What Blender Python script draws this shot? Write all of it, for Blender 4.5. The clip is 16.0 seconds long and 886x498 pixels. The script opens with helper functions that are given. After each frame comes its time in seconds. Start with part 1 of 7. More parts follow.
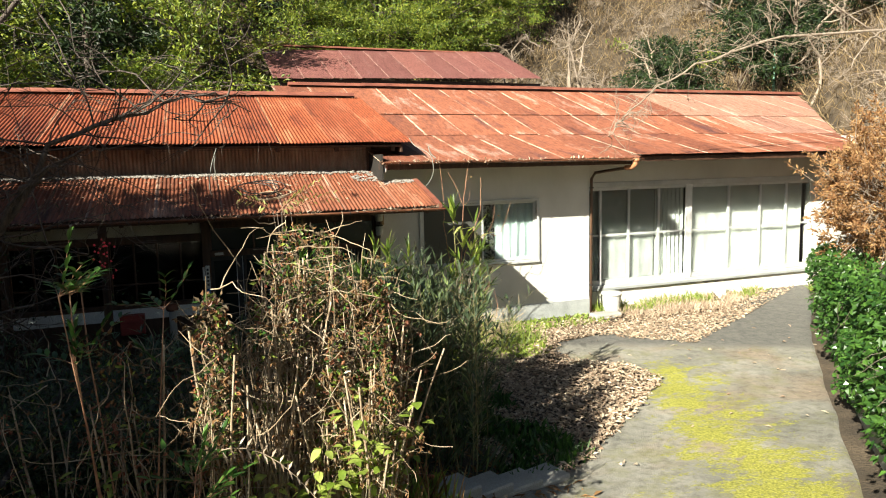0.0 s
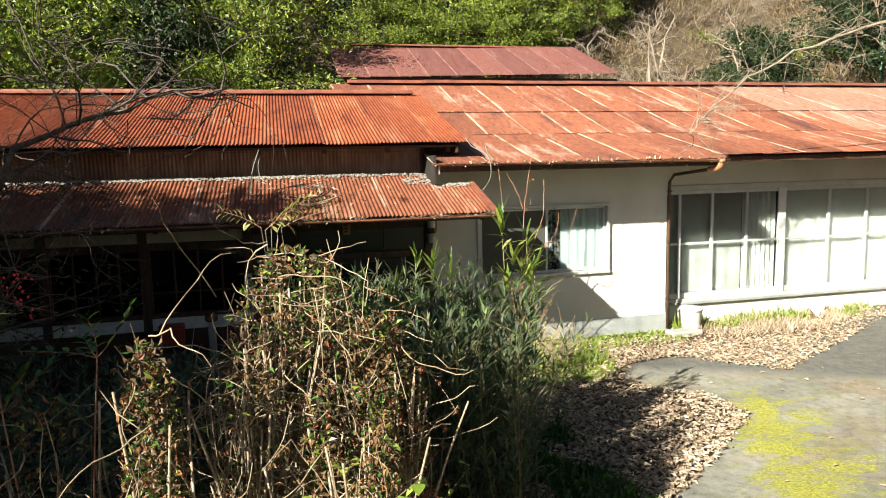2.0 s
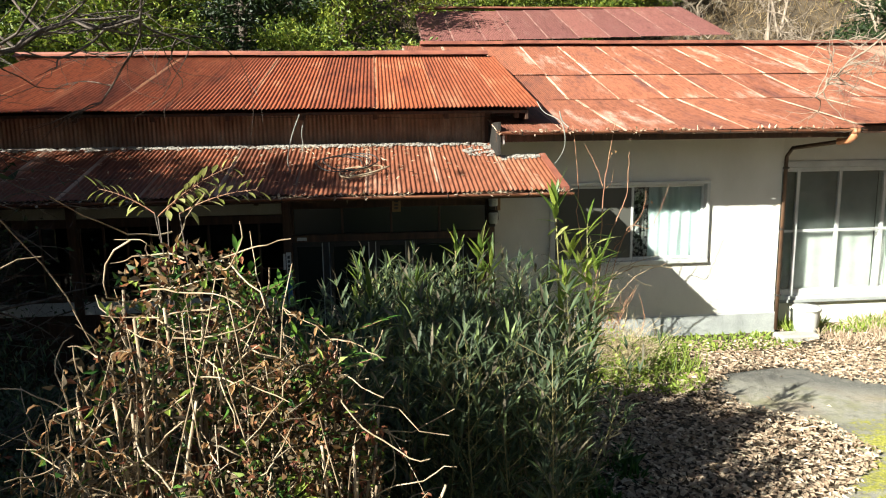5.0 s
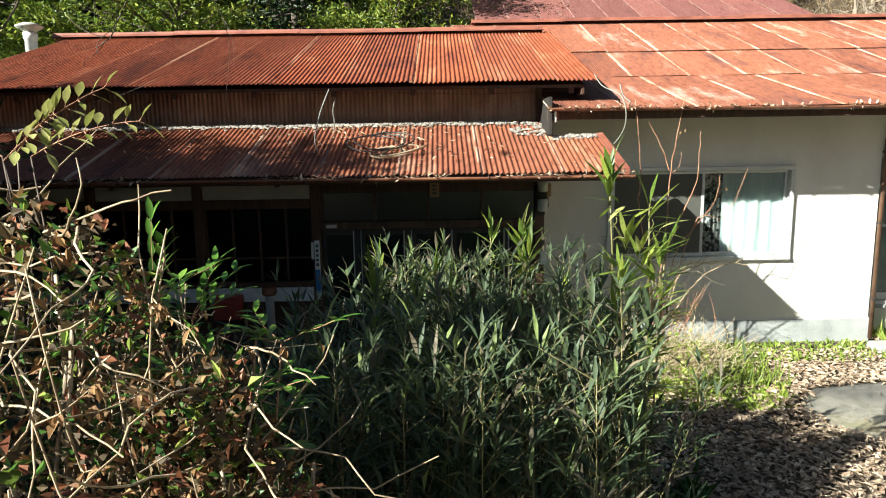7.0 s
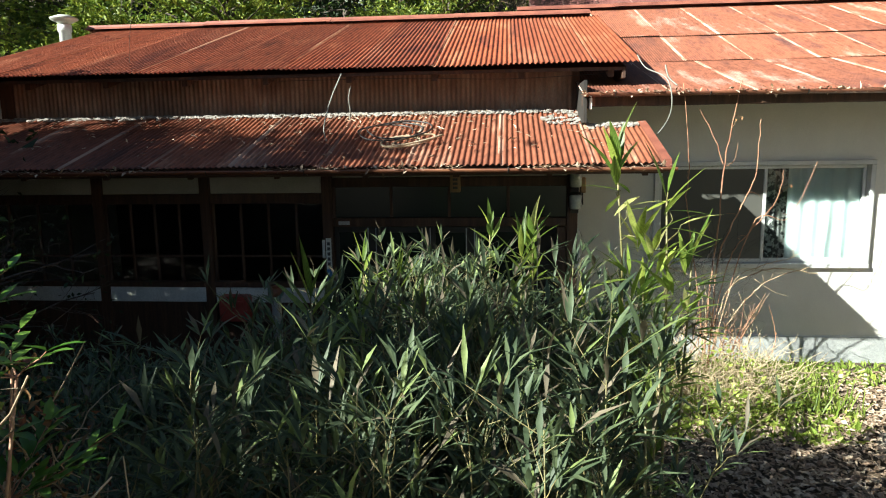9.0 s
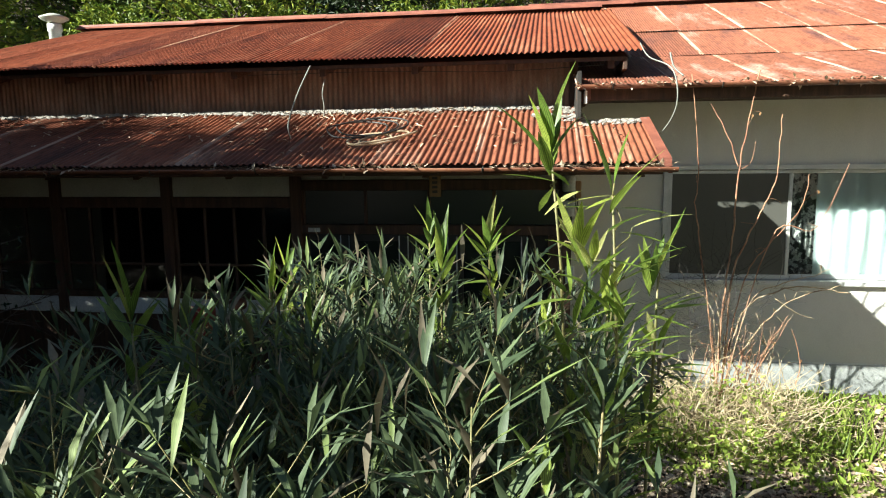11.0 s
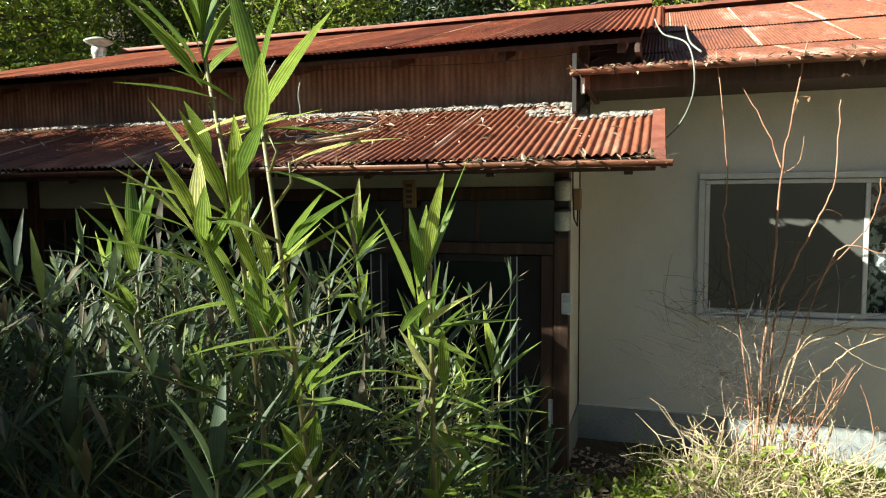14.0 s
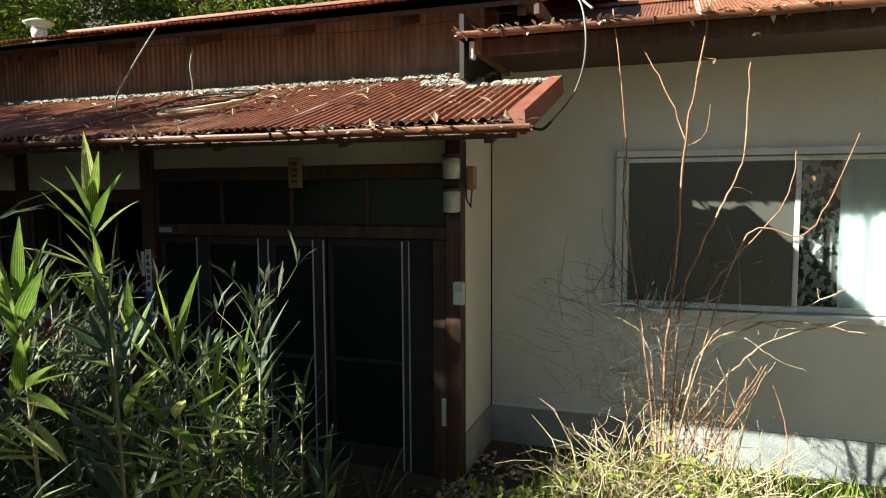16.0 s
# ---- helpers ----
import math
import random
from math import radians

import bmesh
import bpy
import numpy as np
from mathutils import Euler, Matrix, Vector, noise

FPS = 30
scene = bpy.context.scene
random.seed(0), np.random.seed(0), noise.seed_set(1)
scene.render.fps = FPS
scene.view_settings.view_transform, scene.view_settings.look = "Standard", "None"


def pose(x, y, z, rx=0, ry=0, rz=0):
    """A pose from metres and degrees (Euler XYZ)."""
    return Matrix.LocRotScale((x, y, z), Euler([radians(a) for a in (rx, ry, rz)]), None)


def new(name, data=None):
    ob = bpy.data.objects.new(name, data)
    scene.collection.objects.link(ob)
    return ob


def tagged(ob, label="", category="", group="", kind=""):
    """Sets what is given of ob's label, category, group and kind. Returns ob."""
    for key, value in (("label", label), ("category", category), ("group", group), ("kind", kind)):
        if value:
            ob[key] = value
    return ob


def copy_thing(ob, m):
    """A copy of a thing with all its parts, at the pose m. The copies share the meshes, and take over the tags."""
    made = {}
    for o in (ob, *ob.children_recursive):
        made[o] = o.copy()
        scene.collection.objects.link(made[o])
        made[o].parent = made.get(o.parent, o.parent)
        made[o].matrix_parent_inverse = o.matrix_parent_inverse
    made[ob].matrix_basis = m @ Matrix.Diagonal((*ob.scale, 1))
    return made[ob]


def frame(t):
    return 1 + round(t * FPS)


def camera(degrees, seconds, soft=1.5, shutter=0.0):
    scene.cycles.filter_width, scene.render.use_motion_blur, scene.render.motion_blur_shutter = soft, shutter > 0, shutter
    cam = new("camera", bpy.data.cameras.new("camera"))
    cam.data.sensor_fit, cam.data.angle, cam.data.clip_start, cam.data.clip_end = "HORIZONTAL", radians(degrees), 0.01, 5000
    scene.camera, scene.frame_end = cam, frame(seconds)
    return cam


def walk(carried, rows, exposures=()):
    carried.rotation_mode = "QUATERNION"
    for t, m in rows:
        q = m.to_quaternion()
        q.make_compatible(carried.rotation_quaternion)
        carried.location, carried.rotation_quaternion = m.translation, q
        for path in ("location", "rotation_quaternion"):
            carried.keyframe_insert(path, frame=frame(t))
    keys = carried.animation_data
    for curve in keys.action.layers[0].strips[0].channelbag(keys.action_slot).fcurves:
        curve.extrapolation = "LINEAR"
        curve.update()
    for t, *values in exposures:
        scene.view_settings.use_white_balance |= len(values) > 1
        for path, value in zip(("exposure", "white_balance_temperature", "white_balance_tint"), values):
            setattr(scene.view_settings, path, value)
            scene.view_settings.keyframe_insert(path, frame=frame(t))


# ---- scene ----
cam = camera(66.8, 16.0, soft=1.1)
METRES, EYE, TILT, LEAN, TURN = 7.5, 3.1, 0.0, 0.0, -20.0
ROWS = [
    (0.0, 0.0, 0.0, 0.0, -0.16, -7.07, 1.28),
    (0.5, 0.0087, 0.0289, 0.0014, 1.18, -6.82, 1.37),
    (1.0, 0.0162, 0.0644, 0.0026, 2.84, -6.74, 1.41),
    (1.5, 0.0213, 0.0935, 0.0031, 4.44, -6.77, 1.29),
    (2.0, 0.0346, 0.119, 0.005, 6.28, -7.01, 1.34),
    (2.5, 0.0475, 0.1397, 0.0065, 7.76, -7.2, 1.22),
    (3.0, 0.0592, 0.1713, 0.0057, 9.22, -7.36, 1.27),
    (3.5, 0.0666, 0.2082, 0.0062, 10.47, -7.77, 1.13),
    (4.0, 0.0728, 0.24, 0.0046, 11.83, -8.39, 1.13),
    (4.5, 0.0742, 0.2667, 0.002, 13.27, -8.93, 1.0),
    (7.0, 0.0686, 0.4064, -0.0306, 19.73, -9.4, 0.85),
    (7.5, 0.0777, 0.438, -0.0363, 21.3, -9.16, 1.01),
    (8.0, 0.0834, 0.4642, -0.0395, 22.65, -9.23, 0.96),
    (10.5, 0.1108, 0.6018, -0.0634, 28.02, -8.66, 0.66),
    (11.0, 0.1181, 0.6328, -0.0665, 28.44, -8.1, 0.61),
    (11.5, 0.1324, 0.6631, -0.0717, 29.9, -7.75, 0.69),
    (12.0, 0.1405, 0.6937, -0.0782, 31.66, -7.41, 0.8),
    (12.5, 0.1484, 0.7264, -0.0848, 33.65, -6.74, 0.84),
    (13.0, 0.1618, 0.7581, -0.0929, 35.43, -5.72, 0.78),
    (13.5, 0.1741, 0.7879, -0.0971, 37.25, -5.14, 0.7),
    (14.0, 0.1769, 0.8211, -0.1063, 37.8, -4.62, 0.45),
    (14.5, 0.1911, 0.8499, -0.1098, 37.95, -4.67, 0.33),
    (15.0, 0.2092, 0.8809, -0.1145, 38.29, -4.66, 0.26),
    (15.5, 0.2227, 0.9123, -0.1209, 38.56, -4.68, 0.3),
    (16.0, 0.2335, 0.9451, -0.1246, 38.92, -4.85, 0.32),
]
walk(cam, [(t, pose(0, 0, EYE, TILT, LEAN, TURN) @ pose(METRES * x, METRES * y, METRES * z, 90 + pitch, roll, yaw)) for t, x, y, z, yaw, pitch, roll in ROWS],
     exposures=[(0, 1.53, 6650, 5), (5, 1.61, 6350, 4), (9, 1.80, 6050, 2), (16, 1.82, 6300, 0)])

# ---- world, sun ----
SUN_WAY = Vector((2.79, 1.97, -2.0)).normalized()
world = bpy.data.worlds.new("sky")
scene.world = world
world.use_nodes = True
wn = world.node_tree.nodes
sky = wn.new("ShaderNodeTexSky")
sky.sky_type = "NISHITA"
sky.sun_disc = False
sky.sun_elevation = radians(30.4)
sky.sun_rotation = radians(234.8)
wn["Background"].inputs[1].default_value = 0.026
world.node_tree.links.new(sky.outputs[0], wn["Background"].inputs[0])
sun = new("sun", bpy.data.lights.new("sun", "SUN"))
sun.data.energy = 5.0
sun.data.angle = radians(0.53)
sun.data.color = (1.0, 0.95, 0.85)
sun.matrix_world = Matrix.Translation((-20, -15, 20)) @ SUN_WAY.to_track_quat("-Z", "Y").to_matrix().to_4x4()

RND = random.Random(7)


# ---- geometry helpers ----
class Geo:
    """Collects vertices and faces of one part, in world or thing coordinates."""

    def __init__(self):
        self.v, self.f, self.across = [], [], []

    def add(self, verts, faces):
        n = len(self.v)
        self.v.extend(verts)
        self.f.extend([tuple(i + n for i in f) for f in faces])
        return self

    def box(self, x0, x1, y0, y1, z0, z1, c=0.004):
        """A box with chamfered edges."""
        lo, hi = (x0, y0, z0), (x1, y1, z1)
        c = min(c, 0.45 * min(hi[k] - lo[k] for k in range(3)))
        verts, index = [], {}
        for sx in (0, 1):
            for sy in (0, 1):
                for sz in (0, 1):
                    s = (sx, sy, sz)
                    for axis in range(3):
                        p = [hi[k] - c if s[k] else lo[k] + c for k in range(3)]
                        p[axis] = hi[axis] if s[axis] else lo[axis]
                        index[s, axis] = len(verts)
                        verts.append(tuple(p))
        faces = []
        for axis in range(3):
            a, b = (axis + 1) % 3, (axis + 2) % 3
            for side in (0, 1):
                ring = []
                for u, w in ((0, 0), (1, 0), (1, 1), (0, 1)):
                    s = [0, 0, 0]
                    s[axis], s[a], s[b] = side, u, w
                    ring.append(index[tuple(s), axis])
                faces.append(tuple(ring if side else ring[::-1]))
            for u in (0, 1):
                for w in (0, 1):
                    s0, s1 = [0, 0, 0], [0, 0, 0]
                    s0[a] = s1[a] = u
                    s0[b] = s1[b] = w
                    s1[axis] = 1
                    s0, s1 = tuple(s0), tuple(s1)
                    ring = (index[s0, a], index[s1, a], index[s1, b], index[s0, b])
                    faces.append(ring if u == w else ring[::-1])
        for s in ((x, y, z) for x in (0, 1) for y in (0, 1) for z in (0, 1)):
            ring = (index[s, 0], index[s, 1], index[s, 2])
            faces.append(ring if sum(s) % 2 else ring[::-1])
        return self.add(verts, faces)

    def tube(self, pts, r0, r1=None, n=6, cap=True):
        r1 = r0 if r1 is None else r1
        pts = [Vector(p) for p in pts]
        verts, faces, m = [], [], len(pts)
        side = None
        for i, p in enumerate(pts):
            d = pts[min(i + 1, m - 1)] - pts[max(i - 1, 0)]
            if d.length < 1e-9:
                d = Vector((0, 0, 1))
            d.normalize()
            if side is None:
                side = d.cross(Vector((0.3, 0.9, 0.1)))
                if side.length < 0.1:
                    side = d.cross(Vector((1, 0, 0)))
            side = side - d * side.dot(d)
            side.normalize()
            up = d.cross(side)
            r = r0 + (r1 - r0) * i / max(m - 1, 1)
            for k in range(n):
                a = 2 * math.pi * k / n
                verts.append(tuple(p + r * (math.cos(a) * side + math.sin(a) * up)))
        for i in range(m - 1):
            for k in range(n):
                j = (k + 1) % n
                faces.append((i * n + k, i * n + j, (i + 1) * n + j, (i + 1) * n + k))
        if cap:
            faces.append(tuple(range(n - 1, -1, -1)))
            faces.append(tuple((m - 1) * n + k for k in range(n)))
        return self.add(verts, faces)

    def lathe(self, cx, cy, prof, n=20):
        """A turned form about the upright axis at (cx, cy); prof: (radius, z) from the bottom up."""
        verts, faces = [], []
        for r, z in prof:
            for k in range(n):
                a = 2 * math.pi * k / n
                verts.append((cx + r * math.cos(a), cy + r * math.sin(a), z))
        for i in range(len(prof) - 1):
            for k in range(n):
                j = (k + 1) % n
                faces.append((i * n + k, i * n + j, (i + 1) * n + j, (i + 1) * n + k))
        faces.append(tuple(range(n - 1, -1, -1)))
        faces.append(tuple((len(prof) - 1) * n + k for k in range(n)))
        return self.add(verts, faces)

    def leaf(self, base, way, length, width, up=(0, 0, 1), droop=0.3, fold=0.25, segs=4, shape=0.4):
        """A folded, arching leaf blade from base along way."""
        base, d, u = Vector(base), Vector(way).normalized(), Vector(up)
        s = d.cross(u)
        if s.length < 0.05:
            s = d.cross(Vector((1, 0.2, 0)))
        s.normalize()
        u = s.cross(d)
        verts, faces = [], []
        p = base.copy()
        for i in range(segs + 1):
            t = i / segs
            w = width * 0.5 * (min(t / shape, 1.0) ** 0.7) * (1 - max(0, (t - shape) / (1 - shape)) ** 1.6) + 0.0006
            verts.extend((tuple(p + s * w + u * w * fold), tuple(p), tuple(p - s * w + u * w * fold)))
            p = p + d * (length / segs)
            d = (d - u * droop / segs).normalized() if i < segs else d
            u = s.cross(d)
        for i in range(segs):
            a = i * 3
            faces.extend(((a, a + 1, a + 4, a + 3), (a + 1, a + 2, a + 5, a + 4)))
        self.across.extend((1.0, 0.0, -1.0) * (segs + 1))
        return self.add(verts, faces)

    def mesh(self, name, smooth=False, shift=(0, 0, 0)):
        me = bpy.data.meshes.new(name)
        if any(shift):
            self.v = [(a - shift[0], b - shift[1], c - shift[2]) for a, b, c in self.v]
        me.from_pydata(self.v, [], self.f)
        if smooth:
            me.polygons.foreach_set("use_smooth", [True] * len(me.polygons))
        if self.across and len(self.across) == len(self.v):
            me.attributes.new("across", "FLOAT", "POINT").data.foreach_set("value", self.across)
        me.update()
        return me


def thing(name, at, label, category="", group="", kind=""):
    ob = new(name)
    ob.location = at
    ob.empty_display_size = 0.1
    return tagged(ob, label, category, group, kind)


def root_of(ob):
    while ob.parent:
        ob = ob.parent
    return ob


def part(name, geo, material, parent=None, label="", smooth=False):
    """Links a Geo in world coordinates as one mesh object under a thing or part."""
    shift = tuple(root_of(parent).location) if parent else (0, 0, 0)
    ob = new(name, geo.mesh(name, smooth, shift))
    ob.data.materials.append(material)
    ob.parent = parent
    return tagged(ob, label)


def piece(name, me, parent, m):
    ob = new(name, me)
    ob.parent = parent
    ob.matrix_basis = Matrix.Translation(-Vector(root_of(parent).location)) @ m
    return ob


# ---- materials ----
def nodes_of(name):
    m = bpy.data.materials.new(name)
    m.use_nodes = True
    nt = m.node_tree
    return m, nt, nt.nodes["Principled BSDF"]


def noise_node(nt, vec, scale, detail=5.0, rough=0.6):
    n = nt.nodes.new("ShaderNodeTexNoise")
    n.inputs["Scale"].default_value = scale
    n.inputs["Detail"].default_value = detail
    n.inputs["Roughness"].default_value = rough
    nt.links.new(vec, n.inputs["Vector"])
    return n.outputs["Fac"]


def ramp_node(nt, fac, stops):
    r = nt.nodes.new("ShaderNodeValToRGB")
    el = r.color_ramp.elements
    while len(el) < len(stops):
        el.new(0.5)
    for e, (p, c) in zip(el, stops):
        e.position, e.color = p, (*c, 1)
    nt.links.new(fac, r.inputs[0])
    return r.outputs[0]


def mix_node(nt, fac, a, b, blend="MIX"):
    m = nt.nodes.new("ShaderNodeMix")
    m.data_type, m.blend_type = "RGBA", blend
    for sock, val in ((m.inputs[0], fac), (m.inputs[6], a), (m.inputs[7], b)):
        if isinstance(val, (int, float)):
            sock.default_value = val
        elif isinstance(val, tuple):
            sock.default_value = (*val, 1)
        else:
            nt.links.new(val, sock)
    return m.outputs[2]


def coords(nt, kind="Object", scale=(1, 1, 1), random_shift=False):
    tc = nt.nodes.new("ShaderNodeTexCoord")
    out = tc.outputs[kind]
    mp = nt.nodes.new("ShaderNodeMapping")
    mp.inputs["Scale"].default_value = scale
    nt.links.new(out, mp.inputs["Vector"])
    out = mp.outputs[0]
    if random_shift:
        info = nt.nodes.new("ShaderNodeObjectInfo")
        mul = nt.nodes.new("ShaderNodeMath")
        mul.operation = "MULTIPLY"
        mul.inputs[1].default_value = 60.0
        nt.links.new(info.outputs["Random"], mul.inputs[0])
        add = nt.nodes.new("ShaderNodeVectorMath")
        nt.links.new(out, add.inputs[0])
        nt.links.new(mul.outputs[0], add.inputs[1])
        out = add.outputs[0]
    return out


def bump_node(nt, bsdf, height, strength, distance=0.01):
    b = nt.nodes.new("ShaderNodeBump")
    b.inputs["Strength"].default_value = strength
    b.inputs["Distance"].default_value = distance
    nt.links.new(height, b.inputs["Height"])
    nt.links.new(b.outputs[0], bsdf.inputs["Normal"])


def surface(name, stops, scale=3.0, fine=60.0, rough=0.8, bump=0.3, metal=0.0, stretch=(1, 1, 1), shift=False, grain=0.25, dist=0.01):
    """A surface with broad patches from the stops, fine grain over them and relief."""
    m, nt, b = nodes_of(name)
    vec = coords(nt, "Object", stretch, shift)
    broad = noise_node(nt, vec, scale)
    small = noise_node(nt, vec, fine, 3.0)
    col = ramp_node(nt, broad, stops)
    dark = ramp_node(nt, small, [(0.3, (1 - grain,) * 3), (0.7, (1 + grain * 0.3,) * 3)])
    nt.links.new(mix_node(nt, 1.0, col, dark, "MULTIPLY"), b.inputs["Base Color"])
    b.inputs["Roughness"].default_value = rough
    b.inputs["Metallic"].default_value = metal
    if bump:
        bump_node(nt, b, small, bump, dist)
    return m


def leafy(name, dark, light, shine=0.45, through_light=0.35, scale=2.0, accent=None, veins=0.0):
    """Leaves: each blade has its own tint; some light comes through."""
    m, nt, b = nodes_of(name)
    geo = nt.nodes.new("ShaderNodeNewGeometry")
    tint = ramp_node(nt, geo.outputs["Random Per Island"], [(0.0, dark), (0.65, tuple((p + q) / 2 for p, q in zip(dark, light))), (0.84 if accent else 1.0, light)] + ([(0.88, accent)] if accent else []))
    vec = coords(nt, "Object")
    streak = noise_node(nt, vec, scale * 20, 2.0)
    col = mix_node(nt, 1.0, tint, ramp_node(nt, streak, [(0.3, (0.75,) * 3), (0.7, (1.1,) * 3)]), "MULTIPLY")
    if veins:
        # pale veins run along the blade, with a lighter midrib
        blade = nt.nodes.new("ShaderNodeAttribute")
        blade.attribute_name = "across"
        wave = nt.nodes.new("ShaderNodeMath")
        wave.operation = "MULTIPLY"
        wave.inputs[1].default_value = 19.0
        nt.links.new(blade.outputs["Fac"], wave.inputs[0])
        cosine = nt.nodes.new("ShaderNodeMath")
        cosine.operation = "COSINE"
        nt.links.new(wave.outputs[0], cosine.inputs[0])
        half = nt.nodes.new("ShaderNodeMapRange")
        half.inputs[1].default_value = -1.0
        nt.links.new(cosine.outputs[0], half.inputs[0])
        col = mix_node(nt, 1.0, col, ramp_node(nt, half.outputs[0], [(0.35, (1 - veins,) * 3), (0.85, (1 + veins, 1 + veins, 1 + 0.6 * veins))]), "MULTIPLY")
    nt.links.new(col, b.inputs["Base Color"])
    b.inputs["Roughness"].default_value = shine
    tr = nt.nodes.new("ShaderNodeBsdfTranslucent")
    nt.links.new(col, tr.inputs["Color"])
    mx = nt.nodes.new("ShaderNodeMixShader")
    mx.inputs[0].default_value = through_light
    nt.links.new(b.outputs[0], mx.inputs[1])
    nt.links.new(tr.outputs[0], mx.inputs[2])
    nt.links.new(mx.outputs[0], nt.nodes["Material Output"].inputs["Surface"])
    return m


def rusty_sheet(name, deep, mid, pale, lap):
    """Red-painted corrugated iron, faded and rusting, with a pale lap along each sheet's edge."""
    m, nt, b = nodes_of(name)
    vec = coords(nt, "Object", (1.5, 0.35, 1), True)
    broad = noise_node(nt, vec, 1.6, 6.0, 0.65)
    col = ramp_node(nt, broad, [(0.30, deep), (0.46, mid), (0.56, mid), (0.72, pale)])
    fvec = coords(nt, "Object", (1, 0.25, 1), True)
    fine = noise_node(nt, fvec, 22.0, 4.0, 0.7)
    col = mix_node(nt, 1.0, col, ramp_node(nt, fine, [(0.3, (0.48, 0.45, 0.42)), (0.52, (0.96, 0.96, 0.96)), (0.75, (1.25, 1.22, 1.2))]), "MULTIPLY")
    info = nt.nodes.new("ShaderNodeObjectInfo")
    col = mix_node(nt, 1.0, col, ramp_node(nt, info.outputs["Random"], [(0.0, (0.78, 0.76, 0.78)), (0.5, (1, 1, 1)), (1.0, (1.12, 1.1, 1.05))]), "MULTIPLY")
    tc = nt.nodes.new("ShaderNodeTexCoord")
    sep = nt.nodes.new("ShaderNodeSeparateXYZ")
    nt.links.new(tc.outputs["Object"], sep.inputs[0])
    edge = nt.nodes.new("ShaderNodeMapRange")
    edge.inputs[1].default_value, edge.inputs[2].default_value = 0.055, 0.03
    nt.links.new(sep.outputs[0], edge.inputs[0])
    broken = nt.nodes.new("ShaderNodeMath")
    broken.operation = "MULTIPLY"
    nt.links.new(edge.outputs[0], broken.inputs[0])
    nt.links.new(ramp_node(nt, noise_node(nt, vec, 5.0, 4.0), [(0.36, (0, 0, 0)), (0.56, (0.9, 0.9, 0.9))]), broken.inputs[1])
    col = mix_node(nt, broken.outputs[0], col, lap)
    nt.links.new(col, b.inputs["Base Color"])
    b.inputs["Roughness"].default_value = 0.62
    b.inputs["Specular IOR Level"].default_value = 0.35
    bump_node(nt, b, fine, 0.25, 0.004)
    return m


M_ROOF_A = rusty_sheet("red_corrugated_iron", (0.13, 0.032, 0.018), (0.29, 0.076, 0.032), (0.44, 0.165, 0.085), (0.66, 0.42, 0.26))
M_ROOF_A_PLAIN = rusty_sheet("evenly_red_corrugated_iron", (0.13, 0.032, 0.018), (0.28, 0.074, 0.032), (0.40, 0.145, 0.075), (0.33, 0.125, 0.065))
M_ROOF_B = rusty_sheet("faded_corrugated_iron", (0.13, 0.055, 0.046), (0.27, 0.098, 0.056), (0.50, 0.33, 0.26), (0.66, 0.49, 0.36))
M_ROOF_PINK = rusty_sheet("bleached_pink_iron", (0.22, 0.095, 0.075), (0.34, 0.175, 0.125), (0.48, 0.32, 0.25), (0.58, 0.44, 0.36))
M_ROOF_LOW = rusty_sheet("grimy_corrugated_iron", (0.075, 0.030, 0.020), (0.225, 0.078, 0.042), (0.42, 0.24, 0.165), (0.46, 0.31, 0.23))
M_ROOF_C = rusty_sheet("dull_red_corrugated_iron", (0.14, 0.055, 0.05), (0.20, 0.08, 0.07), (0.27, 0.14, 0.12), (0.36, 0.22, 0.18))
M_SIDING = surface("weathered_brown_iron", [(0.25, (0.14, 0.078, 0.050)), (0.5, (0.235, 0.145, 0.098)), (0.75, (0.36, 0.26, 0.19))], 2.0, 40, 0.6, 0.2, 0.0, (3, 1, 0.4), True)
M_RIDGE = surface("rusted_ridge_iron", [(0.3, (0.15, 0.045, 0.03)), (0.7, (0.33, 0.115, 0.07))], 4, 60, 0.6)
M_PLASTER = surface("cream_mortar", [(0.25, (0.62, 0.60, 0.54)), (0.6, (0.74, 0.72, 0.66)), (0.8, (0.80, 0.78, 0.72))], 1.3, 140, 0.92, 0.5, 0, (1, 1, 0.6), False, 0.12, 0.003)
M_PLINTH = surface("grey_concrete_plinth", [(0.3, (0.29, 0.305, 0.30)), (0.7, (0.44, 0.455, 0.44))], 2.5, 120, 0.9, 0.5, 0, (1, 1, 1), False, 0.35, 0.006)
M_PANEL = surface("old_white_plaster", [(0.3, (0.50, 0.49, 0.42)), (0.7, (0.66, 0.65, 0.58))], 2, 90, 0.9, 0.3)
M_WOOD = surface("dark_brown_timber", [(0.3, (0.045, 0.022, 0.013)), (0.55, (0.09, 0.043, 0.024)), (0.8, (0.16, 0.085, 0.05))], 3, 60, 0.6, 0.4, 0, (8, 8, 0.5), True, 0.4, 0.004)
M_WOOD_RED = surface("reddish_timber", [(0.3, (0.13, 0.05, 0.03)), (0.7, (0.27, 0.12, 0.07))], 3, 60, 0.6, 0.3, 0, (0.6, 8, 8), True)
M_ALU = surface("dull_aluminium", [(0.3, (0.52, 0.53, 0.52)), (0.7, (0.68, 0.69, 0.67))], 4, 120, 0.42, 0.1, 0.15)
M_ALU_DARK = surface("bronze_aluminium", [(0.3, (0.028, 0.025, 0.022)), (0.7, (0.05, 0.044, 0.038))], 4, 120, 0.55, 0.1, 0.2)
# near-black: rooms, roof gap and wall twigs take their shade from this colour
M_DARK = surface("near_black", [(0.3, (0.012, 0.010, 0.008)), (0.7, (0.03, 0.025, 0.02))], 3, 40, 0.8, 0.2)
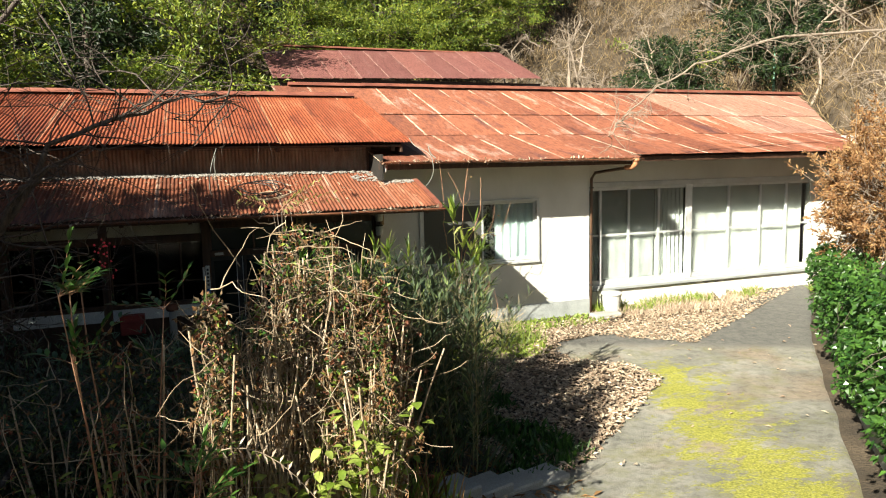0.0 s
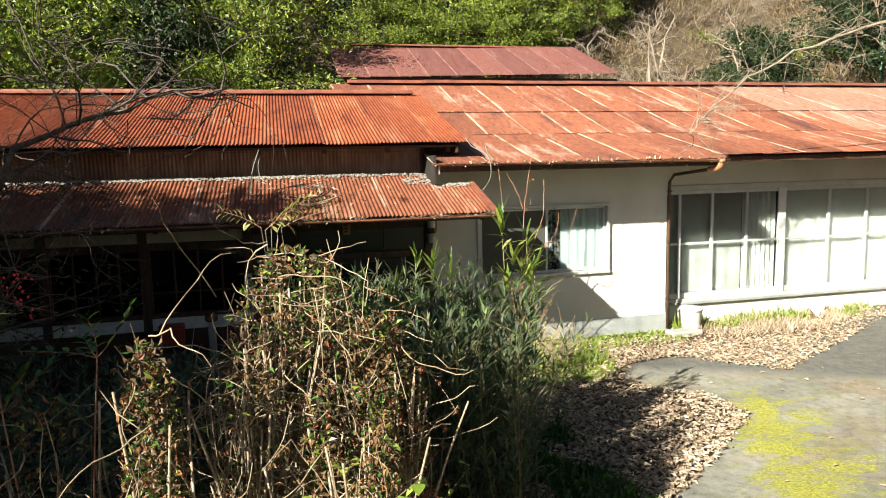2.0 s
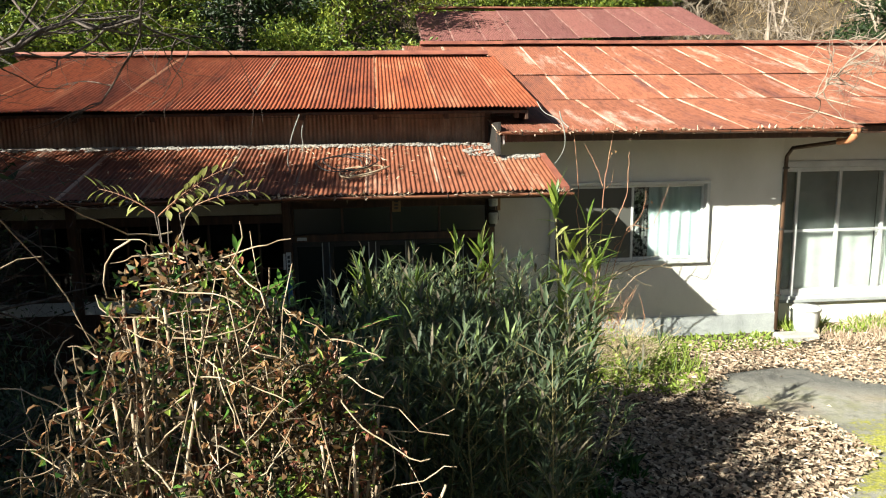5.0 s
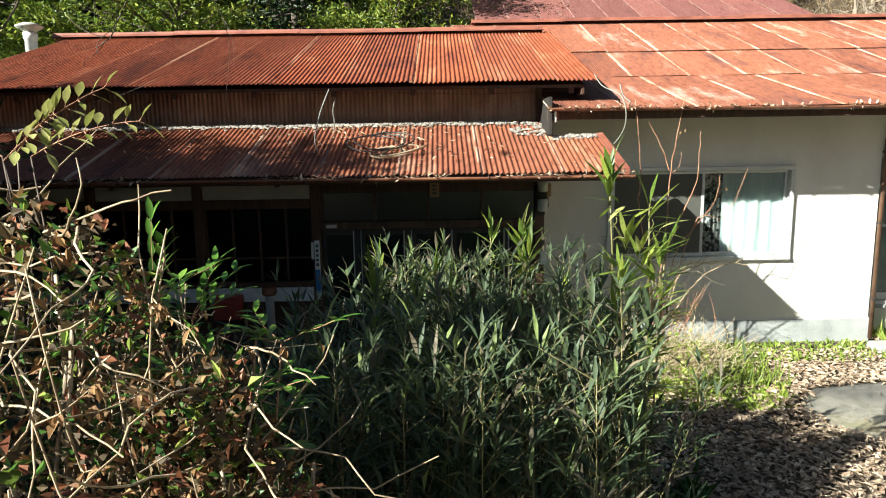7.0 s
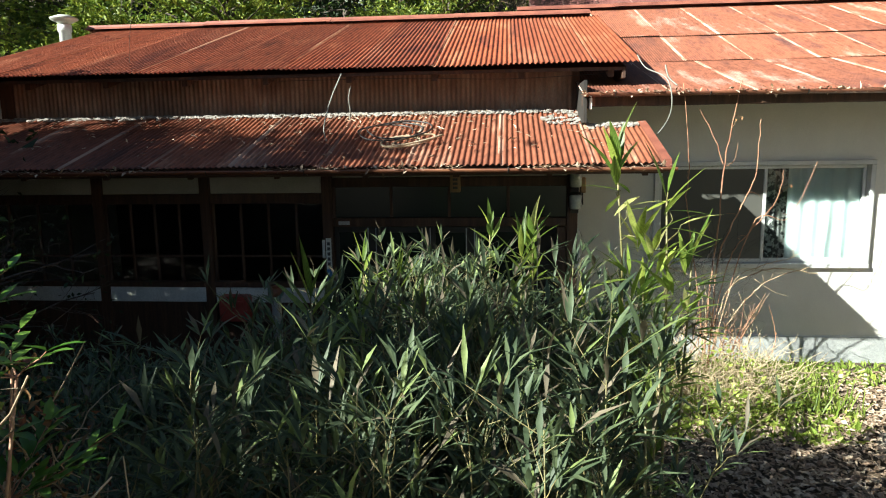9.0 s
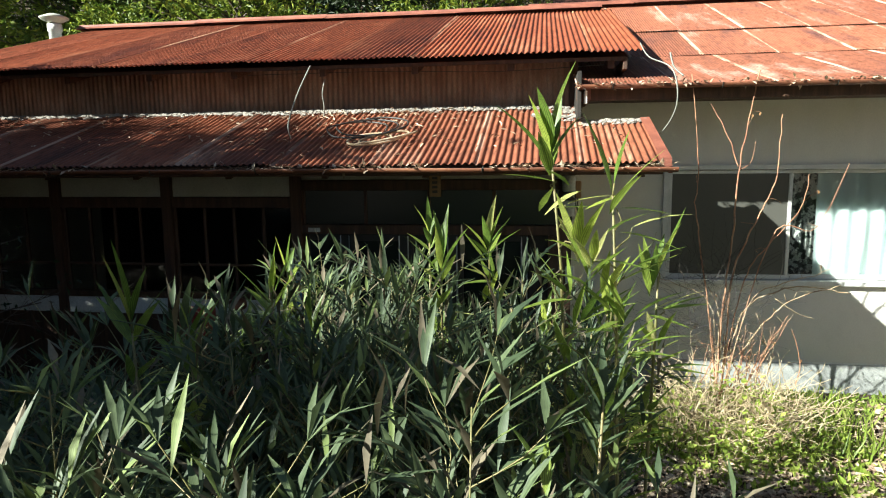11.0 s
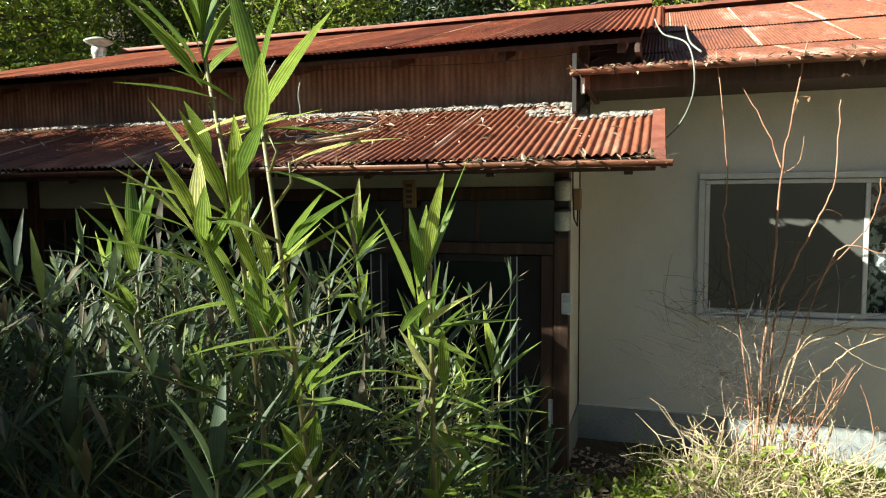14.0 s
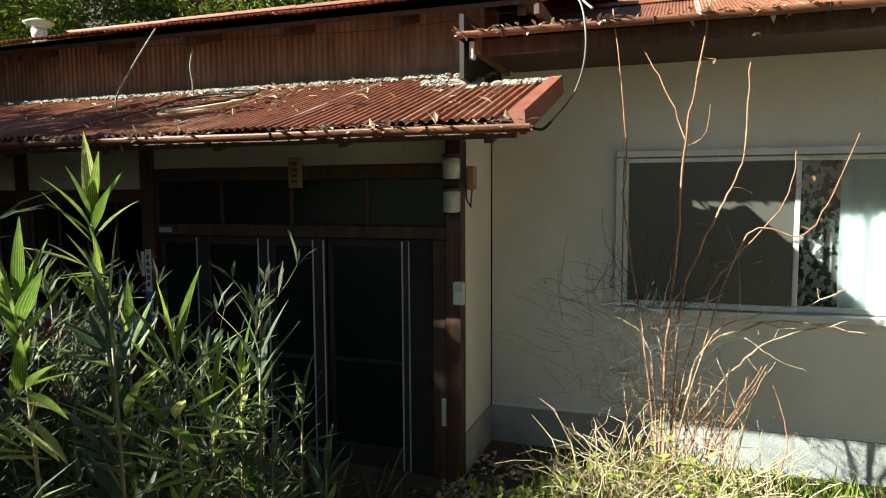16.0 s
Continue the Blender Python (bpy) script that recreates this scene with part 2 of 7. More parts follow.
M_GUTTER = surface("rusty_brown_gutter", [(0.3, (0.08, 0.03, 0.018)), (0.55, (0.20, 0.075, 0.038)), (0.75, (0.36, 0.16, 0.08))], 5, 80, 0.5, 0.2, 0, (0.6, 4, 4))
M_PIPE = surface("dark_brown_pipe", [(0.3, (0.05, 0.028, 0.018)), (0.7, (0.17, 0.09, 0.05))], 5, 60, 0.5, 0.1)
M_TERRA = surface("orange_plastic_elbow", [(0.3, (0.50, 0.20, 0.09)), (0.7, (0.66, 0.30, 0.15))], 5, 60, 0.5, 0.1)
M_WHITE = surface("white_plastic", [(0.3, (0.70, 0.70, 0.66)), (0.7, (0.82, 0.82, 0.79))], 6, 80, 0.45, 0.08)
M_CURTAIN = surface("white_lace_curtain", [(0.3, (0.42, 0.44, 0.41)), (0.7, (0.54, 0.56, 0.52))], 3, 150, 0.9, 0.2)
M_CURTAIN_BLUE = surface("pale_blue_curtain", [(0.3, (0.33, 0.42, 0.42)), (0.7, (0.46, 0.54, 0.53))], 3, 150, 0.9, 0.2, 0, (4, 1, 0.5))
M_CABLE = surface("grey_cable", [(0.3, (0.15, 0.155, 0.13)), (0.7, (0.28, 0.285, 0.25))], 6, 60, 0.5, 0.0)
M_CABLE_BLACK = surface("black_cable", [(0.3, (0.02, 0.02, 0.02)), (0.7, (0.05, 0.05, 0.05))], 6, 60, 0.5, 0.0)
M_BLUE = surface("blue_printed_sign", [(0.3, (0.03, 0.14, 0.40)), (0.7, (0.06, 0.22, 0.52))], 6, 60, 0.4, 0.0)
M_RED = surface("red_painted_metal", [(0.3, (0.30, 0.04, 0.03)), (0.7, (0.42, 0.07, 0.05))], 6, 60, 0.5, 0.1)
M_SIGNWOOD = surface("pale_sign_wood", [(0.3, (0.32, 0.20, 0.10)), (0.7, (0.46, 0.30, 0.17))], 4, 60, 0.7, 0.2, 0, (6, 6, 0.6))
M_INK = surface("faded_ink", [(0.3, (0.05, 0.05, 0.05)), (0.7, (0.12, 0.12, 0.12))], 6, 60, 0.8, 0.0)
M_BARK = surface("grey_brown_bark", [(0.3, (0.06, 0.045, 0.035)), (0.55, (0.13, 0.10, 0.08)), (0.8, (0.24, 0.21, 0.17))], 5, 40, 0.9, 0.6, 0, (3, 3, 0.6), True, 0.35)
M_BARK_PALE = surface("pale_dry_bark", [(0.3, (0.20, 0.15, 0.11)), (0.6, (0.36, 0.29, 0.22)), (0.8, (0.48, 0.42, 0.34))], 6, 50, 0.9, 0.4, 0, (3, 3, 0.7), True)
M_STEM_TAN = surface("dry_tan_stems", [(0.3, (0.14, 0.09, 0.05)), (0.5, (0.40, 0.30, 0.185)), (0.75, (0.64, 0.54, 0.40))], 8, 60, 0.8, 0.2, 0, (1, 1, 1), True)
M_STEM_RED = surface("reddish_stems", [(0.3, (0.22, 0.09, 0.05)), (0.7, (0.50, 0.29, 0.17))], 8, 60, 0.7, 0.2)
M_CANE = surface("pale_peeling_canes", [(0.3, (0.20, 0.13, 0.075)), (0.5, (0.42, 0.31, 0.20)), (0.75, (0.62, 0.53, 0.40))], 9, 70, 0.8, 0.4, 0, (2, 2, 0.8), True, 0.4)
M_STRAW = surface("bleached_straw", [(0.3, (0.34, 0.25, 0.14)), (0.55, (0.58, 0.47, 0.30)), (0.8, (0.74, 0.65, 0.47))], 9, 70, 0.85, 0.2, 0, (2, 2, 1), True)
M_CULM = surface("bamboo_culm", [(0.3, (0.12, 0.13, 0.04)), (0.7, (0.28, 0.22, 0.10))], 6, 60, 0.5, 0.1)
M_ORANGE_POST = surface("green_fence_pole", [(0.3, (0.10, 0.22, 0.15)), (0.7, (0.18, 0.34, 0.24))], 6, 60, 0.5, 0.1)
L_SASA = leafy("bamboo_leaves", (0.046, 0.072, 0.036), (0.130, 0.172, 0.082), 0.60, 0.24, accent=(0.20, 0.26, 0.085), veins=0.12)
L_BIG = leafy("broad_bamboo_leaves", (0.10, 0.18, 0.034), (0.42, 0.50, 0.095), 0.42, 0.48, accent=(0.72, 0.70, 0.30), veins=0.34)
L_WITHER = leafy("withered_bamboo_leaves", (0.09, 0.075, 0.045), (0.25, 0.21, 0.14), 0.7, 0.2)
L_REDDISH = leafy("reddish_winter_leaves", (0.16, 0.05, 0.03), (0.45, 0.19, 0.09), 0.5, 0.3)
L_DRY = leafy("dry_brown_leaves", (0.16, 0.08, 0.03), (0.42, 0.24, 0.10), 0.75, 0.25)
L_RUST = leafy("rusty_bush_leaves", (0.20, 0.085, 0.030), (0.56, 0.34, 0.15), 0.7, 0.3)
L_LITTER = leafy("fallen_leaves", (0.30, 0.20, 0.13), (0.74, 0.61, 0.45), 0.8, 0.1)
L_GREEN = leafy("glossy_green_leaves", (0.022, 0.065, 0.014), (0.095, 0.20, 0.035), 0.3, 0.25)
L_VARIEGATED = leafy("variegated_leaves", (0.22, 0.24, 0.05), (0.62, 0.60, 0.24), 0.4, 0.3)
L_INNER = leafy("dull_inner_leaves", (0.05, 0.035, 0.02), (0.20, 0.14, 0.07), 0.8, 0.15)
L_FRESH = leafy("fresh_ground_leaves", (0.18, 0.27, 0.03), (0.58, 0.66, 0.16), 0.45, 0.4)
L_LIME = leafy("yellow_green_weeds", (0.14, 0.22, 0.03), (0.42, 0.50, 0.10), 0.5, 0.35)
# two copies of one foliage: dark gaps and sunlight are put into the colours
L_CEDAR = leafy("shaded_evergreen_foliage", (0.011, 0.026, 0.010), (0.055, 0.095, 0.022), 0.55, 0.25)
L_CEDAR_LIT = leafy("sunlit_evergreen_foliage", (0.07, 0.14, 0.018), (0.42, 0.47, 0.065), 0.5, 0.34)
L_BROWNBRUSH = leafy("dry_hill_brush", (0.07, 0.045, 0.022), (0.42, 0.30, 0.155), 0.85, 0.2)
L_BERRY = surface("red_berries", [(0.3, (0.5, 0.01, 0.03)), (0.7, (0.75, 0.03, 0.06))], 6, 60, 0.3, 0.0)

M_GLASS, gnt, gb = nodes_of("window_glass")
gb.inputs["Transmission Weight"].default_value = 1.0
gb.inputs["Roughness"].default_value = 0.03
gb.inputs["IOR"].default_value = 1.45
gb.inputs["Base Color"].default_value = (0.86, 0.90, 0.88, 1)
M_FROST, fnt, fb = nodes_of("milky_film_glass")
fb.inputs["Roughness"].default_value = 0.3
fb.inputs["Specular IOR Level"].default_value = 0.3
fb.inputs["Base Color"].default_value = (0.085, 0.085, 0.075, 1)
bump_node(fnt, fb, noise_node(fnt, coords(fnt), 60.0, 2.0), 0.05, 0.002)


M_SMOKED, snt, sb = nodes_of("smoked_glass")
sb.inputs["Base Color"].default_value = (0.013, 0.019, 0.017, 1)
sb.inputs["Roughness"].default_value = 0.22
bump_node(snt, sb, noise_node(snt, coords(snt), 40.0, 2.0), 0.04, 0.002)


# ---- ground: one sheet to the horizon ----
def smooth(a, b, x):
    t = min(1.0, max(0.0, (x - a) / (b - a)))
    return t * t * (3 - 2 * t)


def ground_height(x, y):
    z = 0.14 + 0.95 * smooth(7.2, -3.0, y) + 0.35 * smooth(7.5, 5.5, y) * smooth(2.9, 1.0, x)
    far = 0.0
    d = y - 18.0
    if d > 0:
        far = 0.42 * min(d, 11.0) + 30.0 * (1 - math.exp(-max(0.0, d - 11.0) / 28.0))
    for d in ((x - 17.0) * 1.3, (-6.5 - x) * 0.8, (x - max(y, 3.0) - 3.2) * 0.45):
        if d > 0:
            far = max(far, 18.0 * (1 - math.exp(-d / 16.0)))
    z += far
    if far > 0:
        z += 0.5 * noise.noise((x * 0.25, y * 0.25, 0)) * min(1, far)
    return z + 0.015 * noise.noise((x * 1.3, y * 1.3, 3.0)) * smooth(3.0, 2.0, abs(x - 5.5) * 0.5)


def axis_steps(lo, hi, step, far):
    vals, x = [], lo
    while x <= hi + 1e-6:
        vals.append(x)
        x += step
    grow = step
    while vals[-1] < far:
        grow *= 1.3
        vals.append(vals[-1] + grow)
    grow = step
    while vals[0] > -far:
        grow *= 1.3
        vals.insert(0, vals[0] - grow)
    return vals


def make_ground():
    xs, ys = axis_steps(-6, 18, 0.3, 1500), axis_steps(-3, 20, 0.3, 1500)
    verts = [(x, y, ground_height(x, y)) for y in ys for x in xs]
    n = len(xs)
    faces = [(j * n + i, j * n + i + 1, (j + 1) * n + i + 1, (j + 1) * n + i) for j in range(len(ys) - 1) for i in range(n - 1)]
    soil = surface("leaf_strewn_soil", [(0.25, (0.04, 0.03, 0.02)), (0.5, (0.09, 0.065, 0.04)), (0.75, (0.18, 0.13, 0.08))], 1.6, 28, 0.95, 0.8, 0, (1, 1, 1), False, 0.45, 0.03)
    ob = part("ground", Geo().add(verts, faces), soil, None, smooth=True)
    tagged(ob, "brown earth with leaf litter and a wooded slope", "ground", kind="structure")


make_ground()


# ---- driveway ----
def drive_material():
    m, nt, b = nodes_of("mossy_asphalt")
    vec = coords(nt)
    broad = noise_node(nt, vec, 1.1, 6.0, 0.6)
    fine = noise_node(nt, vec, 90.0, 3.0, 0.7)
    col = ramp_node(nt, broad, [(0.3, (0.19, 0.185, 0.155)), (0.5, (0.30, 0.285, 0.24)), (0.72, (0.42, 0.395, 0.33))])
    brown = noise_node(nt, coords(nt, "Object", (0.8, 1, 1)), 0.9, 5.0, 0.6)
    col = mix_node(nt, ramp_node(nt, brown, [(0.5, (0, 0, 0)), (0.66, (0.55,) * 3)]), col, (0.33, 0.23, 0.15))
    col = mix_node(nt, 1.0, col, ramp_node(nt, fine, [(0.3, (0.66,) * 3), (0.7, (1.12,) * 3)]), "MULTIPLY")
    blotch = noise_node(nt, vec, 9.0, 8.0, 0.75)
    col = mix_node(nt, 1.0, col, ramp_node(nt, blotch, [(0.32, (0.55, 0.54, 0.50)), (0.52, (1.0, 1.0, 1.0)), (0.7, (1.16, 1.15, 1.12))]), "MULTIPLY")
    green = noise_node(nt, coords(nt, "Object", (1, 1, 1)), 2.6, 8.0, 0.7)
    col = mix_node(nt, ramp_node(nt, green, [(0.5, (0, 0, 0)), (0.64, (0.5,) * 3)]), col, (0.20, 0.195, 0.07))
    sep = nt.nodes.new("ShaderNodeSeparateXYZ")
    nt.links.new(vec, sep.inputs[0])
    # a darker, newer strip of asphalt lies beyond the concrete
    strip = nt.nodes.new("ShaderNodeMath")
    strip.operation = "MULTIPLY_ADD"
    nt.links.new(sep.outputs[0], strip.inputs[0])
    strip.inputs[1].default_value = 0.5
    nt.links.new(sep.outputs[1], strip.inputs[2])
    beyond = nt.nodes.new("ShaderNodeMapRange")
    beyond.inputs[1].default_value, beyond.inputs[2].default_value = 12.35, 12.75
    ragged = nt.nodes.new("ShaderNodeMath")
    ragged.operation = "MULTIPLY_ADD"
    nt.links.new(blotch, ragged.inputs[0])
    ragged.inputs[1].default_value = 0.9
    nt.links.new(strip.outputs[0], ragged.inputs[2])
    nt.links.new(ragged.outputs[0], beyond.inputs[0])
    asphalt = ramp_node(nt, fine, [(0.3, (0.07, 0.07, 0.066)), (0.7, (0.20, 0.195, 0.18))])
    asphalt = mix_node(nt, 1.0, asphalt, ramp_node(nt, blotch, [(0.35, (0.7,) * 3), (0.65, (1.35, 1.3, 1.2))]), "MULTIPLY")
    col = mix_node(nt, beyond.outputs[0], col, asphalt)
    # moss grows along a damp line down the drive
    line = nt.nodes.new("ShaderNodeMath")
    line.operation = "MULTIPLY_ADD"
    nt.links.new(sep.outputs[1], line.inputs[0])
    line.inputs[1].default_value = -0.50
    line.inputs[2].default_value = -2.35
    add = nt.nodes.new("ShaderNodeMath")
    nt.links.new(sep.outputs[0], add.inputs[0])
    nt.links.new(line.outputs[0], add.inputs[1])
    away = nt.nodes.new("ShaderNodeMath")
    away.operation = "ABSOLUTE"
    nt.links.new(add.outputs[0], away.inputs[0])
    near = nt.nodes.new("ShaderNodeMapRange")
    near.inputs[1].default_value, near.inputs[2].default_value = 1.35, 0.05
    nt.links.new(away.outputs[0], near.inputs[0])
    reach = nt.nodes.new("ShaderNodeMapRange")
    reach.inputs[1].default_value, reach.inputs[2].default_value = 8.3, 7.6
    nt.links.new(sep.outputs[1], reach.inputs[0])
    mv = coords(nt, "Object", (1.0, 1.6, 1))
    patch = noise_node(nt, mv, 1.9, 9.0, 0.78)
    both = nt.nodes.new("ShaderNodeMath")
    both.operation = "MULTIPLY"
    nt.links.new(near.outputs[0], both.inputs[0])
    nt.links.new(reach.outputs[0], both.inputs[1])
    total = nt.nodes.new("ShaderNodeMath")
    total.operation = "MULTIPLY_ADD"
    nt.links.new(both.outputs[0], total.inputs[0])
    total.inputs[1].default_value = 0.24
    nt.links.new(patch, total.inputs[2])
    worn = nt.nodes.new("ShaderNodeMath")
    worn.operation = "MULTIPLY_ADD"
    nt.links.new(noise_node(nt, vec, 26.0, 4.0, 0.7), worn.inputs[0])
    worn.inputs[1].default_value = 0.34
    nt.links.new(total.outputs[0], worn.inputs[2])
    total = worn
    mask = ramp_node(nt, total.outputs[0], [(0.80, (0, 0, 0)), (0.88, (0.95,) * 3)])
    moss = ramp_node(nt, noise_node(nt, vec, 45.0, 4.0, 0.75), [(0.32, (0.09, 0.095, 0.015)), (0.5, (0.30, 0.29, 0.04)), (0.68, (0.56, 0.53, 0.09))])
    col = mix_node(nt, mask, col, moss)
    nt.links.new(col, b.inputs["Base Color"])
    b.inputs["Roughness"].default_value = 0.92
    h = mix_node(nt, mask, fine, patch)
    bump_node(nt, b, h, 0.6, 0.012)
    return m


M_DRIVE = drive_material()
M_CONC = surface("worn_concrete", [(0.3, (0.30, 0.29, 0.26)), (0.7, (0.46, 0.44, 0.40))], 1.8, 80, 0.93, 0.5, 0, (1, 1, 1), False, 0.25, 0.006)


def drive_left(y):
    if y < 4.9:
        return 2.15 + 0.60 * (y - 4.9)
    if y < 5.3:
        return 2.15 + 2.6 * (y - 4.9)
    if y < 7.9:
        return min(5.63, 3.19 + 1.24 * (y - 5.3))
    if y < 9.5:
        return 5.63 - 0.65 * smooth(7.9, 8.6, y) + 0.3 * smooth(9.0, 9.5, y)
    return 5.28 + 3.3 * smooth(9.5, 10.0, y) + 1.7 * max(0.0, y - 9.6)


def drive_right(y):
    return 5.6 + 1.02 * (y - 4.3) + 0.25 * smooth(8, 10, y)


def make_drive():
    g = Geo()
    rows, cols = 120, 30
    for j in range(rows + 1):
        y = -2.5 + 14.3 * j / rows
        a, b = drive_left(y), drive_right(y)
        for i in range(cols + 1):
            x = a + (b - a) * i / cols
            edge = min(i, cols - i) / cols
            g.v.append((x + 0.05 * noise.noise((x, y * 2, 1)), y, ground_height(x, y) + (0.022 if edge > 0 else -0.03)))
    n = cols + 1
    g.f = [(j * n + i, j * n + i + 1, (j + 1) * n + i + 1, (j + 1) * n + i) for j in range(rows) for i in range(cols)]
    ob = part("road", g, M_DRIVE, None, smooth=True)
    tagged(ob, "weathered grey driveway with bright yellow-green moss patches", "driveway", kind="structure")


make_drive()


# ---- the house: walls ----
def wall(name, boxes, material, label):
    g = Geo()
    for b in boxes:
        g.box(*b, c=0.0006)
    return tagged(part(name, g, material), label, "wall", kind="structure")


EN_Y, WB_Y, GL_Y, SD_Y = 10.40, 11.27, 11.60, 11.07
wall("wall_window", [
    (2.70, 3.70, WB_Y, WB_Y + 0.14, 0.44, 3.27), (5.99, 7.14, WB_Y, WB_Y + 0.14, 0.44, 3.27),
    (3.70, 5.99, WB_Y, WB_Y + 0.14, 0.44, 1.28), (3.70, 5.99, WB_Y, WB_Y + 0.14, 2.43, 3.27)], M_PLASTER, "cream mortar wall with a sliding window")
wall("wall_plinth", [(2.70, 7.16, WB_Y - 0.025, WB_Y + 0.16, -0.2, 0.436), (2.59, 2.70, EN_Y + 0.1, WB_Y - 0.03, -0.2, 0.436)], M_PLINTH, "grey concrete plinth under the cream wall")
wall("trim", [(2.70, 7.15, WB_Y - 0.012, WB_Y - 0.0005, 0.437, 0.452), (2.578, 2.598, EN_Y + 0.1, WB_Y - 0.014, 0.437, 0.452)], M_WHITE, "thin white line along the top of the plinth")
wall("wall_return", [(2.60, 2.69, EN_Y + 0.092, WB_Y - 0.003, 0.44, 2.80)], M_PLASTER, "short cream mortar wall beside the entrance")
# added strip: stops sun leaking through the roof gap, coloured as its shade
wall("light_blocker", [(2.745, 2.775, EN_Y - 0.13, WB_Y - 0.003, 2.89, 3.30)], M_DARK, "added near-black blocker for the shaded gap between the two roofs")
wall("wall_recess", [(7.0, 7.14, WB_Y + 0.145, GL_Y + 0.1, -0.2, 3.27)], M_PLASTER, "cream mortar side of the recess")
wall("wall_glazed", [(7.145, 14.6, GL_Y, GL_Y + 0.12, 2.70, 3.34), (7.145, 14.6, GL_Y, GL_Y + 0.12, -0.2, 0.52), (13.2, 14.6, GL_Y, GL_Y + 0.12, 0.523, 2.697)], M_PLASTER, "cream mortar wall over and under the glazed doors")
wall("wall_back", [(-4.2, 17.0, 17.2, 17.35, -0.2, 3.6), (-4.2, -4.05, EN_Y + 0.2, 17.19, -0.2, 3.4), (14.62, 14.76, GL_Y, 17.19, -0.2, 3.6)], M_PLASTER, "plain mortar outer walls of the house")
# room surfaces: the shade indoors is put into their colour
wall("wall_inner", [(-4.0, 2.6, 13.2, 13.3, 0, 3.0), (2.84, 14.5, 13.6, 13.7, 0, 3.2), (2.70, 2.83, WB_Y + 0.17, 13.55, 0, 3.2)], M_DARK, "inner walls coloured near-black for room shade")
wall("floor", [(-4.0, 7.10, WB_Y + 0.18, 17.1, 0.25, 0.40), (7.145, 14.5, GL_Y + 0.13, 17.1, 0.25, 0.40)], M_DARK, "boarded floor inside, coloured near-black for room shade")
ceil = wall("ceiling", [(-4.0, 2.68, EN_Y + 0.25, 13.18, 2.62, 2.66), (2.85, 14.5, GL_Y + 0.16, 13.58, 3.0, 3.04)], M_DARK, "boarded ceiling inside, coloured near-black for room shade")

# ---- corrugated sheets ----
PITCH = 0.0543
SHEET = 15 * PITCH


def sheet_mesh(name, width, length, material, amp=0.0095, per=7, rows=5, cut=None, sag=0.0, ragged=0.0, pitch=PITCH):
    """Corrugated sheet: x across the waves, y up the slope."""
    nx = int(round(width / pitch * per))
    verts, faces = [], []
    for j in range(rows + 1):
        s = length * j / rows
        for i in range(nx + 1):
            x = width * i / nx
            if cut:
                x = min(x, cut(s))
            y = s
            if j == 0 and ragged:
                y -= ragged * (0.5 + noise.noise((x * 7, 1.7, width)))
            z = amp * math.sin(2 * math.pi * x / pitch) + sag * math.sin(math.pi * s / length) + 0.004 * noise.noise((x * 2, s * 1.5, 9))
            verts.append((x, y, z))
    n = nx + 1
    for j in range(rows):
        for i in range(nx):
            faces.append((j * n + i, j * n + i + 1, (j + 1) * n + i + 1, (j + 1) * n + i))
    me = Geo().add(verts, faces).mesh(name, True)
    me.materials.append(material)
    return me


def slope_matrix(x, y0, z0, y1, z1):
    up = Vector((0, y1 - y0, z1 - z0)).normalized()
    m = Matrix.Identity(4)
    m.col[0][:3] = (1, 0, 0)
    m.col[1][:3] = up
    m.col[2][:3] = Vector((1, 0, 0)).cross(up)
    m.col[3][:3] = (x, y0, z0)
    return m


def lay_row(roof, x0, x1, y0, z0, y1, z1, material, lift=0.0, ragged=0.0, variants=3, verge=None, alt=None, **wave):
    length = math.hypot(y1 - y0, z1 - z0)
    meshes = [sheet_mesh("roof_sheet", SHEET + PITCH * 0.5, length, material, sag=-0.01 * (k % 2), ragged=ragged * (0.6 + 0.4 * k), **wave) for k in range(variants)]
    other = [sheet_mesh("roof_sheet", SHEET + PITCH * 0.5, length, alt, sag=-0.01 * (k % 2), ragged=ragged * (0.6 + 0.4 * k), **wave) for k in range(variants)] if alt else meshes
    x, k = x1 - SHEET, 0
    while x > x0 - SHEET * 0.9:
        over = verge and x + SHEET > min(verge(0), verge(length))
        me = sheet_mesh("roof_sheet", SHEET + PITCH * 0.5, length, material, cut=lambda s, x=x: max(0.0, verge(s) - x), **wave) if over else (other if k % 2 else meshes)[RND.randrange(variants)]
        m = slope_matrix(x, y0, z0 + lift + 0.005 * (k % 2) + RND.uniform(-0.002, 0.002), y1, z1)
        piece("roof_sheet", me, roof, m @ pose(0, RND.uniform(-0.012, 0.012), 0, 0, 0, RND.uniform(-0.15, 0.15)))
        x -= SHEET
        k += 1


def ridge_cap(roof, x0, x1, y, z, material=None):
    """Folded ridge pieces that overlap end to end."""
    n = max(2, int((x1 - x0) / 1.6))
    for i in range(n):
        a, b = x0 + (x1 - x0) * i / n - 0.03, x0 + (x1 - x0) * (i + 1) / n + 0.03
        dz = 0.006 * (i % 2) + 0.008 * noise.noise((i * 1.7, y, 0))
        g = Geo()
        prof = [(-0.16, -0.035), (-0.05, 0.012), (-0.035, 0.04), (0, 0.052), (0.035, 0.04), (0.05, 0.012), (0.16, -0.035)]
        v = [(xx, y + py, z + pz + dz) for xx in (a, b) for py, pz in prof]
        m = len(prof)
        g.add(v, [(k, k + m, k + m + 1, k + 1) for k in range(m - 1)] + [tuple(range(m)), tuple(range(2 * m - 1, m - 1, -1))])
        part("ridge_cap", g, material or M_RIDGE, roof)


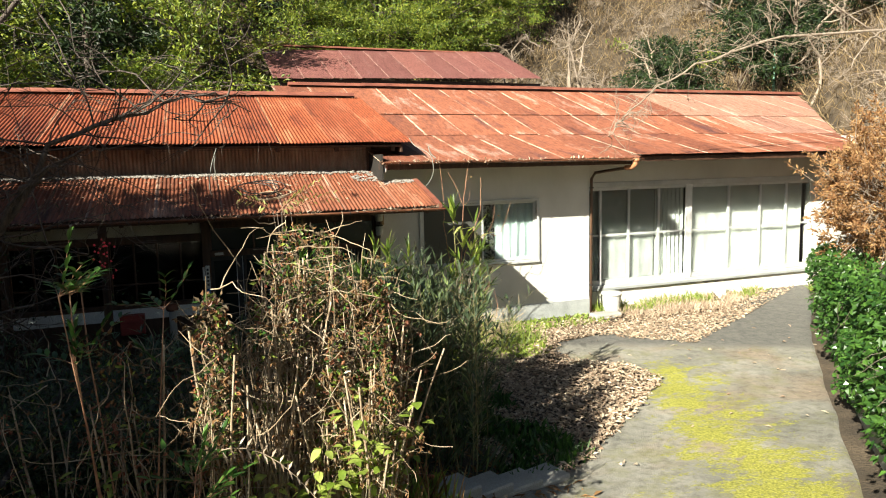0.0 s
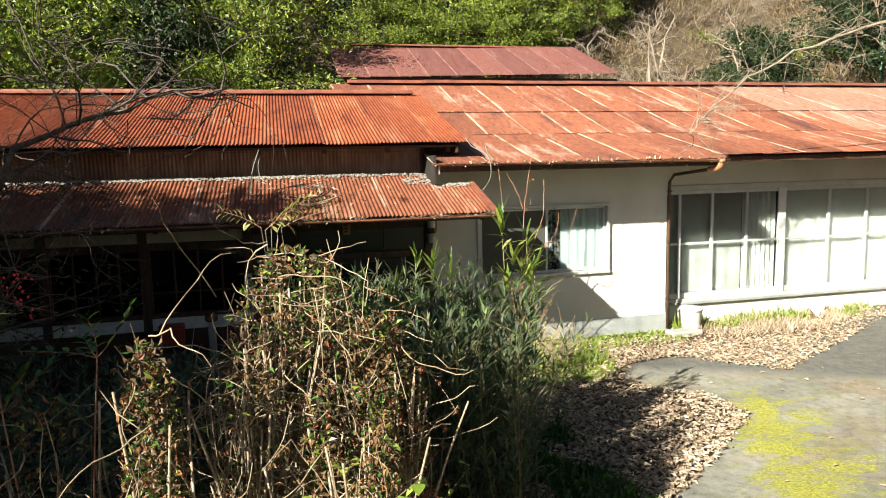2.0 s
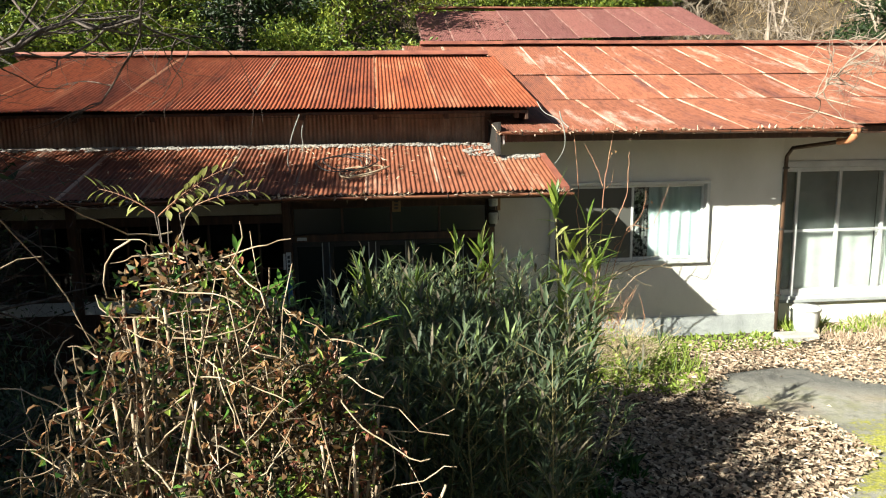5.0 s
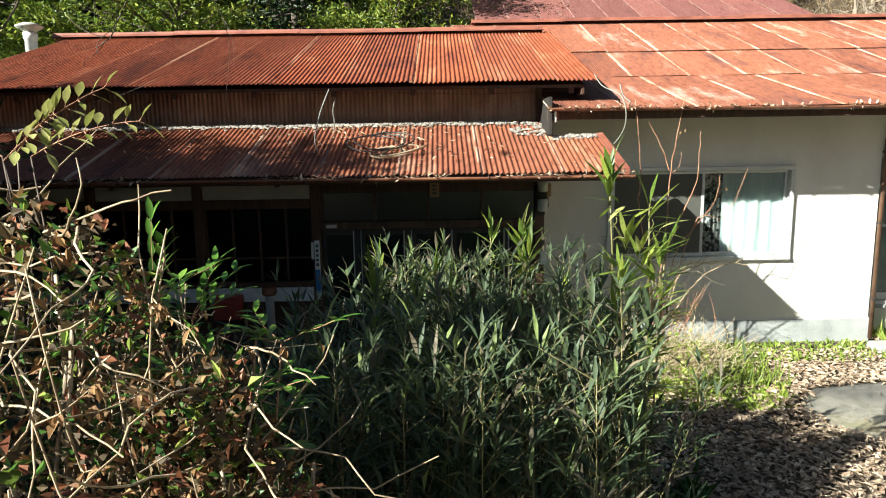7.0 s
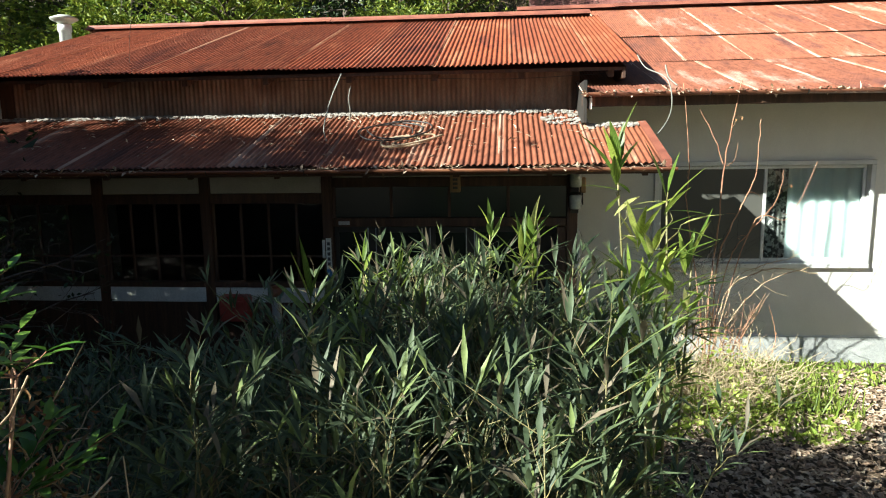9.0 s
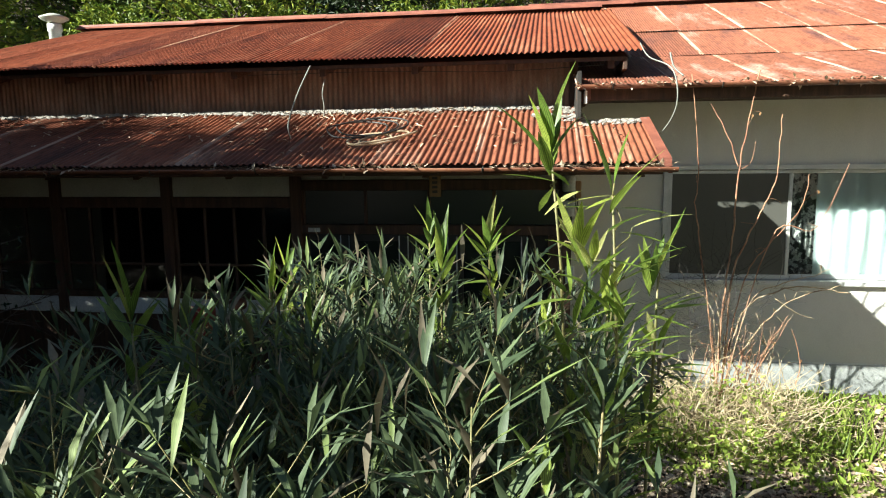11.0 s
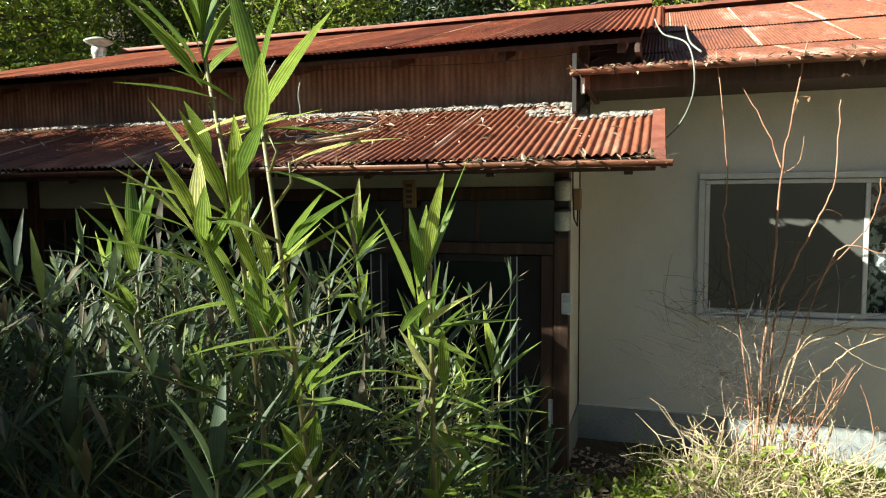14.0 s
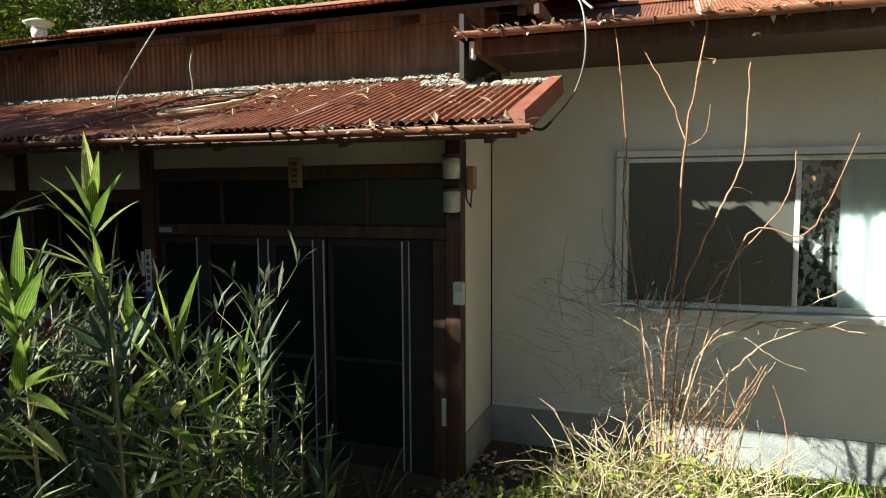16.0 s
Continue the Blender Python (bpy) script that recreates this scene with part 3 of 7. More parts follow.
# entrance wing, upper roof
roof_1 = thing("roof_1", (-0.6, 12.3, 3.5), "rusty red corrugated iron roof of the entrance wing", "roof", kind="structure")
lay_row(roof_1, -4.5, 3.6435, 10.52, 3.50, 14.12, 4.56, M_ROOF_A, ragged=0.02, verge=lambda s: 3.36, alt=M_ROOF_A_PLAIN)
lay_row(roof_1, -4.5, 3.36, 17.5, 3.50, 14.14, 4.56, M_ROOF_A)
ridge_cap(roof_1, -4.72, 3.2, 14.13, 4.60)
g = Geo().add([(-4.55, 10.62, 3.42), (3.2, 10.62, 3.42), (3.2, 14.12, 4.50), (-4.55, 14.12, 4.50), (-4.55, 10.62, 3.455), (3.2, 10.62, 3.455), (3.2, 14.12, 4.53), (-4.55, 14.12, 4.53)],
              [(0, 3, 2, 1), (4, 5, 6, 7), (0, 1, 5, 4), (1, 2, 6, 5), (2, 3, 7, 6), (3, 0, 4, 7)])
part("roof_boards", g, M_WOOD, roof_1)
for i in range(9):
    x = -4.3 + i * 0.92
    part("rafter", Geo().add([(x - 0.03, 10.68, 3.36), (x + 0.03, 10.68, 3.36), (x + 0.03, 11.2, 3.52), (x - 0.03, 11.2, 3.52), (x - 0.03, 10.68, 3.44), (x + 0.03, 10.68, 3.44), (x + 0.03, 11.2, 3.60), (x - 0.03, 11.2, 3.60)],
                             [(0, 3, 2, 1), (4, 5, 6, 7), (0, 1, 5, 4), (1, 2, 6, 5), (2, 3, 7, 6), (3, 0, 4, 7)]), M_WOOD, roof_1)
part("fascia", Geo().box(3.16, 3.20, 10.6, 11.2, 3.34, 3.44), M_WOOD, roof_1)

# upper wall of brown corrugated iron over the lower roof
wall_up = thing("wall_siding", (-0.5, SD_Y, 3.0), "weathered brown corrugated iron wall between the two roofs", "wall", kind="structure")
sd = sheet_mesh("siding_sheet", SHEET + PITCH * 0.5, 0.60, M_SIDING, amp=0.008, rows=2)
x = 2.70 - SHEET - PITCH * 0.5
while x > -4.4:
    m = Matrix.Identity(4)
    m.col[1][:3], m.col[2][:3], m.col[3][:3] = (0, 0, 1), (0, -1, 0), (x, SD_Y - 0.012 + RND.uniform(-0.003, 0.003), 2.96)
    piece("siding_sheet", sd, wall_up, m)
    x -= SHEET
part("backing", Geo().box(-4.05, 2.69, SD_Y + 0.012, SD_Y + 0.09, 2.6, 3.56), M_WOOD, wall_up)
part("corner_board", Geo().box(2.70, 2.78, SD_Y - 0.02, SD_Y + 0.10, 3.02, 3.53), M_WOOD, wall_up)

# lower roof over the entrance
roof_2 = thing("roof_2", (0, 10.1, 2.6), "rusty red corrugated iron porch roof with leaf debris", "roof", kind="structure")
LOW = (9.30, 2.52, 11.06, 3.06)
LX = 2.72
length = math.hypot(LOW[2] - LOW[0], LOW[3] - LOW[1])
lay_row(roof_2, -4.6, LX, *LOW, M_ROOF_LOW, ragged=0.012)
short = (LOW[0], LOW[1], 10.44, LOW[1] + (10.44 - LOW[0]) * (LOW[3] - LOW[1]) / (LOW[2] - LOW[0]))
me = sheet_mesh("roof_sheet", 3.38 - LX, math.hypot(short[2] - short[0], short[3] - short[1]), M_ROOF_LOW)
piece("roof_sheet", me, roof_2, slope_matrix(LX, *short) @ Matrix.Translation((0, 0, 0.006)))
k = (LOW[3] - LOW[1]) / (LOW[2] - LOW[0])
g = Geo().add([(-4.5, 9.36, 2.485), (3.3, 9.36, 2.485), (3.3, 10.4, 2.485 + 1.04 * k), (-4.5, 10.4, 2.485 + 1.04 * k), (-4.5, 9.36, 2.51), (3.3, 9.36, 2.51), (3.3, 10.4, 2.51 + 1.04 * k), (-4.5, 10.4, 2.51 + 1.04 * k)],
              [(0, 3, 2, 1), (4, 5, 6, 7), (0, 1, 5, 4), (1, 2, 6, 5), (2, 3, 7, 6), (3, 0, 4, 7)])
part("roof_boards", g, M_WOOD, roof_2)
part("eave_board", Geo().box(-4.5, 3.33, 9.335, 9.36, 2.43, 2.50), M_WOOD, roof_2)
g = Geo()
v = []
for yy, zz in ((9.29, 2.53), (9.85, 2.70), (10.44, 2.88)):
    v += [(3.30, yy, zz + 0.02), (3.38, yy, zz + 0.025), (3.39, yy, zz - 0.09), (3.36, yy, zz - 0.09)]
g.add(v, [(4 * j + a, 4 * j + b, 4 * j + 4 + b, 4 * j + 4 + a) for j in (0, 1) for a, b in ((0, 1), (1, 2), (2, 3), (3, 0))] + [(3, 2, 1, 0), (8, 9, 10, 11)])
part("verge_board", g, M_RIDGE, roof_2)
for i in range(10):
    x = -4.2 + i * 0.82
    part("rafter", Geo().add([(x - 0.025, 9.37, 2.41), (x + 0.025, 9.37, 2.41), (x + 0.025, 10.38, 2.41 + 1.01 * k), (x - 0.025, 10.38, 2.41 + 1.01 * k), (x - 0.025, 9.37, 2.483), (x + 0.025, 9.37, 2.483), (x + 0.025, 10.38, 2.483 + 1.01 * k), (x - 0.025, 10.38, 2.483 + 1.01 * k)],
                             [(0, 3, 2, 1), (4, 5, 6, 7), (0, 1, 5, 4), (1, 2, 6, 5), (2, 3, 7, 6), (3, 0, 4, 7)]), M_WOOD, roof_2)
# crumbling mortar along the top of the porch roof
g = Geo()
for i in range(1100):
    x = -4.4 + 7.75 * RND.random() ** 0.8
    yy = 10.99 - abs(RND.gauss(0, 0.05)) if x < 2.6 else 10.43 - abs(RND.gauss(0, 0.05))
    if 2.35 < x < 2.8:
        yy = RND.uniform(10.45, 10.98)
    r = RND.uniform(0.008, 0.030)
    z1 = LOW[1] + (yy - LOW[0]) * k
    v = []
    for lev, rr in ((-0.01, 1.0), (0.35, 1.0), (0.8, 0.55)):
        for q in range(6):
            a = q * 1.047 + lev
            w = r * rr * RND.uniform(0.7, 1.25)
            v.append((x + w * 1.4 * math.cos(a), yy + w * math.sin(a), z1 + 0.006 + lev * r * 1.1))
    g.add(v, [(6 * j + q, 6 * j + (q + 1) % 6, 6 * j + 6 + (q + 1) % 6, 6 * j + 6 + q) for j in (0, 1) for q in range(6)] + [tuple(range(12, 18))])
crust = part("mortar_crust", g, surface("crumbled_mortar", [(0.3, (0.20, 0.18, 0.155)), (0.7, (0.40, 0.37, 0.33))], 8, 60, 0.95, 0.6), roof_2, "crumbling pale mortar and debris")
tagged(crust, kind="stuff")

# main wing roof in three rows with a change of slope
roof_3 = thing("roof_3", (8.5, 13.0, 3.2), "faded rusty red corrugated iron roof of the main wing", "roof", kind="structure")
KY, KZ, RY, RZ = 12.45, 3.68, 16.3, 5.03
MY, MZ = 13.9, KZ + (13.9 - KY) * (RZ - KZ) / (RY - KY)


def verge_x(y):
    return 14.55 + (y - 11.9) * 0.755


def verge_row(y0, z0, y1, z1):
    ln = math.hypot(y1 - y0, z1 - z0)
    return lambda s: verge_x(y0 + (y1 - y0) * s / ln)


EY, EZ, EY2, EZ2 = 10.30, 3.175, 10.52, 3.232
lay_row(roof_3, 2.9, 7.62, EY, EZ, KY + 0.05, KZ + 0.013, M_ROOF_B, ragged=0.05, pitch=0.0326, amp=0.0055, per=4)
lay_row(roof_3, 7.62, 15.77, EY2, EZ2, KY + 0.05, KZ + 0.013, M_ROOF_B, ragged=0.02, verge=verge_row(EY2, EZ2, KY, KZ), pitch=0.0326, amp=0.0055, per=4)
lay_row(roof_3, 13.1, 16.45, KY, KZ, MY + 0.05, MZ + 0.016, M_ROOF_PINK, 0.008, verge=verge_row(KY, KZ, MY, MZ), pitch=0.0326, amp=0.0055, per=4)
lay_row(roof_3, 2.6, 12.37, KY, KZ, MY + 0.05, MZ + 0.016, M_ROOF_B, 0.008, verge=verge_row(KY, KZ, MY, MZ), pitch=0.0326, amp=0.0055, per=4)
lay_row(roof_3, 12.2, 18.08, MY, MZ, RY, RZ, M_ROOF_PINK, 0.016, verge=verge_row(MY, MZ, RY, RZ), pitch=0.0326, amp=0.0055, per=4)
lay_row(roof_3, 2.3, 11.56, MY, MZ, RY, RZ, M_ROOF_B, 0.016, verge=verge_row(MY, MZ, RY, RZ), pitch=0.0326, amp=0.0055, per=4)
ridge_cap(roof_3, 2.2, 17.9, RY, RZ + 0.05)
part("back_slope", Geo().add([(2.2, RY, RZ), (17.9, RY, RZ), (17.9, 20.4, 3.7), (2.2, 20.4, 3.7)], [(0, 1, 2, 3)]), M_RIDGE, roof_3)
g = Geo()
for ya, za, yb, zb, xa, xb in ((10.42, 3.165, KY, KZ - 0.04, 2.9, 7.5), (10.62, 3.20, KY, KZ - 0.04, 7.5, 14.2), (KY, KZ - 0.04, RY, RZ - 0.05, 2.9, 14.4)):
    g.add([(xa, ya, za - 0.03), (xb, ya, za - 0.03), (xb, yb, zb - 0.03), (xa, yb, zb - 0.03), (xa, ya, za), (xb, ya, za), (xb, yb, zb), (xa, yb, zb)],
          [(0, 3, 2, 1), (4, 5, 6, 7), (0, 1, 5, 4), (1, 2, 6, 5), (2, 3, 7, 6), (3, 0, 4, 7)])
part("roof_boards", g, M_WOOD, roof_3)
part("eave_board", Geo().box(2.74, 7.5, 10.40, 10.425, 3.05, 3.16), M_WOOD, roof_3)
part("eave_board", Geo().box(7.45, 14.2, 10.60, 10.625, 3.10, 3.19), M_WOOD, roof_3)
part("barge_board", Geo().box(2.82, 2.86, 10.32, 11.2, 3.05, 3.17), M_WOOD_RED, roof_3)
part("end_cap", Geo().box(2.80, 2.83, 10.30, 10.36, 3.02, 3.13), M_WHITE, roof_3, "chipped white board end")
part("soffit", Geo().box(2.86, 7.14, 10.43, WB_Y - 0.005, 3.085, 3.10), M_WOOD, roof_3)
part("soffit", Geo().box(7.15, 14.2, 10.63, GL_Y - 0.005, 3.14, 3.155), M_WOOD, roof_3)


def gutter(name, x0, x1, y, z, material, label, tilt=0.0):
    """Half-round gutter with brackets."""
    at = thing(name, ((x0 + x1) / 2, y, z), label, "gutter")
    g = Geo()
    n = 10
    nx = 16
    for i in range(nx + 1):
        x = x0 + (x1 - x0) * i / nx
        dz = tilt * (x - x0) + 0.006 * noise.noise((x * 2, 0, z))
        for r in (0.038, 0.034):
            for kk in range(n + 1):
                a = math.pi * (1 + kk / n)
                g.v.append((x, y + r * math.cos(a), z + dz + r * math.sin(a)))
    m = 2 * (n + 1)
    for i in range(nx):
        for kk in range(n):
            a = i * m + kk
            g.f.append((a, a + m, a + m + 1, a + 1))
            b = i * m + n + 1 + kk
            g.f.append((b, b + 1, b + m + 1, b + m))
        for kk in (0, n):
            a, b = i * m + kk, i * m + n + 1 + kk
            g.f.append((a, b, b + m, a + m))
    part("trough", g, material, at, smooth=True)
    x = x0 + 0.3
    while x < x1:
        pts = [(x, y + 0.041 * math.cos(math.pi * (1 + q / 6)), z + 0.041 * math.sin(math.pi * (1 + q / 6)) + tilt * (x - x0)) for q in range(7)] + [(x, y + 0.09, z + 0.02)]
        part("bracket", Geo().tube(pts, 0.006, n=4), M_ALU_DARK, at)
        x += 0.9
    g = Geo()
    for i in range(int((x1 - x0) * 90)):
        x = RND.uniform(x0, x1)
        if noise.noise((x * 1.1, z, 2)) < -0.25:
            continue
        g.leaf((x, y + RND.uniform(-0.035, 0.05), z + tilt * (x - x0) + RND.uniform(-0.015, 0.02)), (RND.uniform(-1, 1), RND.uniform(-0.8, 0.6), RND.uniform(-0.25, 0.4)), RND.uniform(0.04, 0.10), RND.uniform(0.015, 0.04), droop=0.4, segs=2)
    tagged(part("leaf_debris", g, L_LITTER, at, "dry leaves lying in the gutter"), kind="stuff")
    return at


gutter("gutter", 2.74, 7.62, 10.25, 3.175, M_GUTTER, "rusty brown gutter full of dry leaves, under the main eave", -0.005)
gutter("gutter", -4.6, 3.42, 9.26, 2.49, M_GUTTER, "rusty brown gutter under the porch eave", 0.0)

# ---- windows and doors ----
win = thing("window_1", (4.87, WB_Y, 1.3), "aluminium sliding window with a pale curtain behind", "window", kind="structure")
X0, X1, Z0, Z1 = 3.66, 6.03, 1.25, 2.46
g = Geo().box(X0, X1, WB_Y - 0.05, WB_Y + 0.10, Z1 - 0.05, Z1).box(X0, X1, WB_Y - 0.06, WB_Y + 0.10, Z0, Z0 + 0.05)
g.box(X0, X0 + 0.05, WB_Y - 0.05, WB_Y + 0.10, Z0 + 0.051, Z1 - 0.051).box(X1 - 0.05, X1, WB_Y - 0.05, WB_Y + 0.10, Z0 + 0.051, Z1 - 0.051)
part("window_frame", g, M_ALU, win)
for a, b, y in ((X0 + 0.055, 4.90, WB_Y - 0.01), (4.85, X1 - 0.055, WB_Y + 0.035)):
    g = Geo().box(a, b, y, y + 0.03, Z1 - 0.09, Z1 - 0.055).box(a, b, y, y + 0.03, Z0 + 0.055, Z0 + 0.10)
    g.box(a, a + 0.035, y, y + 0.03, Z0 + 0.101, Z1 - 0.091).box(b - 0.035, b, y, y + 0.03, Z0 + 0.101, Z1 - 0.091)
    sash = part("sash", g, M_ALU, win)
    p = part("pane", Geo().box(a + 0.036, b - 0.036, y + 0.012, y + 0.016, Z0 + 0.101, Z1 - 0.091, 0.001), M_FROST if a < 4 else M_GLASS, sash)
    p.visible_shadow = False


def curtain(name, x0, x1, y, z0, z1, label, folds=9, depth=0.03, material=None):
    g = Geo()
    nx, nz = folds * 8, 6
    for j in range(nz + 1):
        z = z0 + (z1 - z0) * j / nz
        for i in range(nx + 1):
            u = i / nx
            x = x0 + (x1 - x0) * u
            g.v.append((x + 0.01 * noise.noise((u * 9, z * 2, 1)), y + depth * math.sin(2 * math.pi * folds * u + 0.8 * noise.noise((u * 5, z, 4))) * (1.15 - 0.3 * j / nz), z))
    n = nx + 1
    g.f = [(j * n + i, j * n + i + 1, (j + 1) * n + i + 1, (j + 1) * n + i) for j in range(nz) for i in range(nx)]
    return tagged(part(name, g, material or M_CURTAIN, smooth=True), label, "curtain")


curtain("curtain", 5.16, 5.97, WB_Y + 0.085, 1.31, 2.40, "pale blue-white curtain hanging behind the window", 5, 0.011, M_CURTAIN_BLUE)
curtain("curtain", 4.86, 5.24, WB_Y + 0.26, 1.28, 2.42, "dark patterned lace curtain behind the window", 3, 0.02, surface("dark_lace", [(0.47, (0.03, 0.035, 0.035)), (0.53, (0.34, 0.36, 0.34))], 16, 40, 0.9, 0.1))

glz = thing("window_2", (10.2, GL_Y, 0.55), "row of tall white-framed glazed sliding doors", "window", kind="structure")
GX = [7.22, 7.60, 8.28, 9.02, 9.78, 10.86, 11.74, 12.5, 13.2]
g = Geo().box(7.16, 13.2, GL_Y - 0.02, GL_Y + 0.12, 2.60, 2.697).box(7.16, 13.2, GL_Y - 0.04, GL_Y + 0.12, 0.523, 0.60)
part("window_frame", g, M_ALU, glz)
for a, b in zip(GX[:-1], GX[1:]):
    y = GL_Y + 0.01
    g = Geo().box(a, a + 0.05, y, y + 0.05, 0.603, 2.597).box(a + 0.051, b, y + 0.004, y + 0.046, 2.53, 2.597)
    g.box(a + 0.051, b, y + 0.004, y + 0.046, 0.603, 0.70).box(a + 0.051, b, y + 0.006, y + 0.044, 1.60, 1.64)
    sash = part("sash", g, M_ALU, glz)
    for z0, z1 in ((0.70, 1.60), (1.64, 2.53)):
        p = part("pane", Geo().box(a + 0.05, b, y + 0.02, y + 0.024, z0, z1, 0.001), M_GLASS, sash)
        p.visible_shadow = False
part("wide_mullion", Geo().box(9.70, 9.86, GL_Y - 0.03, GL_Y + 0.0, 0.603, 2.597), M_WHITE, glz)
part("sill", Geo().box(7.16, 13.2, GL_Y - 0.07, GL_Y - 0.041, 0.50, 0.55), M_PLINTH, glz)
curtain("curtain", 9.02, 9.76, GL_Y + 0.13, 0.62, 2.58, "thin white curtain gathered behind the glazed doors", 7, 0.022)
curtain("curtain", 9.80, 13.1, GL_Y + 0.14, 0.62, 2.58, "long white curtain drawn behind the glazed doors", 11, 0.004)
curtain("curtain", 7.2, 9.0, GL_Y + 0.12, 0.62, 2.58, "grey net curtain hanging in the shaded bay", 6, 0.005, surface("grey_net_curtain", [(0.3, (0.24, 0.255, 0.24)), (0.7, (0.36, 0.38, 0.36))], 3, 150, 0.9, 0.2))

# entrance front: posts, beams, plaster panels, windows, door
front = thing("wall_entrance", (-0.7, EN_Y, 0.1), "dark timber-framed entrance front with white plaster panels", "wall", kind="structure")
POSTS = [-4.0, -2.50, -1.27, 0.08, 2.66]
for x in POSTS:
    part("post", Geo().box(x - 0.055, x + 0.055, EN_Y - 0.02, EN_Y + 0.09, 0.0, 2.72), M_WOOD, front)
for i, (a, b) in enumerate(zip(POSTS[:-1], POSTS[1:])):
    a, b = a + 0.056, b - 0.056
    part("plaster_panel", Geo().box(a, b, EN_Y + 0.02, EN_Y + 0.06, 2.20 if i < 3 else 2.36, 2.70), M_PANEL, front)
    part("lintel", Geo().box(a, b, EN_Y - 0.01, EN_Y + 0.085, 2.09 if i < 3 else 1.84, 2.197 if i < 3 else 1.93), M_WOOD, front)
    if i < 3:
        part("window_rail", Geo().box(a, b, EN_Y - 0.02, EN_Y + 0.085, 1.17, 1.23), M_WOOD, front)
        part("white_board", Geo().box(a, b, EN_Y - 0.005, EN_Y + 0.03, 1.0, 1.167), M_WHITE, front, "white painted board under the window")
        part("lower_boards", Geo().box(a, b, EN_Y + 0.01, EN_Y + 0.06, 0.0, 0.997), M_WOOD, front)
        n = 4
        for q in range(n):
            xa, xb = a + (b - a) * q / n, a + (b - a) * (q + 1) / n
            part("mullion", Geo().box(xa, xa + 0.028, EN_Y + 0.02, EN_Y + 0.05, 1.233, 2.087), M_WOOD, front)
        part("glazing_bar", Geo().box(a, b, EN_Y + 0.022, EN_Y + 0.048, 1.50, 1.525), M_WOOD, front)
        pn = part("pane", Geo().box(a, b, EN_Y + 0.034, EN_Y + 0.037, 1.235, 2.085, 0.001), M_GLASS, front)
    else:
        part("transom_rail", Geo().box(a, b, EN_Y - 0.005, EN_Y + 0.085, 2.26, 2.357), M_WOOD, front)
        for q in range(4):
            xa, xb = a + (b - a) * q / 4, a + (b - a) * (q + 1) / 4
            part("mullion", Geo().box(xa, xa + 0.03, EN_Y + 0.02, EN_Y + 0.05, 1.933, 2.257), M_WOOD, front)
        part("pane", Geo().box(a, b, EN_Y + 0.034, EN_Y + 0.037, 1.933, 2.257, 0.001), M_SMOKED, front)
part("sill_stone", Geo().box(0.08, 2.66, EN_Y - 0.10, EN_Y + 0.12, -0.1, 0.10), M_PLINTH, front)

door = thing("door_1", (1.4, EN_Y, 0.1), "dark bronze aluminium sliding entrance doors with smoked glass", "door", kind="structure")
DX = [0.14, 0.60, 1.19, 1.66, 2.32]
for q in range(4):
    a, b = DX[q], DX[q + 1]
    y = EN_Y + (0.015 if q in (1, 2) else 0.05)
    wide = 0.105 if q < 3 else 0.07
    g = Geo().box(a, a + 0.045, y, y + 0.03, 0.105, 1.835).box(b - wide, b, y, y + 0.03, 0.105, 1.835)
    g.box(a + 0.046, b - wide - 0.001, y + 0.002, y + 0.028, 1.77, 1.835).box(a + 0.046, b - wide - 0.001, y + 0.002, y + 0.028, 0.105, 0.30).box(a + 0.046, b - wide - 0.001, y + 0.002, y + 0.028, 0.92, 0.95)
    leaf = part("door_leaf", g, M_ALU_DARK, door)
    part("pane", Geo().box(a + 0.046, b - wide - 0.001, y + 0.012, y + 0.016, 0.301, 1.769, 0.001), M_SMOKED, leaf)
    for xs in (b - wide + 0.002, b - 0.016):
        part("edge_strip", Geo().box(xs, xs + 0.012, y - 0.006, y - 0.001, 0.12, 1.82, 0.002), M_ALU, leaf, "bright aluminium edge strip")
part("jamb", Geo().box(2.325, 2.50, EN_Y + 0.03, EN_Y + 0.08, 0.105, 1.835), M_DARK, door)
part("jamb", Geo().box(2.505, 2.60, EN_Y + 0.0, EN_Y + 0.08, 0.105, 1.835), M_WOOD, door)
part("door_pull", Geo().box(2.565, 2.60, EN_Y - 0.004, EN_Y + 0.012, 0.53, 0.73, 0.004), M_WHITE, door, "white door pull")

# ---- fittings by the door ----
lamp = thing("porch_lamp", (2.68, EN_Y - 0.08, 2.0), "two glass porch lamps on a bracket on the door post", "lamp")
part("bracket", Geo().box(2.64, 2.72, EN_Y - 0.05, EN_Y - 0.021, 1.98, 2.38), M_ALU_DARK, lamp)
M_LAMP = surface("frosted_lamp_glass", [(0.3, (0.42, 0.45, 0.42)), (0.7, (0.62, 0.64, 0.60))], 6, 60, 0.25, 0.1)
for z in (2.03, 2.25):
    part("shade", Geo().lathe(2.68, EN_Y - 0.115, [(0.045, z), (0.06, z + 0.01), (0.062, z + 0.13), (0.05, z + 0.145)], 16), M_LAMP, lamp, "cloudy glass cylinder", smooth=True)
    part("cap", Geo().lathe(2.68, EN_Y - 0.115, [(0.064, z + 0.146), (0.064, z + 0.16), (0.03, z + 0.175)], 16), M_ALU_DARK, lamp)
bell = thing("doorbell", (2.70, EN_Y - 0.04, 1.40), "white plastic intercom box on the door post", "doorbell")
part("body", Geo().box(2.665, 2.745, EN_Y - 0.05, EN_Y - 0.021, 1.40, 1.56, 0.008), M_WHITE, bell)
part("grille", Geo().box(2.68, 2.73, EN_Y - 0.053, EN_Y - 0.0505, 1.49, 1.545, 0.001), M_ALU, bell)
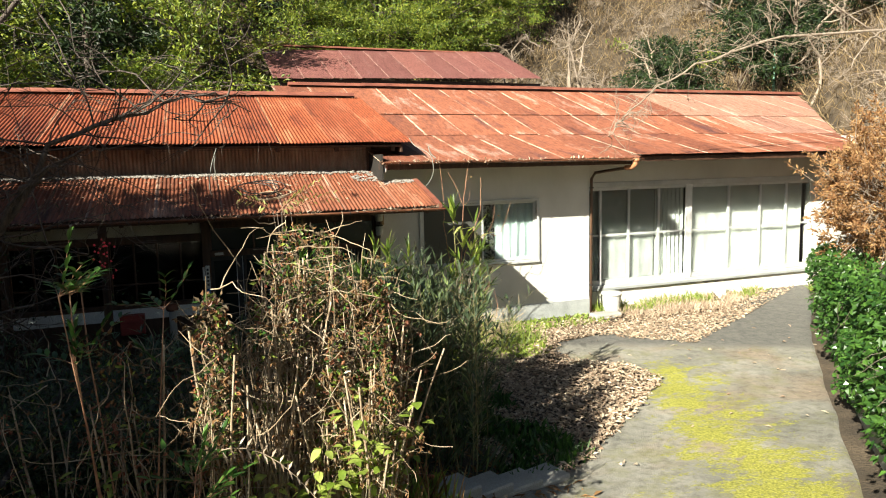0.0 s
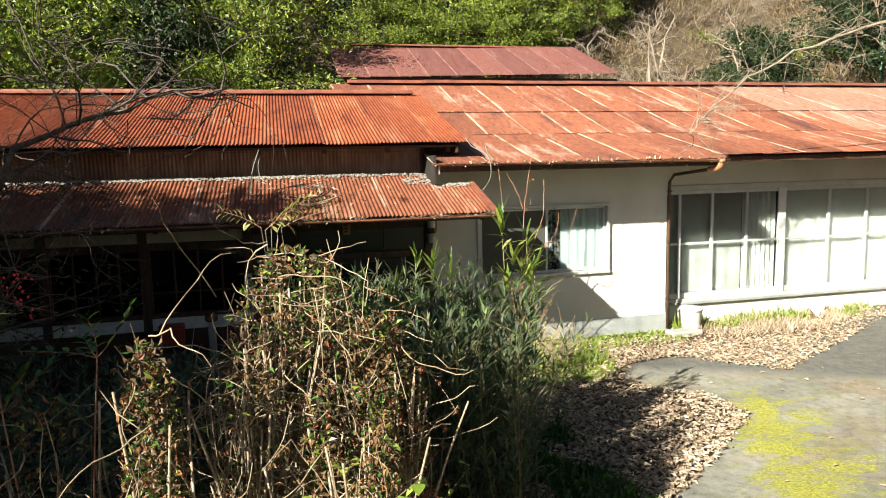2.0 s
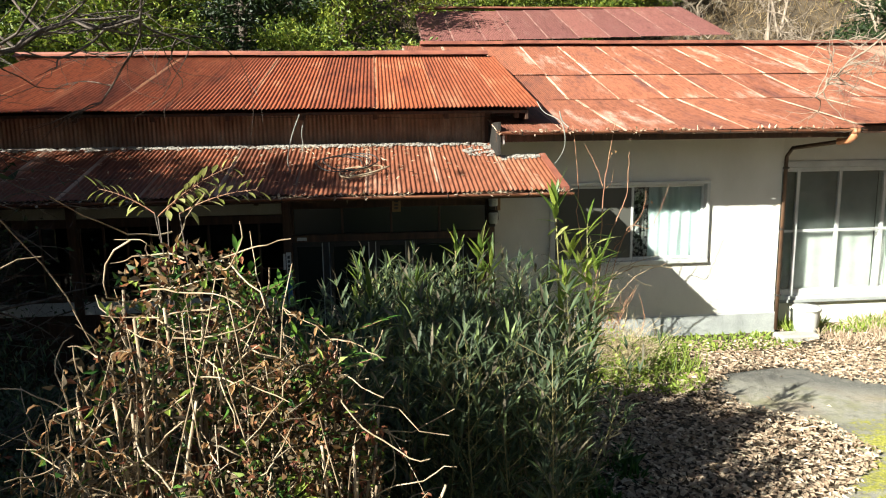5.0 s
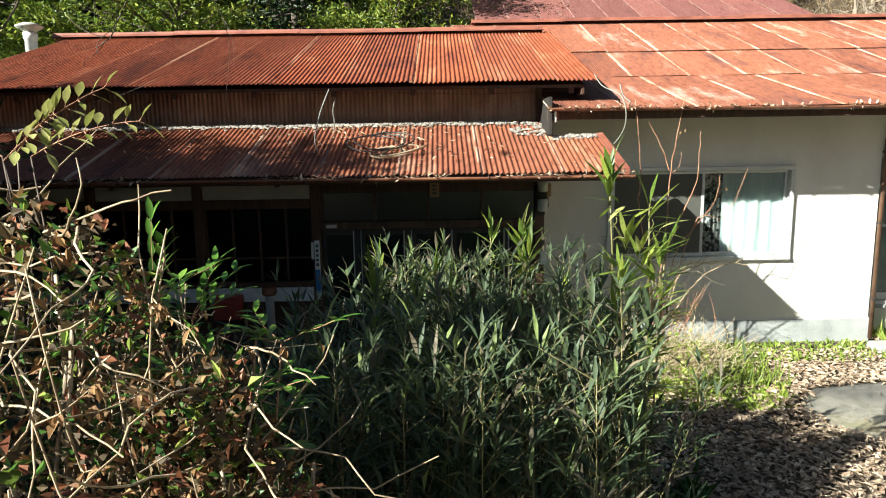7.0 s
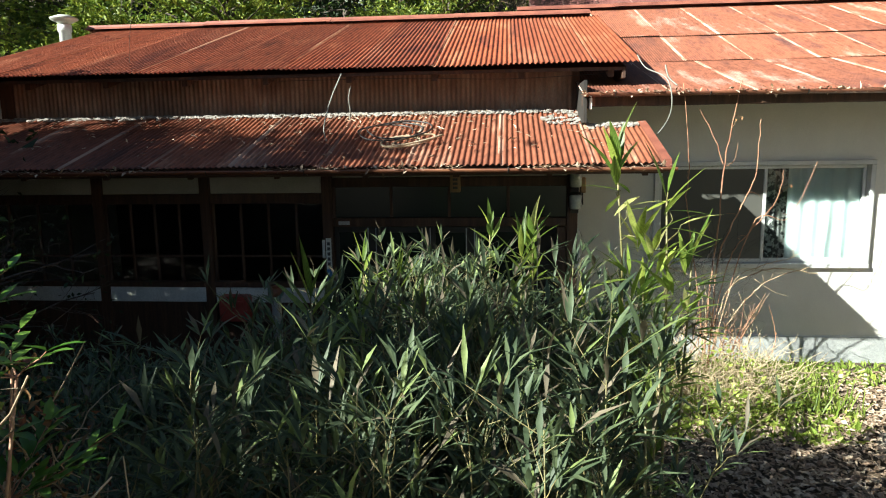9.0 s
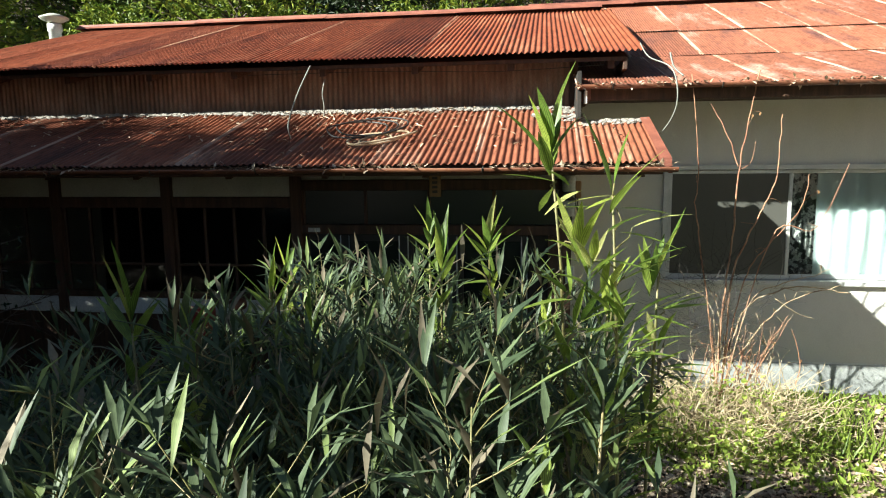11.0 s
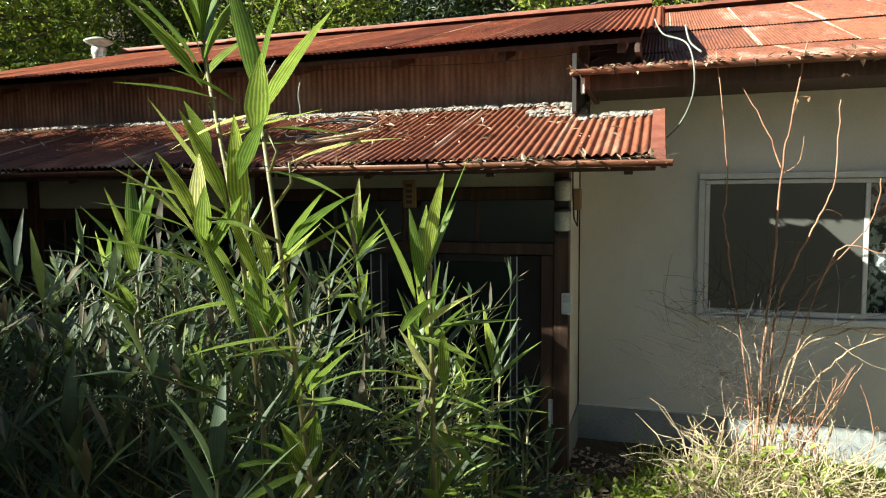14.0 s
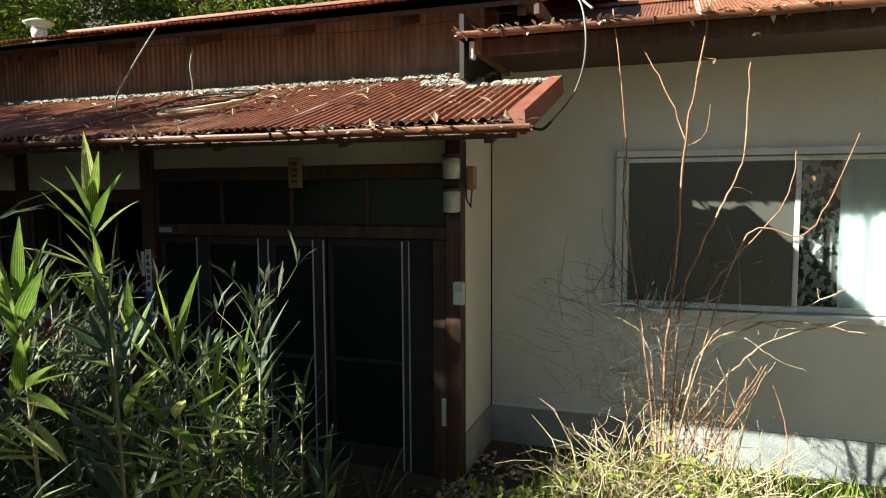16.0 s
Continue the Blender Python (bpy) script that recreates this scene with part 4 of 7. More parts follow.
sign = thing("name_board", (1.45, EN_Y - 0.04, 2.2), "small unreadable wooden name board over the door", "sign")
part("board", Geo().box(1.40, 1.51, EN_Y - 0.04, EN_Y - 0.012, 2.20, 2.42, 0.006), M_SIGNWOOD, sign)
for q in range(4):
    part("ink_bar", Geo().box(1.43, 1.48, EN_Y - 0.043, EN_Y - 0.0405, 2.235 + q * 0.043, 2.26 + q * 0.043, 0.001), M_INK, sign)
st = thing("notice_strip", (0.08, EN_Y - 0.03, 0.95), "white and blue enamel notice strip on a post", "sign")
part("plate", Geo().box(0.055, 0.115, EN_Y - 0.03, EN_Y - 0.021, 1.02, 1.72, 0.003), M_WHITE, st)
part("blue_field", Geo().box(0.057, 0.113, EN_Y - 0.034, EN_Y - 0.0305, 1.12, 1.38, 0.001), M_BLUE, st, "blue printed field")
for q in range(5):
    part("ink_bar", Geo().box(0.070, 0.100, EN_Y - 0.033, EN_Y - 0.0305, 1.42 + q * 0.055, 1.455 + q * 0.055, 0.001), M_INK, st)
st = thing("notice_plate", (-0.02, EN_Y - 0.02, 1.5), "small white notice plate on the timber", "sign")
part("plate", Geo().box(0.015, 0.045, EN_Y - 0.03, EN_Y - 0.021, 1.50, 1.70, 0.003), M_WHITE, st)
st = thing("notice_card", (0.28, EN_Y, 1.8), "small grey card fixed over the door", "sign")
part("plate", Geo().box(0.20, 0.32, EN_Y - 0.02, EN_Y - 0.0105, 1.86, 1.90, 0.003), M_ALU, st)
box = thing("mail_box", (-0.95, EN_Y - 0.12, 0.75), "faded red metal mail box under the window", "mail box")
part("body", Geo().box(-1.12, -0.80, EN_Y - 0.17, EN_Y - 0.022, 0.82, 1.10, 0.012), M_RED, box)
part("flap", Geo().box(-1.08, -0.84, EN_Y - 0.182, EN_Y - 0.171, 1.0, 1.05, 0.003), M_RED, box)
meter = thing("meter_box", (2.78, EN_Y + 0.03, 2.05), "small yellowed meter box with wires beside the door post", "meter box")
part("body", Geo().box(2.74, 2.80, EN_Y + 0.02, EN_Y + 0.085, 2.18, 2.34, 0.008), M_SIGNWOOD, meter)
part("wire", Geo().tube([(2.735, EN_Y + 0.03, 2.5), (2.74, EN_Y + 0.01, 2.3), (2.75, EN_Y, 2.12), (2.77, EN_Y + 0.03, 2.06), (2.77, EN_Y + 0.07, 2.2)], 0.006, n=5), M_CABLE_BLACK, meter)

# ---- downpipe, elbow, chimney, cables ----
dp = thing("downpipe", (7.17, WB_Y - 0.04, 0.2), "rusty brown downpipe with an orange elbow at the wall corner", "downpipe")
part("pipe", Geo().tube([(7.17, WB_Y - 0.03, 0.18), (7.17, WB_Y - 0.03, 2.78), (7.21, WB_Y - 0.10, 2.90), (7.42, 10.55, 2.98)], 0.028, n=10), M_PIPE, dp, smooth=True)
part("elbow", Geo().tube([(7.42, 10.50, 2.99), (7.46, 10.36, 3.0), (7.47, 10.28, 3.05), (7.47, 10.25, 3.14)], 0.045, 0.05, 10), M_TERRA, dp, "orange plastic elbow", smooth=True)
part("collar", Geo().lathe(7.47, 10.25, [(0.058, 3.10), (0.062, 3.12), (0.062, 3.16)], 14), M_TERRA, dp, smooth=True)
for z in (0.7, 1.7, 2.6):
    part("clip", Geo().box(7.135, 7.205, WB_Y - 0.064, WB_Y - 0.001, z, z + 0.025), M_ALU_DARK, dp)

ch = thing("vent_chimney", (-4.98, 13.85, 3.0), "white vent pipe with a flat rusty hood behind the roof", "chimney")
part("pipe", Geo().lathe(-4.98, 13.85, [(0.09, ground_height(-4.98, 13.85)), (0.09, 4.51), (0.105, 4.52), (0.105, 4.62), (0.085, 4.63)], 16), M_WHITE, ch, smooth=True)
part("hood", Geo().lathe(-4.98, 13.85, [(0.08, 4.632), (0.20, 4.70), (0.21, 4.72), (0.09, 4.77), (0.02, 4.78)], 18), surface("pale_green_hood", [(0.3, (0.40, 0.42, 0.36)), (0.7, (0.58, 0.58, 0.5))], 5, 60, 0.6), ch, smooth=True)


def cable(name, pts, r, material, label, steps=8):
    """A cable that runs smoothly through the points."""
    ps = [Vector(p) for p in pts]
    out = []
    for i in range(len(ps) - 1):
        p0, p1, p2, p3 = ps[max(i - 1, 0)], ps[i], ps[i + 1], ps[min(i + 2, len(ps) - 1)]
        for s in range(steps):
            t = s / steps
            out.append(0.5 * ((2 * p1) + (p2 - p0) * t + (2 * p0 - 5 * p1 + 4 * p2 - p3) * t * t + (3 * p1 - p0 - 3 * p2 + p3) * t ** 3))
    out.append(ps[-1])
    return tagged(part(name, Geo().tube(out, r, n=6), material, smooth=True), label, "cable")


cable("cable", [(3.30, 10.56, 3.56), (3.36, 10.42, 3.42), (3.52, 10.18, 3.28), (3.56, 10.15, 3.0), (3.48, 10.3, 2.78), (3.3, 10.5, 2.62)], 0.0065, M_CABLE, "grey cable hanging from the eave")
cable("cable", [(3.50, 10.20, 3.42), (3.53, 10.17, 3.3), (3.60, 10.12, 3.22)], 0.008, M_CABLE, "short stiff grey cable end at the eave")
cable("cable", [(3.3, 10.5, 2.62), (3.2, 10.6, 2.58), (2.95, 11.0, 2.7), (2.84, 11.2, 2.78)], 0.010, M_CABLE_BLACK, "black cable running back under the porch roof")


def lowz(y):
    return LOW[1] + (y - LOW[0]) * k + 0.02


cable("wire", [(0.21, 10.0, lowz(10.0) - 0.01), (0.18, 10.03, 2.88), (0.22, 10.18, 3.15), (0.31, 10.31, 3.42)], 0.007, M_CABLE, "bent grey wire standing on the porch roof")
cable("wire", [(0.28, 10.74, lowz(10.74) - 0.01), (0.29, 10.73, 3.08), (0.28, 10.72, 3.20), (0.31, 10.72, 3.34)], 0.007, M_CABLE, "bent grey wire standing on the porch roof")
coil = [(0.75 + 0.30 * math.cos(a) * (1 + 0.1 * math.sin(3 * a)) + 0.015 * a, 10.15 + 0.28 * math.sin(a), lowz(10.15 + 0.28 * math.sin(a)) + 0.012 + 0.003 * a) for a in [q * 0.7 for q in range(22)]]
cable("cable", coil, 0.008, M_CABLE_BLACK, "loose coil of black cable on the porch roof", 4)
coil = [(0.95 + 0.22 * math.cos(a) + 0.02 * a, 9.85 + 0.18 * math.sin(a * 1.1), lowz(9.85 + 0.18 * math.sin(a * 1.1)) + 0.012 + 0.003 * a) for a in [q * 0.8 for q in range(16)]]
cable("rope", coil, 0.011, M_STEM_TAN, "old tan rope lying on the porch roof", 4)
cable("cable", [(3.0, 10.72, 3.40), (2.0, 10.75, 3.37), (0.9, 10.74, 3.40), (-0.5, 10.74, 3.40)], 0.003, M_CABLE_BLACK, "thin black cable sagging under the eave")

# ---- hut behind, up the slope ----
hut = thing("roof_4", (7.8, 26, 5.5), "dull red corrugated iron roof of the shed behind", "roof", kind="structure")
hx = 2.7
hl = math.hypot(4.0, 1.65)
hm = sheet_mesh("roof_sheet", 1.06, hl, M_ROOF_C, per=3, rows=2)
while hx < 12.2:
    piece("roof_sheet", hm, hut, slope_matrix(hx, 24.0, 6.20 + 0.006 * (int(hx) % 2) + 0.022 * (hx - 2.7), 28.0, 7.84 + 0.022 * (hx - 2.7)))
    hx += 1.03
ridge_cap(hut, 2.7, 13.0, 28.0, 7.98)
part("fascia", Geo().box(2.75, 13.1, 24.25, 24.3, 5.5, 6.24), M_DARK, hut)
part("wall", Geo().box(3.0, 12.8, 24.6, 27.6, 2.6, 5.95), M_WOOD, hut)
part("skirt_roof", Geo().box(0.6, 14.2, 22.4, 24.5, 5.35, 5.43), M_ROOF_C, hut)


# ---- plants: helpers ----
def unit(v):
    return v / np.maximum(np.linalg.norm(v, axis=-1, keepdims=True), 1e-9)


def diamonds(geo, P, D, L, W, U, fold=0.3, wide=0.45):
    """Many small folded leaves at once: places, ways, lengths, widths, upward sides."""
    P, D, U = np.asarray(P, float), unit(np.asarray(D, float)), np.asarray(U, float)
    L, W = np.asarray(L, float)[:, None], np.asarray(W, float)[:, None]
    S = unit(np.cross(D, U))
    N = np.cross(S, D)
    mid = P + D * L * wide
    V = np.stack([P, mid + S * W * 0.5 + N * W * fold, P + D * L - N * L * 0.08, mid - S * W * 0.5 + N * W * fold], 1).reshape(-1, 3)
    n0 = len(geo.v)
    geo.v.extend(map(tuple, V.tolist()))
    for i in range(len(P)):
        a = n0 + 4 * i
        geo.f.append((a, a + 1, a + 2))
        geo.f.append((a, a + 2, a + 3))
    return geo


def rand_dirs(rng, n):
    return unit(rng.normal(size=(n, 3)))


def wander(rnd, base, way, length, steps=6, wobble=0.15, lift=0.0):
    """Points of a stem that wanders from base along way."""
    p, d = Vector(base), Vector(way).normalized()
    pts = [p.copy()]
    for _ in range(steps):
        d = (d + Vector((rnd.gauss(0, wobble), rnd.gauss(0, wobble), rnd.gauss(0, wobble) + lift))).normalized()
        p = p + d * (length / steps)
        pts.append(p.copy())
    return pts


# ---- dwarf bamboo ----
def dwarf_bamboo(seed, h, leaf_len, n_twigs):
    rnd = random.Random(seed)
    at = thing("dwarf_bamboo", (0, 0, 0), "leafy green dwarf bamboo stalk in the thicket", "bamboo", "dwarf bamboo thicket")
    culm, leaves, dead = Geo(), Geo(), Geo()
    pts = wander(rnd, (0, 0, -0.1), (rnd.uniform(-0.12, 0.12), rnd.uniform(-0.12, 0.12), 1), h, 7, 0.05)
    culm.tube(pts, 0.006, 0.002, 5)
    for q in range(n_twigs):
        u = 0.22 + 0.78 * (q + 0.5) / n_twigs
        i = min(int(u * 7), 6)
        p = pts[i].lerp(pts[i + 1], u * 7 - i)
        a = q * 2.4 + rnd.uniform(-0.4, 0.4)
        out = Vector((math.cos(a), math.sin(a), rnd.uniform(0.5, 1.6))).normalized()
        tw = wander(rnd, p, out, rnd.uniform(0.08, 0.26), 3, 0.12)
        culm.tube(tw, 0.0022, 0.0012, 4, False)
        for s in range(rnd.randint(5, 9)):
            b = rnd.uniform(0, 6.28)
            w = (out * 0.9 + Vector((math.cos(b) * 0.75, math.sin(b) * 0.75, rnd.uniform(-0.1, 0.7)))).normalized()
            (dead if rnd.random() < 0.13 else leaves).leaf(tw[-1] if s < 5 else tw[1], w, leaf_len * rnd.uniform(0.45, 1.0), leaf_len * rnd.uniform(0.085, 0.13), droop=rnd.uniform(0.05, 0.8), fold=rnd.uniform(0.1, 0.4), segs=2, shape=0.35)
    part("culm", culm, M_CULM, at, smooth=True)
    part("leaves", leaves, L_SASA, at, smooth=True)
    part("dead_leaves", dead, L_WITHER, at, "withered greyish leaves", smooth=True)
    return at


def clear_of_path(x, y, gap):
    """The camera's way runs in a shallow bend from the drive to the door."""
    return min(math.hypot(x - px, y - py) for px, py in WAY) > gap


WAY = [(0, 0), (0.6, 0.5), (1.0, 1.3), (1.3, 2.0), (1.53, 2.7), (1.9, 3.3), (2.25, 3.8), (2.46, 4.16), (2.9, 4.7), (3.3, 5.2), (3.7, 5.65), (4.1, 6.1)]
kinds = [dwarf_bamboo(11 + i, h, ll, n) for i, (h, ll, n) in enumerate([(1.95, 0.19, 31), (1.7, 0.16, 29), (1.85, 0.20, 29), (1.5, 0.17, 27), (1.75, 0.15, 32), (1.3, 0.16, 24)])]
spots = []
rnd = random.Random(3)
while len(spots) < 298:
    x, y = rnd.uniform(-2.2, 3.0), rnd.uniform(5.0, 8.7)
    if not clear_of_path(x, y, 0.85) or x > 2.2 + 0.28 * (y - 5) or (x < 1.0 and y > 8.0) or (y > 7.3 and (x > 2.66 or rnd.random() < 0.40)):
        continue
    if any(math.hypot(x - a, y - b) < 0.09 for a, b in spots):
        continue
    spots.append((x, y))
for i, (x, y) in enumerate(spots):
    top = 1.48 + 0.77 * smooth(0.1, 1.4, x) - 0.50 * smooth(7.6, 8.6, y) - 0.25 * smooth(2.0, 2.7, x) - 0.45 * smooth(7.2, 7.8, y) * smooth(2.1, 2.5, x) + rnd.uniform(-0.30, 0.12)
    heights = (1.95, 1.7, 1.85, 1.5, 1.75, 1.3)
    pick = rnd.randrange(6) if i >= 6 else i
    src = kinds[pick]
    tall = min(1.15, max(0.4, (top - ground_height(x, y)) / (heights[pick] + 0.12)))
    m = pose(x, y, ground_height(x, y), 0, 0, rnd.uniform(0, 360))
    ob = copy_thing(src, m) if i >= 6 else src
    ob.matrix_basis = m
    ob.scale = (0.6 + 0.4 * tall, 0.6 + 0.4 * tall, tall)


# ---- tall broad-leaved bamboo shoots ----
def tall_bamboo(seed, base, knees, fans, label, lone=(), leaf_mat=None):
    """A tall shoot through the knees, with fans of long leaves: (place, way, count, leaf length); lone: single leaves (place, way, length)."""
    rnd = random.Random(seed)
    at = thing("tall_bamboo", base, label, "bamboo", "tall bamboo shoots")
    culm, leaves = Geo(), Geo()
    culm.tube([base, *knees], 0.008, 0.004, 7)
    line = [Vector(q) for q in (base, *knees)]
    along = [line[i].lerp(line[i + 1], s / 6) for i in range(len(line) - 1) for s in range(7)]
    for p, way, n, ln in fans:
        p, way = Vector(p), Vector(way).normalized()
        low = [q for q in along if q.z < p.z - 0.02] or along
        near = min(low, key=lambda q: (q - p).length)
        culm.tube([near, near.lerp(p, 0.5) + way * 0.02, p], 0.0035, 0.002, 5)
        side = way.cross(Vector((0.35, -0.9, 0.1)))
        side = side.normalized() if side.length > 0.1 else Vector((1, 0, 0))
        for s in range(n):
            # blades leave the tip by turns on either side, the last ones straight on
            u = s / max(n - 1, 1)
            turn = Matrix.Rotation(rnd.gauss(0, 0.75), 3, way) @ side * (1 if s % 2 else -1)
            spread = (1 - u) * rnd.uniform(0.55, 1.15) + 0.10
            leaves.leaf(p - way * 0.10 * (1 - u), way + turn * spread, ln * rnd.uniform(0.65, 1.05), ln * rnd.uniform(0.115, 0.165), droop=rnd.uniform(-0.05, 0.45), fold=rnd.uniform(0.12, 0.45), segs=6, shape=0.34)
    for p, way, ln in lone:
        leaves.leaf(p, way, ln, ln * 0.14, droop=0.15, fold=0.2, segs=6, shape=0.4)
    part("culm", culm, M_CULM, at, smooth=True)
    part("leaves", leaves, leaf_mat or L_BIG, at, "long green leaves", smooth=True)
    return at


gz = ground_height
tall_bamboo(1, (2.58, 6.62, gz(2.58, 6.62)), [(2.56, 6.6, 1.4), (2.52, 6.54, 2.2), (2.48, 6.49, 2.60)],
            [((2.48, 6.49, 2.62), (0.02, 0.0, 1), 8, 0.31), ((2.50, 6.50, 2.50), (-0.75, -0.25, 0.25), 3, 0.22), ((2.53, 6.52, 2.42), (0.7, -0.3, 0.2), 3, 0.20), ((2.56, 6.42, 2.30), (-0.2, -0.5, 0.8), 5, 0.26), ((2.50, 6.5, 2.15), (-0.6, -0.3, 0.6), 6, 0.24), ((2.60, 6.5, 2.02), (0.5, -0.5, 0.6), 6, 0.24), ((2.52, 6.5, 1.88), (-0.4, -0.6, 0.5), 6, 0.22), ((2.62, 6.5, 1.75), (0.5, -0.4, 0.6), 6, 0.22), ((2.55, 6.5, 1.55), (-0.4, -0.6, 0.5), 6, 0.22)],
            "tall bamboo shoot topped by a fan of long bright leaves")
tall_bamboo(2, (2.74, 6.52, gz(2.74, 6.52)), [(2.73, 6.5, 1.4), (2.70, 6.42, 2.1), (2.677, 6.38, 2.46)],
            [((2.68, 6.38, 2.50), (0.12, 0, 1), 4, 0.27), ((2.69, 6.38, 2.42), (1.0, -0.1, 0.05), 2, 0.22), ((2.74, 6.37, 2.36), (0.85, 0.1, 0.25), 3, 0.20), ((2.61, 6.28, 2.26), (0.1, -0.4, 0.7), 7, 0.21), ((2.72, 6.38, 2.2), (0.6, -0.2, 0.6), 6, 0.22), ((2.68, 6.36, 2.08), (-0.5, -0.5, 0.5), 6, 0.22), ((2.76, 6.40, 1.95), (0.7, -0.3, 0.5), 6, 0.22), ((2.70, 6.42, 1.8), (-0.1, -0.7, 0.5), 6, 0.22), ((2.76, 6.46, 1.6), (0.6, -0.4, 0.5), 6, 0.2)],
            "tall bamboo shoot with spreading bright leaves beside the drive", [((2.62, 6.275, 2.27), (0.15, -0.07, -0.01), 0.19), ((2.62, 6.28, 2.24), (0.55, -0.2, -0.75), 0.19), ((2.60, 6.28, 2.25), (-0.7, -0.2, 0.25), 0.17)])
tall_bamboo(8, (2.86, 6.78, gz(2.86, 6.78)), [(2.87, 6.76, 1.3), (2.88, 6.72, 1.9), (2.88, 6.70, 2.14)],
            [((2.88, 6.70, 2.16), (0.3, 0, 1), 6, 0.25), ((2.90, 6.70, 2.02), (0.9, -0.1, 0.3), 5, 0.24), ((2.86, 6.70, 1.9), (-0.4, -0.6, 0.5), 6, 0.22), ((2.92, 6.72, 1.78), (0.8, -0.3, 0.1), 6, 0.22), ((2.88, 6.74, 1.6), (0.3, -0.7, 0.5), 6, 0.22)],
            "bamboo shoot with spreading leaves at the thicket's edge")
tall_bamboo(9, (2.74, 7.18, gz(2.74, 7.18)), [(2.74, 7.16, 1.2), (2.74, 7.12, 1.90)],
            [((2.74, 7.12, 1.92), (0.2, 0, 1), 7, 0.24), ((2.76, 7.12, 1.75), (0.8, -0.2, 0.4), 6, 0.22), ((2.72, 7.13, 1.6), (-0.4, -0.6, 0.5), 6, 0.2), ((2.77, 7.14, 1.45), (0.7, -0.4, 0.4), 6, 0.2)],
            "bamboo shoot with long leaves at the thicket's edge")
tall_bamboo(3, (2.17, 7.95, gz(2.17, 7.95)), [(2.17, 7.93, 1.3), (2.16, 7.88, 2.0), (2.157, 7.874, 2.06)],
            [((2.157, 7.874, 2.09), (0.1, -0.15, 1), 9, 0.29), ((2.13, 7.86, 1.92), (-0.6, -0.5, 0.5), 6, 0.24), ((2.2, 7.86, 1.82), (0.6, -0.4, 0.5), 6, 0.24)], "bamboo shoot with a crown of leaves in the thicket")
tall_bamboo(4, (2.82, 7.52, gz(2.82, 7.52)), [(2.82, 7.5, 1.0), (2.83, 7.49, 1.70)],
            [((2.83, 7.49, 1.74), (0.15, 0, 1), 6, 0.25), ((2.85, 7.49, 1.58), (0.8, -0.2, 0.4), 5, 0.25), ((2.81, 7.49, 1.45), (-0.5, -0.5, 0.5), 6, 0.22), ((2.86, 7.5, 1.3), (0.7, -0.4, 0.4), 6, 0.22), ((2.82, 7.5, 1.1), (0.2, -0.7, 0.4), 6, 0.2)], "short bamboo shoot with long leaves near the door")
tall_bamboo(5, (1.19, 6.1, gz(1.19, 6.1)), [(1.18, 6.08, 1.3), (1.175, 6.055, 2.05)],
            [((1.175, 6.055, 2.10), (0, -0.05, 1), 7, 0.25), ((1.18, 6.06, 1.9), (0.6, -0.4, 0.5), 5, 0.22)], "bamboo shoot with a rosette of green leaves")
tall_bamboo(6, (2.06, 6.8, gz(2.06, 6.8)), [(2.06, 6.78, 1.4), (2.06, 6.74, 2.14)],
            [((2.06, 6.74, 2.18), (0, 0, 1), 7, 0.24), ((2.05, 6.74, 2.0), (0.3, -0.7, 0.5), 6, 0.22)], "bamboo shoot with bright leaves in the thicket")
tall_bamboo(10, (1.50, 6.5, gz(1.5, 6.5)), [(1.49, 6.48, 1.4), (1.484, 6.43, 2.08)],
            [((1.484, 6.43, 2.12), (0, 0, 1), 6, 0.23), ((1.48, 6.43, 1.95), (-0.5, -0.6, 0.5), 5, 0.2)], "bamboo shoot with green leaves in the thicket")
tall_bamboo(11, (1.88, 7.55, gz(1.88, 7.55)), [(1.88, 7.54, 1.4), (1.883, 7.51, 2.16)],
            [((1.883, 7.51, 2.2), (-0.1, 0, 1), 6, 0.22), ((1.88, 7.51, 2.02), (0.5, -0.5, 0.5), 5, 0.2)], "bamboo shoot with narrow leaves deep in the thicket")
tall_bamboo(7, (2.50, 5.72, gz(2.5, 5.72)), [(2.49, 5.7, 1.2), (2.46, 5.63, 1.85)],
            [((2.45, 5.61, 1.88), (-0.35, 0, 1), 3, 0.19)], "thin stalk with a single yellow-green leaf tuft")

for i, (x, y, top) in enumerate([(2.72, 8.00, 1.62), (2.62, 7.88, 1.50), (2.82, 8.10, 1.42), (2.50, 8.20, 1.48), (2.90, 8.12, 1.18), (2.45, 7.70, 1.70), (2.84, 7.88, 1.30)]):
    tall_bamboo(40 + i, (x, y, gz(x, y)), [(x, y, top * 0.6), (x + 0.02, y, top)],
                [((x + 0.02, y, top), (0.1, 0, 1), 6, 0.23), ((x + 0.05, y, top - 0.14), (0.8, -0.2, 0.5), 6, 0.21), ((x - 0.03, y - 0.03, top - 0.26), (-0.5, -0.6, 0.5), 6, 0.2), ((x + 0.04, y - 0.03, top - 0.4), (0.6, -0.5, 0.4), 6, 0.2), ((x - 0.03, y, top - 0.55), (-0.6, -0.3, 0.5), 5, 0.18)],
                "low bamboo shoot with broad leaves before the door", (), L_BIG if i % 2 else L_SASA)
rnd = random.Random(57)
